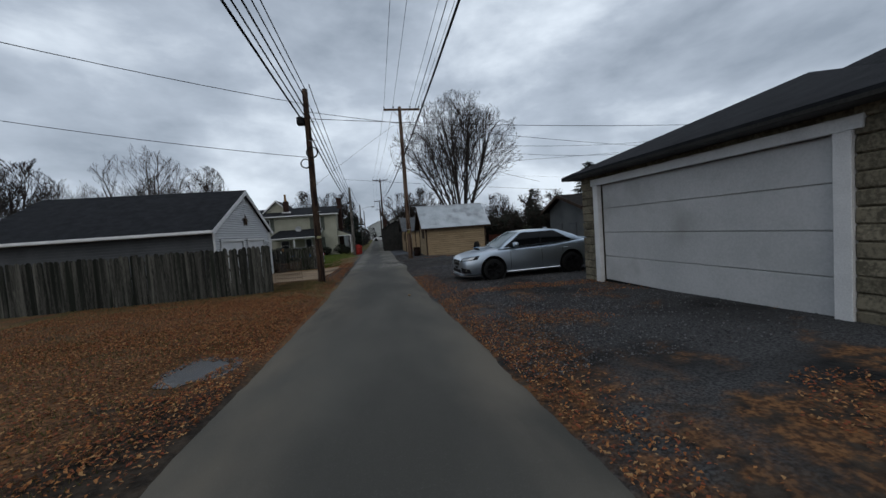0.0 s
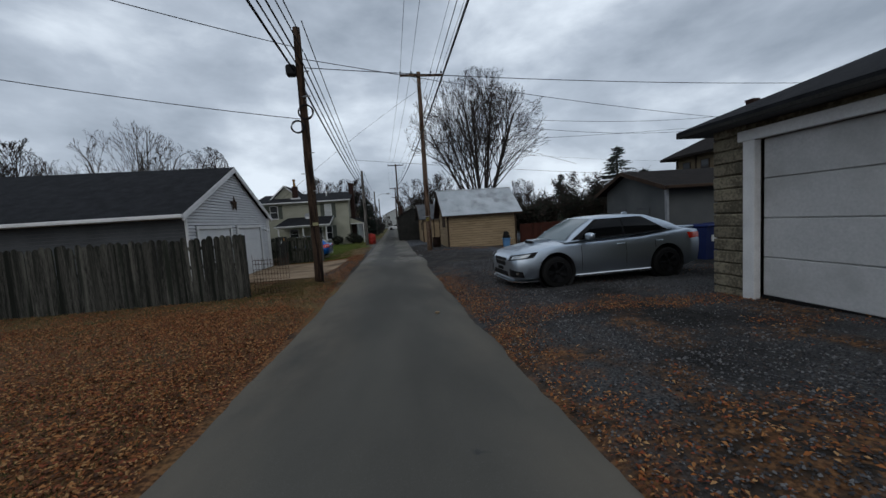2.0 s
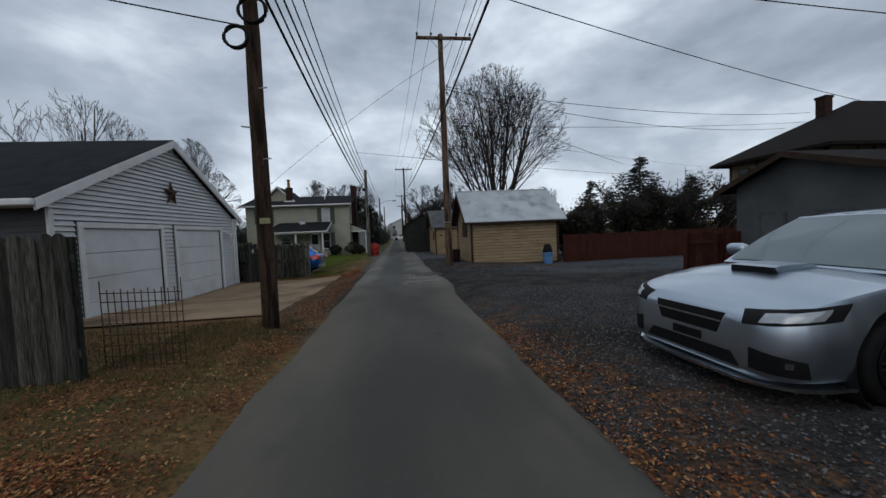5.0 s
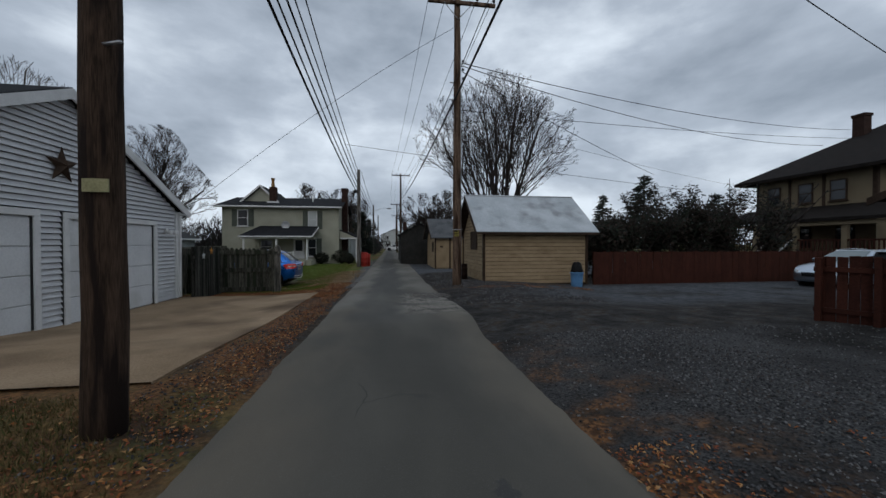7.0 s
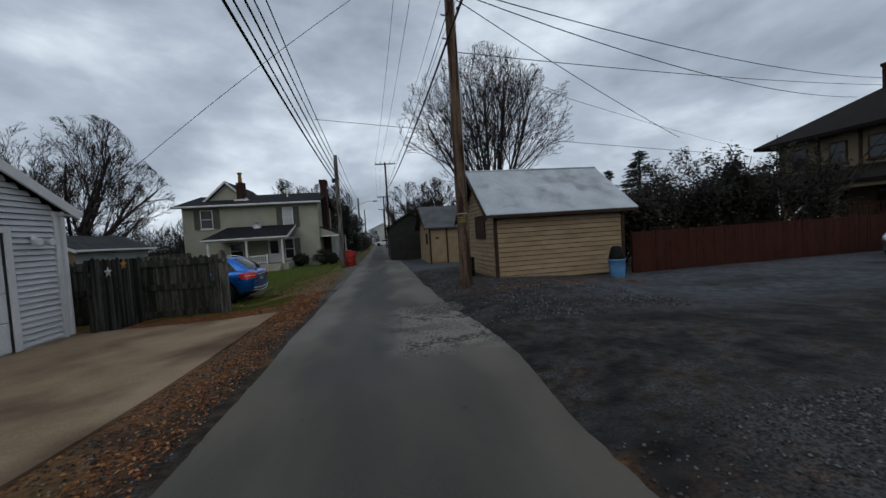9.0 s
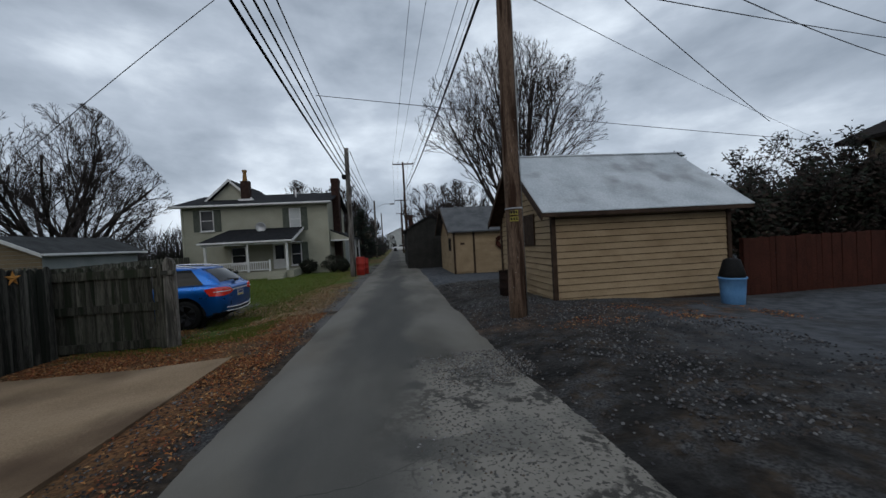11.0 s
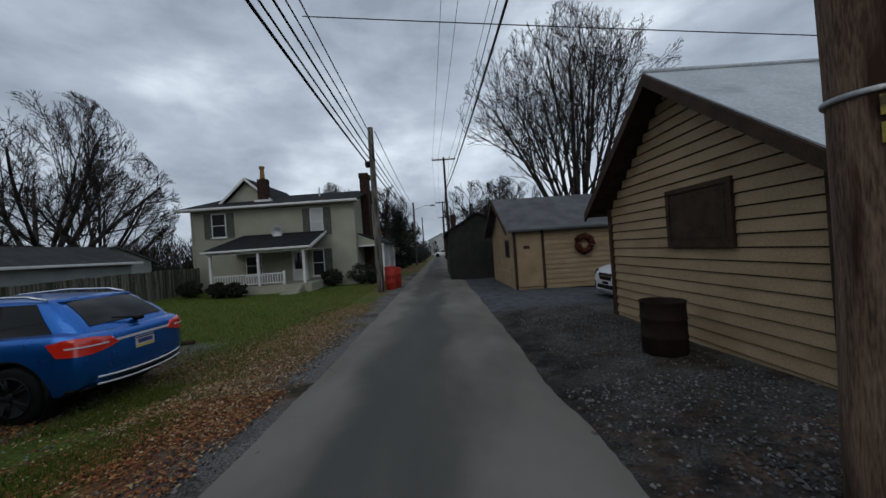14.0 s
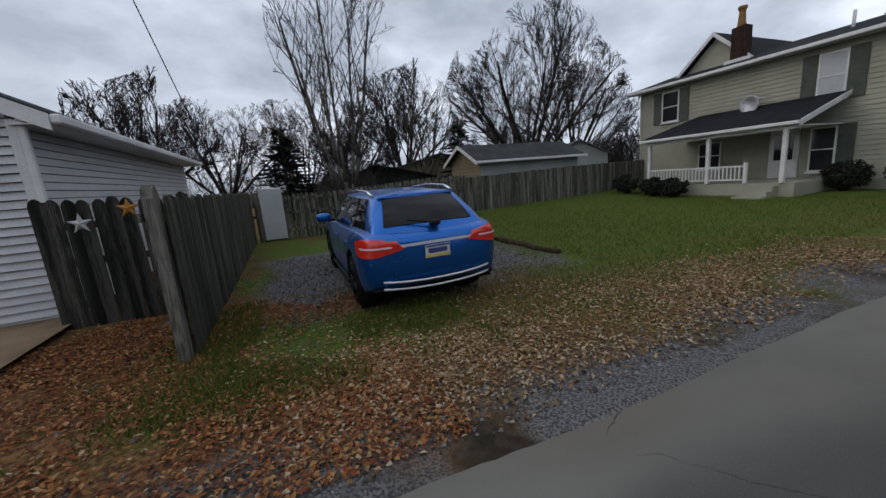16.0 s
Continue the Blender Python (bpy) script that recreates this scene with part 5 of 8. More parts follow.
lp2 = pole("utility_pole", -3.08, 36.4, -0.2, 6.75, 0.15, 0.11, M_POLE_S, "grey wooden utility pole beside the lawn")
boxpart("splice_case", (-0.3, -0.08, -0.1, 0.1, 5.1, 5.35), M_WIRE, lp2, bev=0.04)
pole("utility_pole", 0.45, 57.0, -0.3, 10.5, 0.15, 0.1, M_POLE, "dark wooden utility pole with crossarm beyond the barn", [(-1.15, 1.15, 10.25)])
pole("utility_pole", 0.4, 80.0, -0.3, 9.2, 0.14, 0.1, M_POLE, "far wooden utility pole with crossarm", [(-1.1, 1.1, 9.0)])
pole("utility_pole", 0.6, 104.0, -0.3, 8.9, 0.14, 0.1, M_POLE, "far wooden utility pole with crossarm", [(-1.1, 1.1, 8.7)])
lp3 = pole("utility_pole", -3.3, 64.0, -0.3, 7.2, 0.14, 0.1, M_POLE_S, "far grey wooden utility pole with a lamp arm")
tubes("lamp_arm", [((0.05, 0, 6.3), (1.3, 0, 6.75), 0.03, 0.03), ((1.3, 0, 6.75), (2.1, 0, 6.75), 0.03, 0.03)], M_STEEL, lp3, 6)
boxpart("lamp_head", (1.95, 2.55, -0.14, 0.14, 6.62, 6.82), M_STEEL, lp3, "grey street lamp head", bev=0.05)
pole("utility_pole", -3.4, 88.0, -0.3, 7.6, 0.14, 0.1, M_POLE_S, "far grey wooden utility pole")


def line(name, label, wires):
    """A thing of one or more hanging cables: (start, end, sag, radius)."""
    g = thing(name, label, "overhead line")
    for a, b, sag, r in wires:
        a, b = Vector(a), Vector(b)
        v, f = [], []
        n = 16
        pts = [a.lerp(b, k / n) - Vector((0, 0, 4 * sag * (k / n) * (1 - k / n))) for k in range(n + 1)]
        chain(v, f, pts, [r] * (n + 1), 5)
        mesh_part("cable", v, f, M_WIRE, g, "", True)


for (xa, ya, za), (xb, yb, zb_) in (((-3.3, -16.0, 7.6), (-2.95, 13.05, 6.35)), ((-2.95, 13.05, 6.35), (-3.1, 36.4, 5.2)), ((-3.1, 36.4, 5.2), (-3.3, 64, 5.6))):
    line("telephone_line", "bundle of black telephone cables between the poles", [
        ((xa - 0.12, ya, za), (xb - 0.12, yb, zb_), 0.25, 0.03), ((xa, ya, za + 0.15), (xb, yb, zb_ + 0.12), 0.3, 0.02),
        ((xa + 0.12, ya, za + 0.25), (xb + 0.12, yb, zb_ + 0.2), 0.2, 0.022), ((xa + 0.2, ya, za + 0.5), (xb + 0.17, yb, zb_ + 0.55), 0.25, 0.016),
        ((xa + 0.2, ya, za + 1.4), (xb + 0.12, yb, zb_ + 1.05), 0.3, 0.016)])
for (xa, ya, za), (xb, yb, zb_) in (((1.5, -20, 10.3), (1.55, 22.8, 10.05)), ((1.55, 22.8, 10.05), (0.45, 56.95, 10.4)), ((0.45, 56.95, 10.4), (0.4, 80, 9.15)), ((0.4, 80, 9.15), (0.6, 104, 8.85))):
    line("power_line", "thin power lines between the crossarms", [((xa + o, ya, za), (xb + o, yb, zb_), 0.45, 0.009) for o in (-1.12, -0.55, 0.55, 1.12)])
line("telephone_line", "thick black cable along the poles over the alley", [((1.75, -20, 8.4), (1.36, 22.7, 6.6), 0.5, 0.032), ((1.75, -20, 9.0), (1.36, 22.7, 7.2), 0.4, 0.012)])
line("telephone_line", "thick black cable along the poles over the alley", [((1.36, 22.7, 6.6), (0.4, 56.95, 7.2), 0.45, 0.032), ((1.36, 22.7, 7.2), (0.4, 56.95, 7.6), 0.4, 0.012)])
line("telephone_line", "thick black cable along the poles over the alley", [((0.4, 56.95, 7.2), (0.35, 80, 6.6), 0.3, 0.03)])
line("service_drop", "service cables hanging from the pole to the house", [((1.62, 22.8, 7.9), (30.5, 31.0, 9.4), 0.55, 0.014), ((1.62, 22.8, 7.8), (28.6, 31.2, 8.3), 0.7, 0.014)])
line("service_drop", "service cable hanging from the pole to the garden", [((1.62, 22.8, 7.6), (14.0, 29.0, 5.5), 0.12, 0.012)])
line("service_drop", "level service cables crossing the sky", [((1.5, 22.8, 6.25), (28.6, 29.2, 8.2), 0.2, 0.011), ((1.5, 22.8, 6.0), (30, 38, 6.5), 0.2, 0.007)])
line("service_drop", "long service cables hanging from the brown pole", [((-2.85, 13.05, 6.45), (24, 15.0, 6.5), 0.3, 0.012), ((-2.85, 13.05, 6.7), (20, 20.3, 6.3), 0.2, 0.011)])
line("service_drop", "thin service cable hanging from the brown pole", [((-3.0, 13.05, 5.0), (-17, 11.0, 7.2), 0.2, 0.011)])
line("service_drop", "thin service cable crossing over the yards", [((-2.9, 13.05, 7.0), (-18, 3.0, 8.2), 0.4, 0.011)])
line("service_drop", "thin service cable crossing over the yards", [((1.4, 22.9, 9.2), (-9.1, 23.72, 1.55), -0.35, 0.007)])
line("service_drop", "thin cable crossing above the alley", [((-3.0, 28.7, 6.45), (16, 28.7, 4.6), 0.05, 0.011)])


# ---- fences ----
M_FENCE_D = mat("dark_fence", (0.014, 0.014, 0.012), (0.082, 0.079, 0.067), 1.4, 0.95, 0.6, 20, stretch=(7, 7, 0.3), random_tint=0.35, spots=(0.014, 0.016, 0.012), spot_scale=0.8)
M_FENCE_K = mat("mossy_fence", (0.024, 0.024, 0.018), (0.105, 0.10, 0.08), 1.6, 0.95, 0.6, 20, stretch=(7, 7, 0.35), random_tint=0.3, spots=(0.022, 0.026, 0.016), spot_scale=1.0)


def picket(h, w=0.138, t=0.02, top="gothic", seed=0):
    rng = random.Random(seed)
    half = w / 2
    if top == "gothic":
        out = [(-half, 0), (half, 0), (half, h - 0.08), (half * 0.72, h - 0.03), (half * 0.2, h), (-half * 0.2, h), (-half * 0.72, h - 0.03), (-half, h - 0.08)]
    else:
        out = [(-half, 0), (half, 0), (half, h - 0.02 * rng.random()), (-half, h - 0.02 * rng.random())]
    bm = bmesh.new()
    prism(bm, out, -t / 2, t / 2)
    for v in bm.verts:
        v.co.x += 0.004 * math.sin(v.co.z * 3 + seed)
    me = bpy.data.meshes.new("picket")
    bm.to_mesh(me)
    bm.free()
    return me


def fence(name, label, x0, y0, x1, y1, h, material, top="gothic", seed=1, rails=(0.3, 0.85, 1.3), side=1, gap=0.006, w=0.138, lift=0.0, post_every=2.4, jitter=0.03, rail_h=0.0425):
    """A board fence from one point to another, boards on one side of rails and posts."""
    g = thing(name, label, "fence")
    L = math.hypot(x1 - x0, y1 - y0)
    a = math.degrees(math.atan2(y1 - y0, x1 - x0))
    rng = random.Random(seed)
    kinds = []
    for k in range(5):
        me = picket(h * (1 + (rng.random() - 0.5) * 0.03), w, 0.02, top, seed + k)
        me.materials.append(material)
        kinds.append(me)
    n = int(L / (w + gap))
    for i in range(n):
        d = (i + 0.5) * L / n
        x, y = x0 + (x1 - x0) * d / L, y0 + (y1 - y0) * d / L
        ob = new("board", rng.choice(kinds))
        ob.parent = g
        ob.matrix_basis = pose(x, y, ground_z(x, y) - 0.01 + lift + rng.uniform(-jitter, jitter) * 0.6, 0, rng.uniform(-1, 1), a) @ pose(0, -side * 0.03, 0)
    for z in rails:
        bm = bmesh.new()
        m = max(1, int(L / 2.4))
        for k in range(m):
            u, w_ = k * L / m, (k + 1) * L / m
            xm, ym = x0 + (x1 - x0) * (u + w_) / 2 / L, y0 + (y1 - y0) * (u + w_) / 2 / L
            zz = ground_z(xm, ym) + z
            box(bm, u, w_, side * 0.0 - 0.018, side * 0.0 + 0.018, zz - rail_h, zz + rail_h)
        r = part("rail", bm, material, g)
        r.matrix_basis = pose(x0, y0, 0, 0, 0, a)
    m = max(1, int(L / post_every))
    for k in range(m + 1):
        d = min(max(k * L / m, 0.08), L - 0.08)
        x, y = x0 + (x1 - x0) * d / L, y0 + (y1 - y0) * d / L
        p = boxpart("post", (-0.045, 0.045, -0.045, 0.045, -0.3, h - 0.02), material, g, bev=0.008)
        p.matrix_basis = pose(x, y, ground_z(x, y), 0, 0, a) @ pose(0, side * 0.065, 0)
    return g


fence("board_fence", "weathered grey board fence with worn pointed tops", -15.5, 11.0, -4.15, 11.05, 1.55, M_FENCE_D, seed=2, side=1, gap=0.001)
fence("board_fence", "short weathered board fence closing the garage corner", -6.72, 22.0, -6.72, 23.62, 1.62, M_FENCE_D, seed=8, side=1)
fb = fence("board_fence", "weathered green-grey board fence beside the parking bay", -13.6, 23.75, -4.9, 23.75, 1.58, M_FENCE_K, seed=12, side=-1, top="gothic", gap=0.001, rails=(0.12, 0.8, 1.42), rail_h=0.075)
p = part("end_post", prism(bmesh.new(), [(-0.1, -0.3), (0.1, -0.3), (0.095, 1.56), (0.05, 1.65), (-0.02, 1.68), (-0.085, 1.6)], -0.045, 0.045), M_FENCE, fb, "thick weathered end post")
p.matrix_basis = pose(-4.84, 23.7, ground_z(-4.84, 23.7))
boxpart("latch", (-4.93, -4.7, 23.6, 23.63, 1.18, 1.26), M_FENCE, fb)
fence("board_fence", "long weathered picket fence behind the lawn", -13.65, 23.85, -13.65, 31.3, 1.45, M_FENCE_G, seed=20, side=-1, gap=0.02, w=0.12)
fence("board_fence", "long weathered board fence behind the lawn", -13.65, 31.3, -13.8, 41.3, 1.35, M_FENCE_G, seed=25, side=1, top="flat", rails=(0.25, 0.95, 1.28))
pn = boxpart("leaning_panel", (-13.52, -13.47, 24.05, 24.7, -0.15, 1.45), M_PALEWALL, None, "", bev=0.01)
tagged(pn, "pale flat panel leaning on the corner of the fence", "panel")
fence("red_fence", "dark red-brown board fence behind the gravel lot", 7.4, 24.1, 19.5, 24.1, 1.38, M_RED, seed=31, side=1, top="flat", gap=0.003)
fence("red_fence", "dark red-brown board fence beside the grey garage", 7.35, 15.02, 8.5, 15.02, 1.2, M_RED, seed=35, side=1, top="flat", gap=0.003, rails=(0.2, 0.95))
fence("red_fence", "dark red-brown board fence beside the grey garage", 7.33, 15.08, 7.0, 15.9, 1.2, M_RED, seed=36, side=1, top="flat", gap=0.003, rails=(0.2, 0.95))


def deco_star(x, y, z, material, label):
    ob = star(None, (0, 0, 0), 0.13, material, "fence_star")
    ob.matrix_basis = pose(x, y, z, 0, 0, 0)
    return tagged(ob, label, "star")


deco_star(-6.665, 22.45, 1.16, M_PALEWALL, "small pale metal star on the fence boards")
deco_star(-6.665, 22.95, 1.3, mat("orange_star", (0.30, 0.13, 0.03), (0.42, 0.2, 0.05), 6), "small orange metal star on the fence boards")


def wire_fence():
    g = thing("wire_fence", "rusty bent wire garden fence in the grass", "fence")
    x0, x1, y = -4.15, -3.3, 11.35
    zb, zt = 0.18, 1.12
    rust = mat("rusty_wire", (0.05, 0.03, 0.02), (0.10, 0.06, 0.04), 6)
    for k in range(13):
        x = x0 + (x1 - x0) * k / 12
        tubes("upright", [((x, y + 0.01 * (k % 3), zb), (x, y, zt + (0.12 if k in (0, 12) else 0.02 * (k % 2))), 0.006, 0.006)], rust, g, 5)
    for z in (0.26, 0.38, 0.5, 0.62, 0.75, 0.87, 1.0, 1.1):
        tubes("cross_wire", [((x0, y, z), (x1, y + 0.02, z - 0.03), 0.006, 0.006)], rust, g, 5)


wire_fence()


# ---- bins, drums, bushes ----
M_BLUEBIN = mat("blue_plastic", (0.09, 0.22, 0.42), (0.14, 0.30, 0.52), 3, 0.5, 0.05, 40)
M_NAVY = mat("navy_plastic", (0.01, 0.018, 0.07), (0.018, 0.03, 0.11), 3, 0.5, 0.05, 40)
M_REDDRUM = mat("red_plastic", (0.28, 0.025, 0.018), (0.40, 0.04, 0.028), 3, 0.5, 0.08, 40)
M_RUST = mat("rusty_barrel", (0.009, 0.006, 0.005), (0.024, 0.013, 0.01), 4, 0.85, 0.3, 40)
b = thing("plastic_tub", "light blue plastic drum with a dark bag on top", "bin", 6.2, 23.2, -0.13)
lathe("body", [(0.24, 0), (0.27, 0.02), (0.29, 0.3), (0.31, 0.56), (0.335, 0.57), (0.335, 0.61), (0.3, 0.61), (0.28, 0.5)], M_BLUEBIN, b)
lathe("bag", [(0.3, 0.58), (0.31, 0.66), (0.26, 0.8), (0.2, 0.98), (0.12, 1.02), (0.02, 1.03)], M_BLACK, b, "dark crumpled bag", sides=11)
b.matrix_basis = b.matrix_basis @ Matrix.Diagonal((0.76, 0.76, 0.95, 1))
b = thing("barrel", "rusty dark brown burn barrel beside the shed", "barrel", 2.2, 25.75, ground_z(2.2, 25.75) - 0.01)
lathe("body", [(0.27, 0), (0.29, 0.02), (0.29, 0.24), (0.305, 0.26), (0.29, 0.28), (0.29, 0.5), (0.305, 0.52), (0.29, 0.54), (0.29, 0.74), (0.305, 0.76), (0.28, 0.76), (0.27, 0.4)], M_RUST, b)
b.matrix_basis = b.matrix_basis @ Matrix.Diagonal((0.88, 0.88, 0.86, 1))
for x, y, h in ((-2.75, 37.0, 0.95), (-2.6, 37.75, 0.85)):
    b = thing("red_drum", "red plastic drum standing beside the pole", "drum", x, y, -0.1, group="red drums")
    lathe("body", [(0.28, 0), (0.3, 0.03), (0.3, 0.3), (0.32, 0.32), (0.3, 0.34), (0.3, 0.6), (0.32, 0.62), (0.3, 0.64), (0.3, h), (0.27, h + 0.02)], M_REDDRUM, b)
    lathe("lid", [(0.31, h), (0.32, h + 0.03), (0.25, h + 0.06), (0.02, h + 0.07)], M_REDDRUM, b)
    b.matrix_basis = b.matrix_basis @ Matrix.Diagonal((0.78, 0.78, 1, 1))
b = thing("wheeled_bin", "dark blue wheeled recycling bin by the grey garage", "bin", 8.3, 11.2, 0.1, 10)
bm = bmesh.new()
lo = [bm.verts.new(p) for p in ((-0.24, -0.28, 0.05), (0.24, -0.28, 0.05), (0.24, 0.24, 0.05), (-0.24, 0.24, 0.05))]
hi = [bm.verts.new(p) for p in ((-0.31, -0.36, 1.0), (0.31, -0.36, 1.0), (0.31, 0.38, 1.0), (-0.31, 0.38, 1.0))]
bm.faces.new(lo[::-1])
bm.faces.new(hi)
for i in range(4):
    bm.faces.new([lo[i], lo[(i + 1) % 4], hi[(i + 1) % 4], hi[i]])
part("body", bm, M_NAVY, b)
boxpart("lid", (-0.33, 0.33, -0.39, 0.42, 1.0, 1.08), M_NAVY, b, bev=0.03)
boxpart("emblem", (-0.1, 0.1, -0.352, -0.335, 0.6, 0.78), M_TRIM, b, "pale printed emblem")
for s in (-1, 1):
    lathe("wheel", [(0.02, -0.03), (0.11, -0.025), (0.11, 0.025), (0.02, 0.03)], M_BLACK, b, at=(s * 0.27, 0.28, 0.11), axis="x", sides=14)
tagged(copy_thing(b, pose(9.15, 11.35, 0.1, 0, 0, 4)), "dark blue wheeled recycling bin by the grey garage")
v, f = [], []
log = [(-10.0 + 3.9 * k / 12, 29.3 + 0.03 * math.sin(k * 1.7), surface_level + 0.035 + 0.01 * math.sin(k * 2.3)) for k, surface_level in ((k, ground_z(-10.0 + 3.9 * k / 12, 29.3)) for k in range(13))]
chain(v, f, log, [0.06 + 0.008 * math.sin(k * 2.1) for k in range(13)], 9)
tb = mesh_part("edging_timber", v, f, M_POLE, None, "", True)
tagged(tb, "dark timber edging the gravel bay beside the lawn", "timber")


def leaf_cloud(rng, n, rx, ry, rz, size, flat=0.0, hollow=0.55):
    """Small leaf faces through an uneven rounded volume with its base at z 0."""
    v, f = [], []
    for _ in range(n):
        while True:
            p = Vector((rng.uniform(-1, 1), rng.uniform(-1, 1), rng.uniform(-1, 1)))
            if hollow < p.length < 0.82 + 0.3 * noise.noise(p * 2.3 + Vector((rx * 7, ry * 3, rz))):
                break
        c = Vector((p.x * rx, p.y * ry, (p.z + 1) * rz))
        a = Vector((rng.uniform(-1, 1), rng.uniform(-1, 1), rng.uniform(-1, 1))).normalized()
        b = a.orthogonal().normalized()
        s = size * rng.uniform(0.6, 1.4)
        k = len(v)
        v += [tuple(c - a * s), tuple(c + b * s * 0.5), tuple(c + a * s), tuple(c - b * s * 0.5)]
        f.append((k, k + 1, k + 2, k + 3))
    return v, f


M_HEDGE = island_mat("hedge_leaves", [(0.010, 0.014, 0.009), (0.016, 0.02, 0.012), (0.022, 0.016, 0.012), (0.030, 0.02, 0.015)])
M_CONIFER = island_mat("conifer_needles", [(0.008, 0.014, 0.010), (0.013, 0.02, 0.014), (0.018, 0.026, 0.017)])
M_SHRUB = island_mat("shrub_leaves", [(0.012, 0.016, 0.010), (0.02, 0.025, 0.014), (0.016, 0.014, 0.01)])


def shrub(name, label, x, y, rx, ry, rz, n, size, material, seed, group=""):
    rng = random.Random(seed)
    z = ground_z(x, y)
    g = thing(name, label, "shrub", x, y, z - 0.02, group=group)
    v, f = leaf_cloud(rng, n, rx, ry, rz, size)
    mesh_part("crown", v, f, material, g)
    segs = []
    for _ in range(9):
        t = rng.uniform(0, 6.28)
        segs.append(((0.03 * math.cos(t), 0.03 * math.sin(t), 0), (rx * 0.6 * math.cos(t), ry * 0.6 * math.sin(t), rz * rng.uniform(0.9, 1.5)), 0.03 * rz + 0.01, 0.008))
    tubes("stem", segs, M_BARK, g, 5)
    return g


for x, y, r, h in ((-12.3, 38.3, 0.5, 0.38), (-11.0, 38.3, 0.45, 0.36), (-10.2, 38.3, 0.5, 0.36), (-8.3, 38.2, 0.1, 0.1), (-6.45, 40.9, 0.55, 0.45), (-4.9, 41.3, 0.75, 0.55), (-4.2, 40.6, 0.4, 0.4)):
    if r > 0.2:
        shrub("shrub", "dark clipped evergreen shrub in front of the house", x, y, r * 1.25, r * 1.1, h * 1.15, 1600, 0.05, M_SHRUB, int(x * 10), "house shrubs")

# ---- trees ----
def grow(rng, segs, p, d, length, r, level, levels, wob, kids, up, ratio, env):
    """A limb in short bends with its side limbs, kept inside the crown's outline."""
    n = (6, 5, 4, 3, 2)[min(level - 1, 4)]
    nodes = []
    for k in range(n):
        d = (d + Vector((rng.uniform(-1, 1), rng.uniform(-1, 1), rng.uniform(-0.7, 0.7))) * wob + Vector((0, 0, up))).normalized()
        q = p + d * (length / n)
        if level > 1 and not env(q):
            break
        segs.append((p, q, r * (1 - 0.6 * k / n), r * (1 - 0.6 * (k + 1) / n), level))
        p = q
        nodes.append((q, d, r * (1 - 0.6 * (k + 1) / n), (k + 1) / n))
    if level == levels or not nodes:
        return
    for i in range(kids[level - 1]):
        q, dd, rb, u = nodes[min(len(nodes) - 1, int((0.25 + 0.75 * (i + rng.random()) / kids[level - 1]) * len(nodes)))]
        side = dd.orthogonal().normalized()
        side.rotate(Matrix.Rotation(rng.uniform(0, 6.283), 3, dd))
        nd = (dd + side * rng.uniform(0.35, 0.8)).normalized()
        grow(rng, segs, q, nd, length * ratio * rng.uniform(0.7, 1.2) * (1.15 - 0.45 * u), rb * rng.uniform(0.36, 0.56), level + 1, levels, wob, kids, up, ratio, env)


def bare_tree(name, label, x, y, stems, lean, r, seed, crown, length, levels=4, kids=(7, 5, 4, 3), wob=0.12, up=0.05, ratio=0.55, trunk=1.0, twig=0.01, material=None):
    """A leafless tree; crown is (centre height, half width, half height) of its outline."""
    rng = random.Random(seed)
    g = thing(name, label, "tree", x, y, ground_z(x, y) - 0.1)
    cz, cr, ch = crown

    def env(q):
        w = 1.0 + 0.22 * noise.noise((q.x * 0.35 + seed, q.y * 0.35, q.z * 0.35))
        zz = (q.z - cz) / (ch if q.z > cz else ch * 1.25)
        return (q.x * q.x + q.y * q.y) / (cr * cr) + zz * zz < w * w

    segs = [(Vector((0, 0, 0)), Vector((0.03, 0, trunk)), r * 1.35, r, 0)]
    for s in range(stems):
        t = 2 * math.pi * (s + rng.random() * 0.7) / stems
        k = lean * (0.25 + 0.75 * ((s * 0.618) % 1.0))
        d = Vector((math.cos(t) * k, math.sin(t) * k, 1)).normalized()
        o = Vector((math.cos(t), math.sin(t), 0)) * r * 0.6
        grow(rng, segs, Vector((0, 0, trunk * 0.85)) + o, d, length * rng.uniform(0.8, 1.08), r * rng.uniform(0.5, 0.72), 1, levels, wob, kids, up, ratio, env)
    for lab, ok, sides in (("trunk", lambda k: k <= 1, 8), ("crown", lambda k: k > 1, 4)):
        v, f = [], []
        for p, q, ra, rb, k in segs:
            if ok(k):
                tube(v, f, p, q, max(ra, twig), max(rb, twig * 0.8), sides if k < 3 else 3)
        mesh_part(lab, v, f, material or M_BARK, g, "", True)
    return g


t_big = bare_tree("bare_tree", "tall many-stemmed bare tree behind the sheds", 13.6, 58.0, 16, 0.62, 0.36, 3, (12.4, 11.2, 11.2), 17.6, levels=5, kids=(11, 6, 4, 4), wob=0.05, up=0.035, ratio=0.48, trunk=1.0, twig=0.016)
t_round = bare_tree("bare_tree", "round-crowned bare tree behind the yard shed", -18.7, 38.0, 11, 1.35, 0.2, 5, (5.3, 4.7, 4.8), 6.7, levels=5, kids=(11, 6, 5, 4), wob=0.06, up=0.008, ratio=0.52, trunk=1.5, twig=0.009)
t_thin = bare_tree("bare_tree", "thin multi-stemmed bare tree behind the picket fence", -16.5, 27.2, 7, 0.55, 0.12, 8, (5.6, 3.1, 3.9), 7.8, levels=4, kids=(11, 5, 4), wob=0.06, up=0.04, ratio=0.42, trunk=0.5, twig=0.0085, material=M_BARKP)
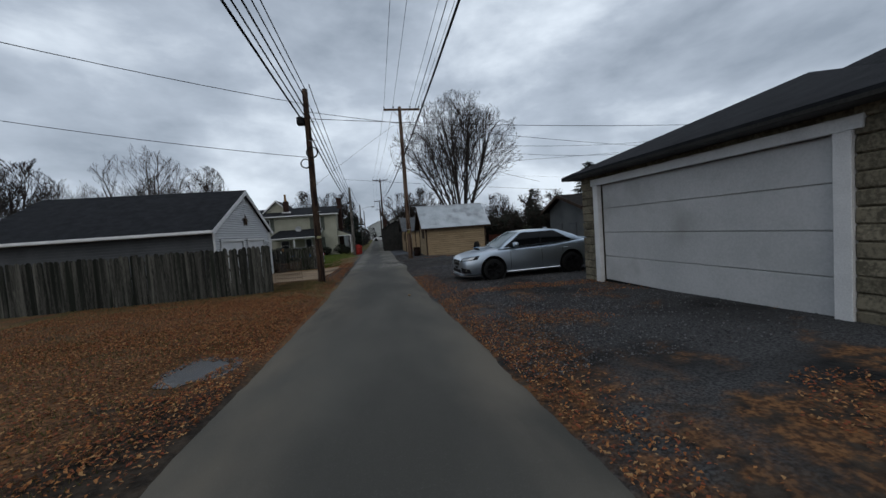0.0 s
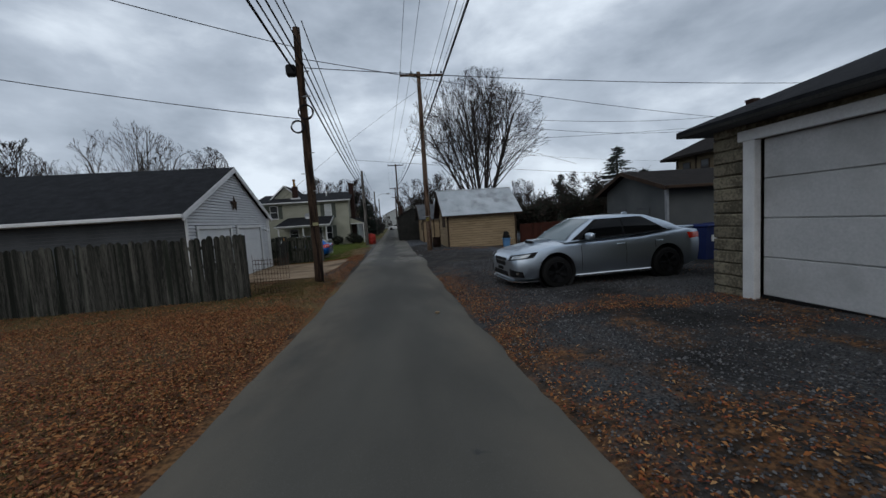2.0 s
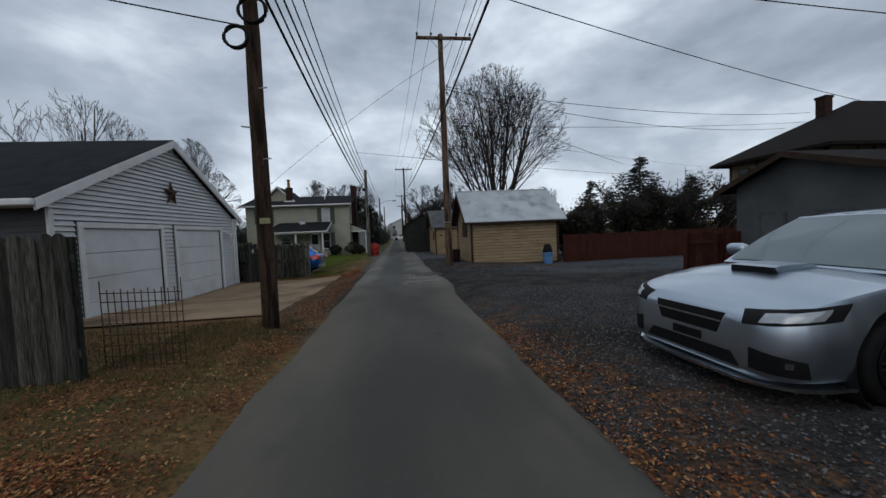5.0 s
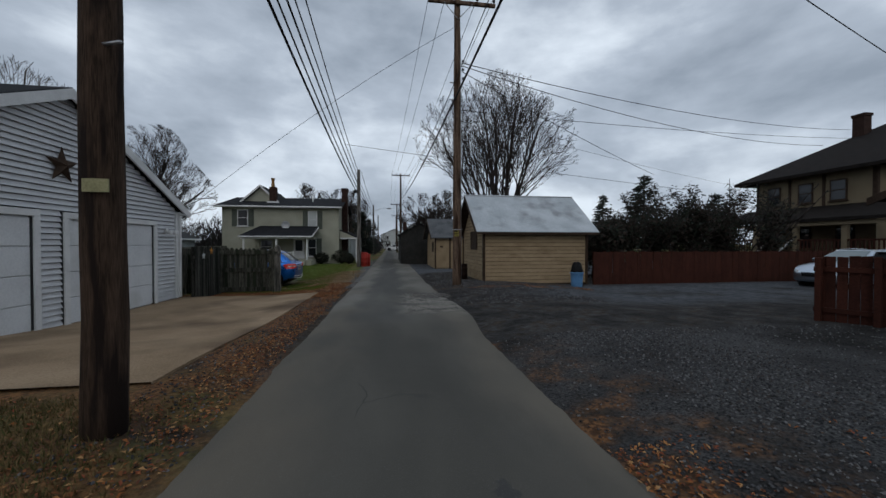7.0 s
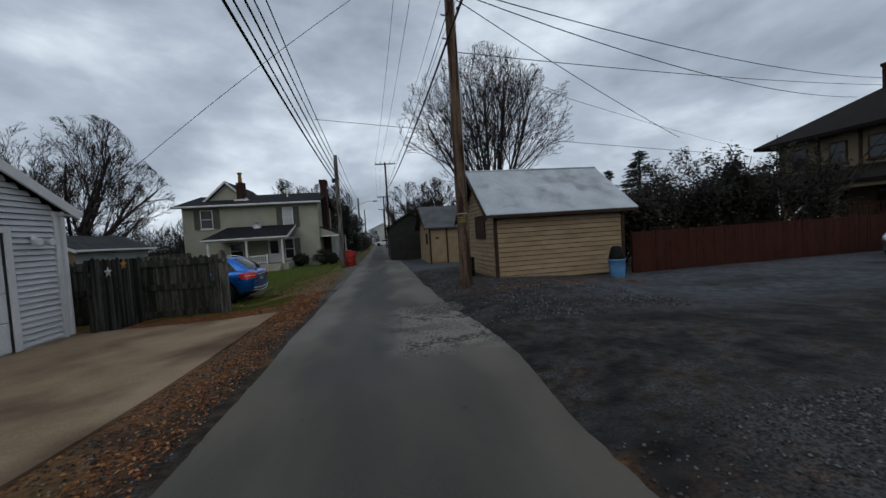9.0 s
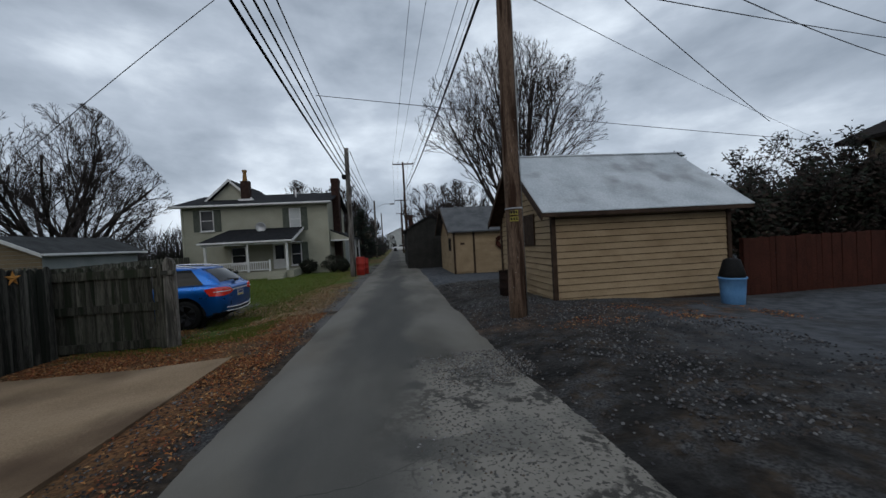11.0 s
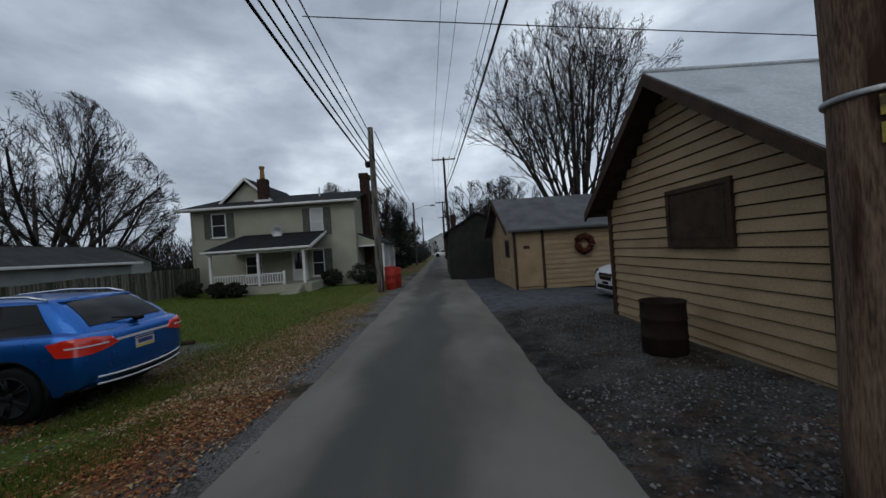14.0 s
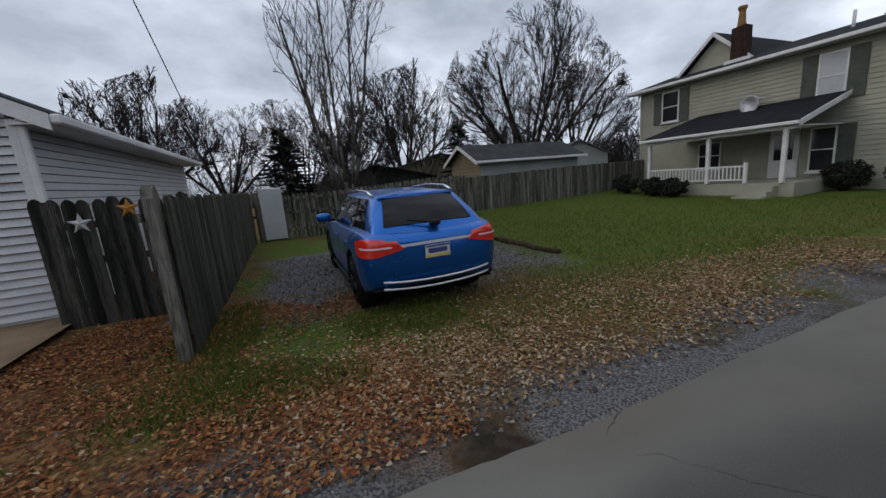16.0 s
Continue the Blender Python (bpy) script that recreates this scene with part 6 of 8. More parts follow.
t_far = bare_tree("bare_tree", "wide bare tree behind the house", -8.0, 66.0, 9, 1.2, 0.2, 11, (5.6, 4.4, 4.8), 6.6, levels=4, kids=(12, 7, 6), wob=0.09, up=0.02, ratio=0.5, trunk=1.6, twig=0.02)
for src, x, y, s, rz, lab in ((t_round, -22.6, 45.0, 0.92, 130, "round-crowned bare tree beyond the yard"), (t_far, -31.0, 17.0, 0.95, 40, "upright bare tree beyond the garage"),
                              (t_round, -28.0, 21.5, 0.78, 250, "dark bare tree beyond the fence"), (t_round, -26.4, 26.2, 0.72, 300, "dark bare tree beyond the fence"), (t_far, -24.5, 29.0, 0.55, 20, "dark bare tree beyond the fence"),
                              (t_far, -39.0, 4.5, 1.0, 200, "bare tree beyond the far yards"), (t_far, -31.0, 34.5, 1.05, 20, "bare tree beyond the garage roof"), (t_thin, -26.0, 34.5, 0.9, 95, "bare tree beyond the garage roof"),
                              (t_far, -34.0, 31.0, 0.85, 150, "bare tree beyond the garage roof"), (t_far, -33.0, 46.0, 0.8, 210, "bare tree beyond the yards"), (t_far, 17.0, 50.0, 0.7, 110, "bare tree behind the tall shrubs"),
                              (t_far, 3.6, 58.0, 0.85, 10, "bare tree beside the far alley"), (t_far, 7.5, 64.0, 1.0, 77, "bare tree beside the far alley"), (t_far, 9.0, 85.0, 0.9, 190, "bare tree beside the far alley"),
                              (t_far, -9.0, 95.0, 0.9, 60, "bare tree beside the far alley"), (t_far, -7.5, 78.0, 0.9, 300, "bare tree beside the far alley"), (t_far, -12.5, 63.0, 1.0, 100, "bare tree behind the house")):
    o = copy_thing(src, pose(x, y, ground_z(x, y) - 0.1, 0, 0, rz) @ Matrix.Diagonal((s, s, s, 1)))
    tagged(o, lab)


# tall shrubs behind the red fence: stems, a dark leafy body and thin leafy tips
def tall_shrub(x, y, w, h, seed):
    rng = random.Random(seed)
    g = thing("tall_shrub", "tall dark reddish shrub behind the red fence", "shrub", x, y, ground_z(x, y) - 0.05, group="tall shrubs")
    segs = []

    def env(q):
        k = 1.0 + 0.35 * noise.noise((q.x * 0.6 + seed, q.y * 0.6, q.z * 0.6))
        return (q.x / w) ** 2 + (q.y / 1.7) ** 2 + ((q.z - h * 0.45) / (h * 0.55)) ** 2 < k * k

    for s in range(12):
        t = rng.uniform(0, 6.283)
        d = Vector((math.cos(t) * 0.95 * w / 2.2, math.sin(t) * 0.5, 1)).normalized()
        grow(rng, segs, Vector((math.cos(t) * 0.2, math.sin(t) * 0.2, 0)), d, h * rng.uniform(0.7, 0.95), 0.045, 1, 3, 0.16, (9, 5), 0.02, 0.45, env)
    tubes("stem", [(p, q, max(ra, 0.012), max(rb, 0.009)) for p, q, ra, rb, k in segs], M_BARK, g, 4)
    v, f = [], []
    for p, q, ra, rb, k in segs:
        full = 1 - smooth(h * 0.55, h * 0.95, q.z)
        for _ in range(int((2 if k < 2 else 7) * (0.25 + 1.5 * full) + rng.random())):
            c = p.lerp(q, rng.random()) + Vector((rng.gauss(0, 1), rng.gauss(0, 1), rng.gauss(0, 1))) * (0.09 + 0.13 * full)
            if c.z < 0.05:
                continue
            a = Vector((rng.uniform(-1, 1), rng.uniform(-1, 1), rng.uniform(-1, 1))).normalized()
            b = a.orthogonal().normalized()
            sz = 0.075 * rng.uniform(0.6, 1.5)
            n = len(v)
            v += [tuple(c - a * sz), tuple(c + b * sz * 0.5), tuple(c + a * sz), tuple(c - b * sz * 0.5)]
            f.append((n, n + 1, n + 2, n + 3))
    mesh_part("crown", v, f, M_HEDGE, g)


for x, y, w, h, k in ((9.3, 27.3, 1.7, 3.4, 1), (11.4, 27.8, 1.9, 4.6, 2), (13.4, 27.4, 2.0, 5.4, 3), (15.4, 27.8, 2.0, 5.5, 4), (17.4, 27.4, 2.0, 6.1, 5), (19.4, 28.2, 1.9, 5.4, 7), (8.5, 30.5, 1.6, 3.0, 6)):
    tall_shrub(x, y, w, h, k)


def conifer(name, label, x, y, h, r, seed):
    rng = random.Random(seed)
    g = thing(name, label, "tree", x, y, ground_z(x, y) - 0.05)
    tubes("trunk", [((0, 0, 0), (0, 0, h), h * 0.022, 0.02)], M_BARK, g, 8)
    v, f, segs = [], [], []
    z = h * 0.12
    while z < h * 0.98:
        k = (1 - z / h) ** 0.8
        for i in range(7):
            t = rng.uniform(0, 6.28)
            L = r * k * rng.uniform(0.7, 1.15) + 0.1
            tip = Vector((math.cos(t) * L, math.sin(t) * L, z - 0.15 * L + 0.1))
            segs.append(((0, 0, z), tip, 0.03 * k + 0.008, 0.006))
            for j in range(int(8 + 26 * k)):
                u = rng.uniform(0.2, 1)
                c = Vector((0, 0, z)).lerp(tip, u) + Vector((rng.uniform(-1, 1), rng.uniform(-1, 1), rng.uniform(-1, 0.4))) * 0.16 * (1.3 - u) * r / 2
                a = Vector((math.cos(t) + rng.uniform(-0.7, 0.7), math.sin(t) + rng.uniform(-0.7, 0.7), rng.uniform(-0.5, 0.2))).normalized() * 0.16
                b = a.orthogonal().normalized() * 0.05
                n = len(v)
                v += [tuple(c - a), tuple(c + b), tuple(c + a), tuple(c - b)]
                f.append((n, n + 1, n + 2, n + 3))
        z += h * 0.035
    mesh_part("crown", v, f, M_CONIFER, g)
    tubes("branch", segs, M_BARK, g, 4)
    return g


c1 = conifer("conifer", "dark evergreen conifer standing far beyond the red fence", 19.0, 42.0, 6.6, 2.3, 5)
for x, y, s, lab in ((46.0, 72.0, 2.25, "tall dark evergreen conifer far beyond the yards"), (-24.5, 36.5, 0.75, "dark evergreen conifer beyond the yard shed"), (-21.0, 25.0, 0.7, "dark evergreen beyond the picket fence"), (25.0, 36.0, 0.9, "dark evergreen beside the stucco house"), (-4.5, 58.0, 0.9, "dark evergreen behind the house")):
    tagged(copy_thing(c1, pose(x, y, ground_z(x, y)) @ Matrix.Diagonal((s * 1.35, s * 1.35, s, 1))), lab)


# ---- far yards: low houses, fences and the end of the alley ----
def far_house(x, y, w, d, h, rise, wall, roof, label, rz=0):
    g = thing("house", label, "house", x, y, ground_z(x, y) - 0.2, rz)
    part("wall", box(bmesh.new(), -w / 2, w / 2, -d / 2, d / 2, 0, h), wall, g)
    part("gable", prism(bmesh.new(), [(-w / 2, h), (w / 2, h), (0, h + rise)], -d / 2 + 0.02, d / 2 - 0.02), wall, g)
    for s in (-1, 1):
        part("roof", slab(bmesh.new(), (s * (w / 2 + 0.3), -d / 2 - 0.3, h - 0.1), (s * (w / 2 + 0.3), d / 2 + 0.3, h - 0.1), (0, d / 2 + 0.3, h + rise + 0.06), (0, -d / 2 - 0.3, h + rise + 0.06), 0.1), roof, g)
    for i in range(2):
        for k in range(int(h // 2.4)):
            x0 = -w / 4 + i * w / 2 - 0.4
            wd = boxpart("window", (x0, x0 + 0.8, -d / 2 - 0.04, -d / 2, 0.9 + k * 2.6, 2.1 + k * 2.6), M_TRIM, g)
            boxpart("pane", (x0 + 0.08, x0 + 0.72, -d / 2 - 0.05, -d / 2 - 0.042, 0.98 + k * 2.6, 2.02 + k * 2.6), M_GLASS, wd)
    return g


far_house(-7.6, 54.0, 5.0, 7.0, 2.7, 1.3, M_PALEWALL, M_GREYROOF, "low pale house beside the far alley")
far_house(-7.2, 66.0, 5.0, 7.0, 2.5, 1.2, M_CREAM, M_SHINGLE, "low cream house beside the far alley")
far_house(4.6, 58.0, 5.0, 8.0, 2.6, 1.2, M_DARKWALL, M_SHINGLE, "dark low garage beside the far alley")
far_house(5.0, 76.0, 6.0, 8.0, 4.8, 1.6, M_PALEWALL, M_SHINGLE, "white house beside the far alley")
far_house(-8.5, 84.0, 6.0, 8.0, 5.0, 1.6, M_STUCCO, M_SHINGLE_B, "tan house beside the far alley")
far_house(0.5, 140.0, 9.0, 7.0, 5.0, 2.0, M_PALEWALL, M_SHINGLE, "pale house closing the far alley")
far_house(-30.0, 36.5, 9.0, 6.0, 2.3, 1.0, M_STUCCO, M_GREYROOF, "low house roof beyond the picket fence", 80)
far_house(-27.0, 31.0, 7.0, 5.0, 1.9, 0.8, M_DARKWALL, M_SHINGLE, "low dark outbuilding beyond the picket fence", 80)
far_house(-22.0, 44.0, 3.5, 6.0, 2.2, 0.9, M_PALEWALL, M_GREYROOF, "pale outbuilding beyond the yard shed", 60)


# ---- cars ----
from mathutils.bvhtree import BVHTree


def paint(name, c, rough=0.28, metal=0.3, coat=0.8):
    m = bpy.data.materials.new(name)
    m.use_nodes = True
    n, l = m.node_tree.nodes, m.node_tree.links
    b = n["Principled BSDF"]
    b.inputs["Base Color"].default_value = (*c, 1)
    b.inputs["Roughness"].default_value, b.inputs["Metallic"].default_value = rough, metal
    b.inputs["Coat Weight"].default_value, b.inputs["Coat Roughness"].default_value = coat, 0.06
    co, t, r = n.new("ShaderNodeTexCoord"), n.new("ShaderNodeTexNoise"), n.new("ShaderNodeMapRange")
    t.inputs["Scale"].default_value, t.inputs["Detail"].default_value = 5.0, 6.0
    r.inputs["To Min"].default_value, r.inputs["To Max"].default_value = rough * 0.8, rough * 1.5
    l.new(co.outputs["Object"], t.inputs["Vector"])
    l.new(t.outputs["Fac"], r.inputs["Value"])
    l.new(r.outputs["Result"], b.inputs["Roughness"])
    return m


M_SILVER = paint("silver_paint", (0.45, 0.515, 0.585), 0.3, 1.0)
M_BLUE = paint("blue_paint", (0.003, 0.115, 0.44), 0.26, 0.75, 0.5)
M_WHITEP = paint("white_paint", (0.62, 0.63, 0.64), 0.35, 0.0)
M_CHROME = paint("chrome", (0.62, 0.63, 0.64), 0.15, 1.0, 0.0)
# pale colour paints a bright shine onto trims where true chrome mirrors dark surroundings
M_PALESHINE = paint("painted_shine_trim", (0.72, 0.73, 0.74), 0.3, 0.3, 0.3)
M_CGLASS = glass_dark("car_glass", (0.004, 0.0045, 0.005), 0.03)
M_CGLASS.node_tree.nodes["Principled BSDF"].inputs["IOR"].default_value = 1.3
# windscreen: the sky's reflection is painted in as a pale blue-grey base colour
M_WSCREEN_SKY = glass_dark("windscreen_sky_reflection", (0.15, 0.19, 0.20), 0.05)
M_TRIMB = mat("black_trim", (0.005, 0.005, 0.0055), (0.011, 0.011, 0.0115), 8, 0.6, 0.05, 60)
M_REDL = paint("red_lens", (0.62, 0.022, 0.010), 0.2, 0.0)
M_CLEARL = paint("clear_lens", (0.35, 0.38, 0.40), 0.12, 0.4)
M_PLATE = mat("plate_white", (0.5, 0.5, 0.48), (0.6, 0.6, 0.58), 8, 0.5, 0.0)
M_PLATEY = mat("plate_yellow", (0.5, 0.4, 0.08), (0.6, 0.48, 0.12), 8, 0.5, 0.0)
M_PLATEB = mat("plate_blue", (0.04, 0.06, 0.18), (0.06, 0.08, 0.22), 8, 0.5, 0.0)


def sharpen(bm, deg):
    for e in bm.edges:
        if len(e.link_faces) == 2 and e.calc_face_angle(0) > radians(deg):
            e.smooth = False


def interp_rows(rows, n):
    """Resample station rows (x first) smoothly at n places."""
    a = np.array(rows)
    xs = np.linspace(a[0, 0], a[-1, 0], n)
    xs = np.unique(np.concatenate([xs, a[:, 0]]))
    return [[x] + [float(np.interp(x, a[:, 0], a[:, k])) for k in range(1, a.shape[1])] for x in xs]


def car_body(rows, crease):
    """Closed shell from stations (x, z bottom, z shoulder, half width, crown)."""
    bm = bmesh.new()
    rings = []
    for x, zb, zs, w, crown in interp_rows(rows, 46):
        h = zs - zb
        half = [(0, zb), (w * 0.82, zb), (w * 0.95, zb + 0.05 * h + 0.02), (w * 0.985, zb + 0.25 * h), (w * 1.0, zb + crease * h), (w * 0.985, zb + (crease + 0.12) * h),
                (w * 0.97, zs - 0.10 * h), (w * 0.93, zs - 0.03 * h), (w * 0.85, zs), (w * 0.5, zs + crown * 0.7), (0, zs + crown)]
        pts = half + [(-y, z) for y, z in half[-2:0:-1]]
        rings.append([bm.verts.new((x, y, z)) for y, z in pts])
    n = len(rings[0])
    for a, b in zip(rings, rings[1:]):
        for i in range(n):
            bm.faces.new([a[i], a[(i + 1) % n], b[(i + 1) % n], b[i]])
    bm.faces.new(rings[0])
    bm.faces.new(rings[-1][::-1])
    bmesh.ops.recalc_face_normals(bm, faces=bm.faces[:])
    sharpen(bm, 32)
    return bm


def carve(ob, cutters):
    """Cut round wheel openings out of a mesh object and keep the result as its plain mesh."""
    bm = bmesh.new()
    for x, z, r, w in cutters:
        bmesh.ops.create_cone(bm, cap_ends=True, segments=36, radius1=r, radius2=r, depth=w, matrix=pose(x, 0, z, 90, 0, 0))
    me = bpy.data.meshes.new("cutter")
    bm.to_mesh(me)
    bm.free()
    cut_ob = new("cutter", me)
    cut_ob.parent = ob.parent
    md = ob.modifiers.new("arches", "BOOLEAN")
    md.operation, md.object, md.solver = "DIFFERENCE", cut_ob, "EXACT"
    bpy.context.view_layer.update()
    dg = bpy.context.evaluated_depsgraph_get()
    done = bpy.data.meshes.new_from_object(ob.evaluated_get(dg))
    ob.modifiers.remove(md)
    ob.data = done
    bpy.data.objects.remove(cut_ob)


def patch(corners, bulge, nu=10, nv=6):
    """A bowed four-cornered patch: a function of u, v."""
    a, b, c, d = (Vector(p) for p in corners)
    bulge = Vector(bulge)

    def at(u, v):
        return a.lerp(b, u).lerp(d.lerp(c, u), v) + bulge * (math.sin(math.pi * u) * 0.5 + math.sin(math.pi * v) * 0.5)
    return at


def patch_mesh(bm, at, u0, u1, v0, v1, off=0.0, nu=10, nv=6, uv=None):
    grid = []
    for j in range(nv + 1):
        row = []
        for i in range(nu + 1):
            a, b = i / nu, j / nv
            u, v = u0 + (u1 - u0) * a, v0 + (v1 - v0) * b
            if uv:
                u, v = uv(a, b)
            p = at(u, v)
            if off:
                n = (at(u + 0.01, v) - p).cross(at(u, v + 0.01) - p).normalized()
                p = p + n * off
            row.append(bm.verts.new(p))
        grid.append(row)
    for j in range(nv):
        for i in range(nu):
            bm.faces.new([grid[j][i], grid[j][i + 1], grid[j + 1][i + 1], grid[j + 1][i]])
    return bm


def wheel(parent, x, y, z, r, rim_mat, s):
    """A tyre and spoked rim; s is the side's sign."""
    w = thing("wheel", "", "")
    for k in ("label", "category"):
        if k in w:
            del w[k]
    w.parent = parent
    w.matrix_basis = pose(x, y, z)
    prof = [(r * 0.66, -0.10), (r * 0.9, -0.11), (r * 0.98, -0.09), (r, -0.05), (r, 0.05), (r * 0.98, 0.09), (r * 0.9, 0.11), (r * 0.66, 0.10)]
    lathe("tyre", [(a, b) for a, b in prof], M_BLACK, w, axis="y", sides=32)
    o = s * 0.105
    lathe("rim", [(r * 0.7, o), (r * 0.68, o + s * 0.012), (r * 0.62, o + s * 0.01), (r * 0.6, o - s * 0.05)] if s > 0 else [(r * 0.6, o - s * 0.05), (r * 0.62, o + s * 0.01), (r * 0.68, o + s * 0.012), (r * 0.7, o)], rim_mat, w, axis="y", sides=32)
    lathe("hub", [(0.001, o + s * 0.02), (0.05, o + s * 0.018), (0.06, o), (0.06, o - s * 0.04)], rim_mat, w, axis="y", sides=14)
    for k in range(5):
        t = 2 * math.pi * k / 5
        c, sn = math.cos(t), math.sin(t)
        for d in (-0.12, 0.12):
            tubes("spoke", [((0.05 * c, o, 0.05 * sn), (r * 0.64 * math.cos(t + d), o, r * 0.64 * math.sin(t + d)), 0.022, 0.016)], rim_mat, w, 6)
    return w


def decal(name, tree, parent, centre, face, corners, material, off=0.006, nu=10, nv=5, label="", bow=0.0):
    """A thin piece laid on a body: four corners (across, z) seen along the level direction face (degrees), pressed onto the surface."""
    d = Vector((math.cos(radians(face)), math.sin(radians(face)), 0))
    side = Vector((-d.y, d.x, 0))
    bm = bmesh.new()
    grid = []
    for j in range(nv + 1):
        row = []
        for i in range(nu + 1):
            u, v = i / nu, j / nv
            a = [corners[0][k] * (1 - u) + corners[1][k] * u for k in (0, 1)]
            c = [corners[3][k] * (1 - u) + corners[2][k] * u for k in (0, 1)]
            h, z = a[0] * (1 - v) + c[0] * v, a[1] * (1 - v) + c[1] * v + bow * math.sin(math.pi * u) * (v - 0.5)
            start = Vector((centre[0], centre[1], z)) + side * h - d * 1.5
            hit, nrm, _, _ = tree.ray_cast(start, d, 4.0)
            if hit is None:
                hit, nrm, _, _ = tree.find_nearest(start + d * 1.5)
            if nrm.dot(d) > 0:
                nrm = -nrm
            row.append(bm.verts.new(hit + nrm * off))
        grid.append(row)
    low = [[bm.verts.new(p.co + d * (off + 0.004)) for p in row] for row in grid]
    for j in range(nv):
        for i in range(nu):
            bm.faces.new([grid[j][i], grid[j][i + 1], grid[j + 1][i + 1], grid[j + 1][i]])
    rim = [(0, i) for i in range(nu)] + [(j, nu) for j in range(nv)] + [(nv, i) for i in range(nu, 0, -1)] + [(j, 0) for j in range(nv, 0, -1)]
    for (a, c), (e, f_) in zip(rim, rim[1:] + rim[:1]):
        bm.faces.new([grid[a][c], low[a][c], low[e][f_], grid[e][f_]])
    for row in low:
        for q in row:
            if not q.link_faces:
                bm.verts.remove(q)
    bmesh.ops.recalc_face_normals(bm, faces=bm.faces[:])
    sharpen(bm, 50)
    return part(name, bm, material, parent, label, True)


def ellipsoid(name, at, r, material, parent):
    bm = bmesh.new()
    bmesh.ops.create_uvsphere(bm, u_segments=16, v_segments=10, radius=1.0, matrix=Matrix.Translation(at) @ Matrix.Diagonal((*r, 1)))
    for v in bm.verts:
        k = (Vector(v.co) - Vector(at))
        v.co = Vector(at) + Vector([math.copysign(abs(c / q) ** 0.7 * q, c) if q else 0 for c, q in zip(k, r)])
    return part(name, bm, material, parent, "", True)


def build_car(name, label, kind, body_paint, x, y, z, rz, rim):
    """kind: sedan or hatch. Rear at local x 0, nose at +x."""
    g = thing(name, label, "car", x, y, z, rz)
    if kind == "sedan":
        L, axles, wr, crease = 4.6, (1.0, 3.65), 0.335, 0.62
        rows = [(0.0, 0.42, 0.80, 0.60, 0.0), (0.05, 0.34, 0.96, 0.74, 0.01), (0.14, 0.27, 1.03, 0.82, 0.02), (0.4, 0.21, 1.06, 0.875, 0.03), (0.9, 0.19, 1.03, 0.895, 0.03), (1.6, 0.18, 0.97, 0.89, 0.02),
                (2.6, 0.18, 0.94, 0.89, 0.02), (3.3, 0.18, 0.93, 0.895, 0.05), (3.75, 0.19, 0.905, 0.893, 0.055), (4.1, 0.19, 0.85, 0.885, 0.055), (4.3, 0.19, 0.805, 0.865, 0.045), (4.42, 0.19, 0.77, 0.83, 0.03), (4.5, 0.2, 0.735, 0.785, 0.02), (4.56, 0.215, 0.695, 0.72, 0.012), (4.59, 0.235, 0.66, 0.64, 0.006), (4.6, 0.26, 0.625, 0.57, 0.0)]
        cowl, rf, rr, deck = (3.4, 0.965), (2.6, 1.425), (1.3, 1.42), (0.46, 1.08)
        top = 1.485
    else:
        L, axles, wr, crease = 4.42, (0.86, 3.55), 0.345, 0.60
        rows = [(0.0, 0.50, 0.90, 0.62, 0.0), (0.02, 0.44, 0.94, 0.70, 0.0), (0.06, 0.38, 0.975, 0.79, 0.005), (0.14, 0.32, 1.0, 0.85, 0.01), (0.35, 0.25, 1.03, 0.895, 0.02), (0.9, 0.22, 1.03, 0.905, 0.02), (2.0, 0.22, 0.99, 0.90, 0.02),
                (3.0, 0.22, 0.98, 0.90, 0.04), (3.5, 0.23, 0.95, 0.895, 0.06), (3.95, 0.24, 0.87, 0.87, 0.055), (4.2, 0.25, 0.79, 0.81, 0.04), (4.34, 0.28, 0.7, 0.73, 0.02), (4.42, 0.36, 0.6, 0.6, 0.0)]
        cowl, rf, rr, deck = (3.3, 1.01), (2.5, 1.44), (0.66, 1.41), (0.12, 0.99)
        top = 1.5
    body = part("body", car_body(rows, crease), body_paint, g, "", True)
    gap = 0.085 if kind == "sedan" else 0.075
    carve(body, [(a, wr + 0.01, wr + gap, 2.4) for a in axles])
    shell = bmesh.new()
    shell.from_mesh(body.data)
    tree = BVHTree.FromBMesh(shell)
    shell.free()
    for a in axles:
        for s in (-1, 1):
            lathe("wheel_well", [(0.01, -0.01), (wr + gap, -0.01), (wr + gap, 0.01), (0.01, 0.01)], M_TRIMB, body, at=(a, s * 0.60, wr + 0.01), axis="y", sides=28)
            lathe("well_liner", [(wr + gap - 0.012, s * 0.61), (wr + gap - 0.012, s * 0.875), (wr + gap - 0.002, s * 0.875), (wr + gap - 0.002, s * 0.61)], M_TRIMB, body, at=(a, 0, wr + 0.01), axis="y", sides=28)
            for lining in body.children[-2:]:
                for v in lining.data.vertices:
                    v.co.z = max(v.co.z, 0.215)
            wheel(g, a, s * 0.775, wr, wr, rim, s)
            if kind == "sedan":
                continue
            v, f = [], []
            arc = [math.radians(-8 + 196 * k / 24) for k in range(25)]
            chain(v, f, [(a + (wr + 0.078) * math.cos(t), s * 0.866, wr + (wr + 0.078) * math.sin(t)) for t in arc], [0.03 if kind == "hatch" else 0.016] * 25, 7)
            mesh_part("arch_lip", v, f, M_TRIMB, g, "", True)
    boxpart("underbody", (0.3, L - 0.3, -0.6, 0.6, 0.2, 0.5), M_TRIMB, g)
    # cabin
    wb, wt = 0.82, 0.585 if kind == "sedan" else 0.57
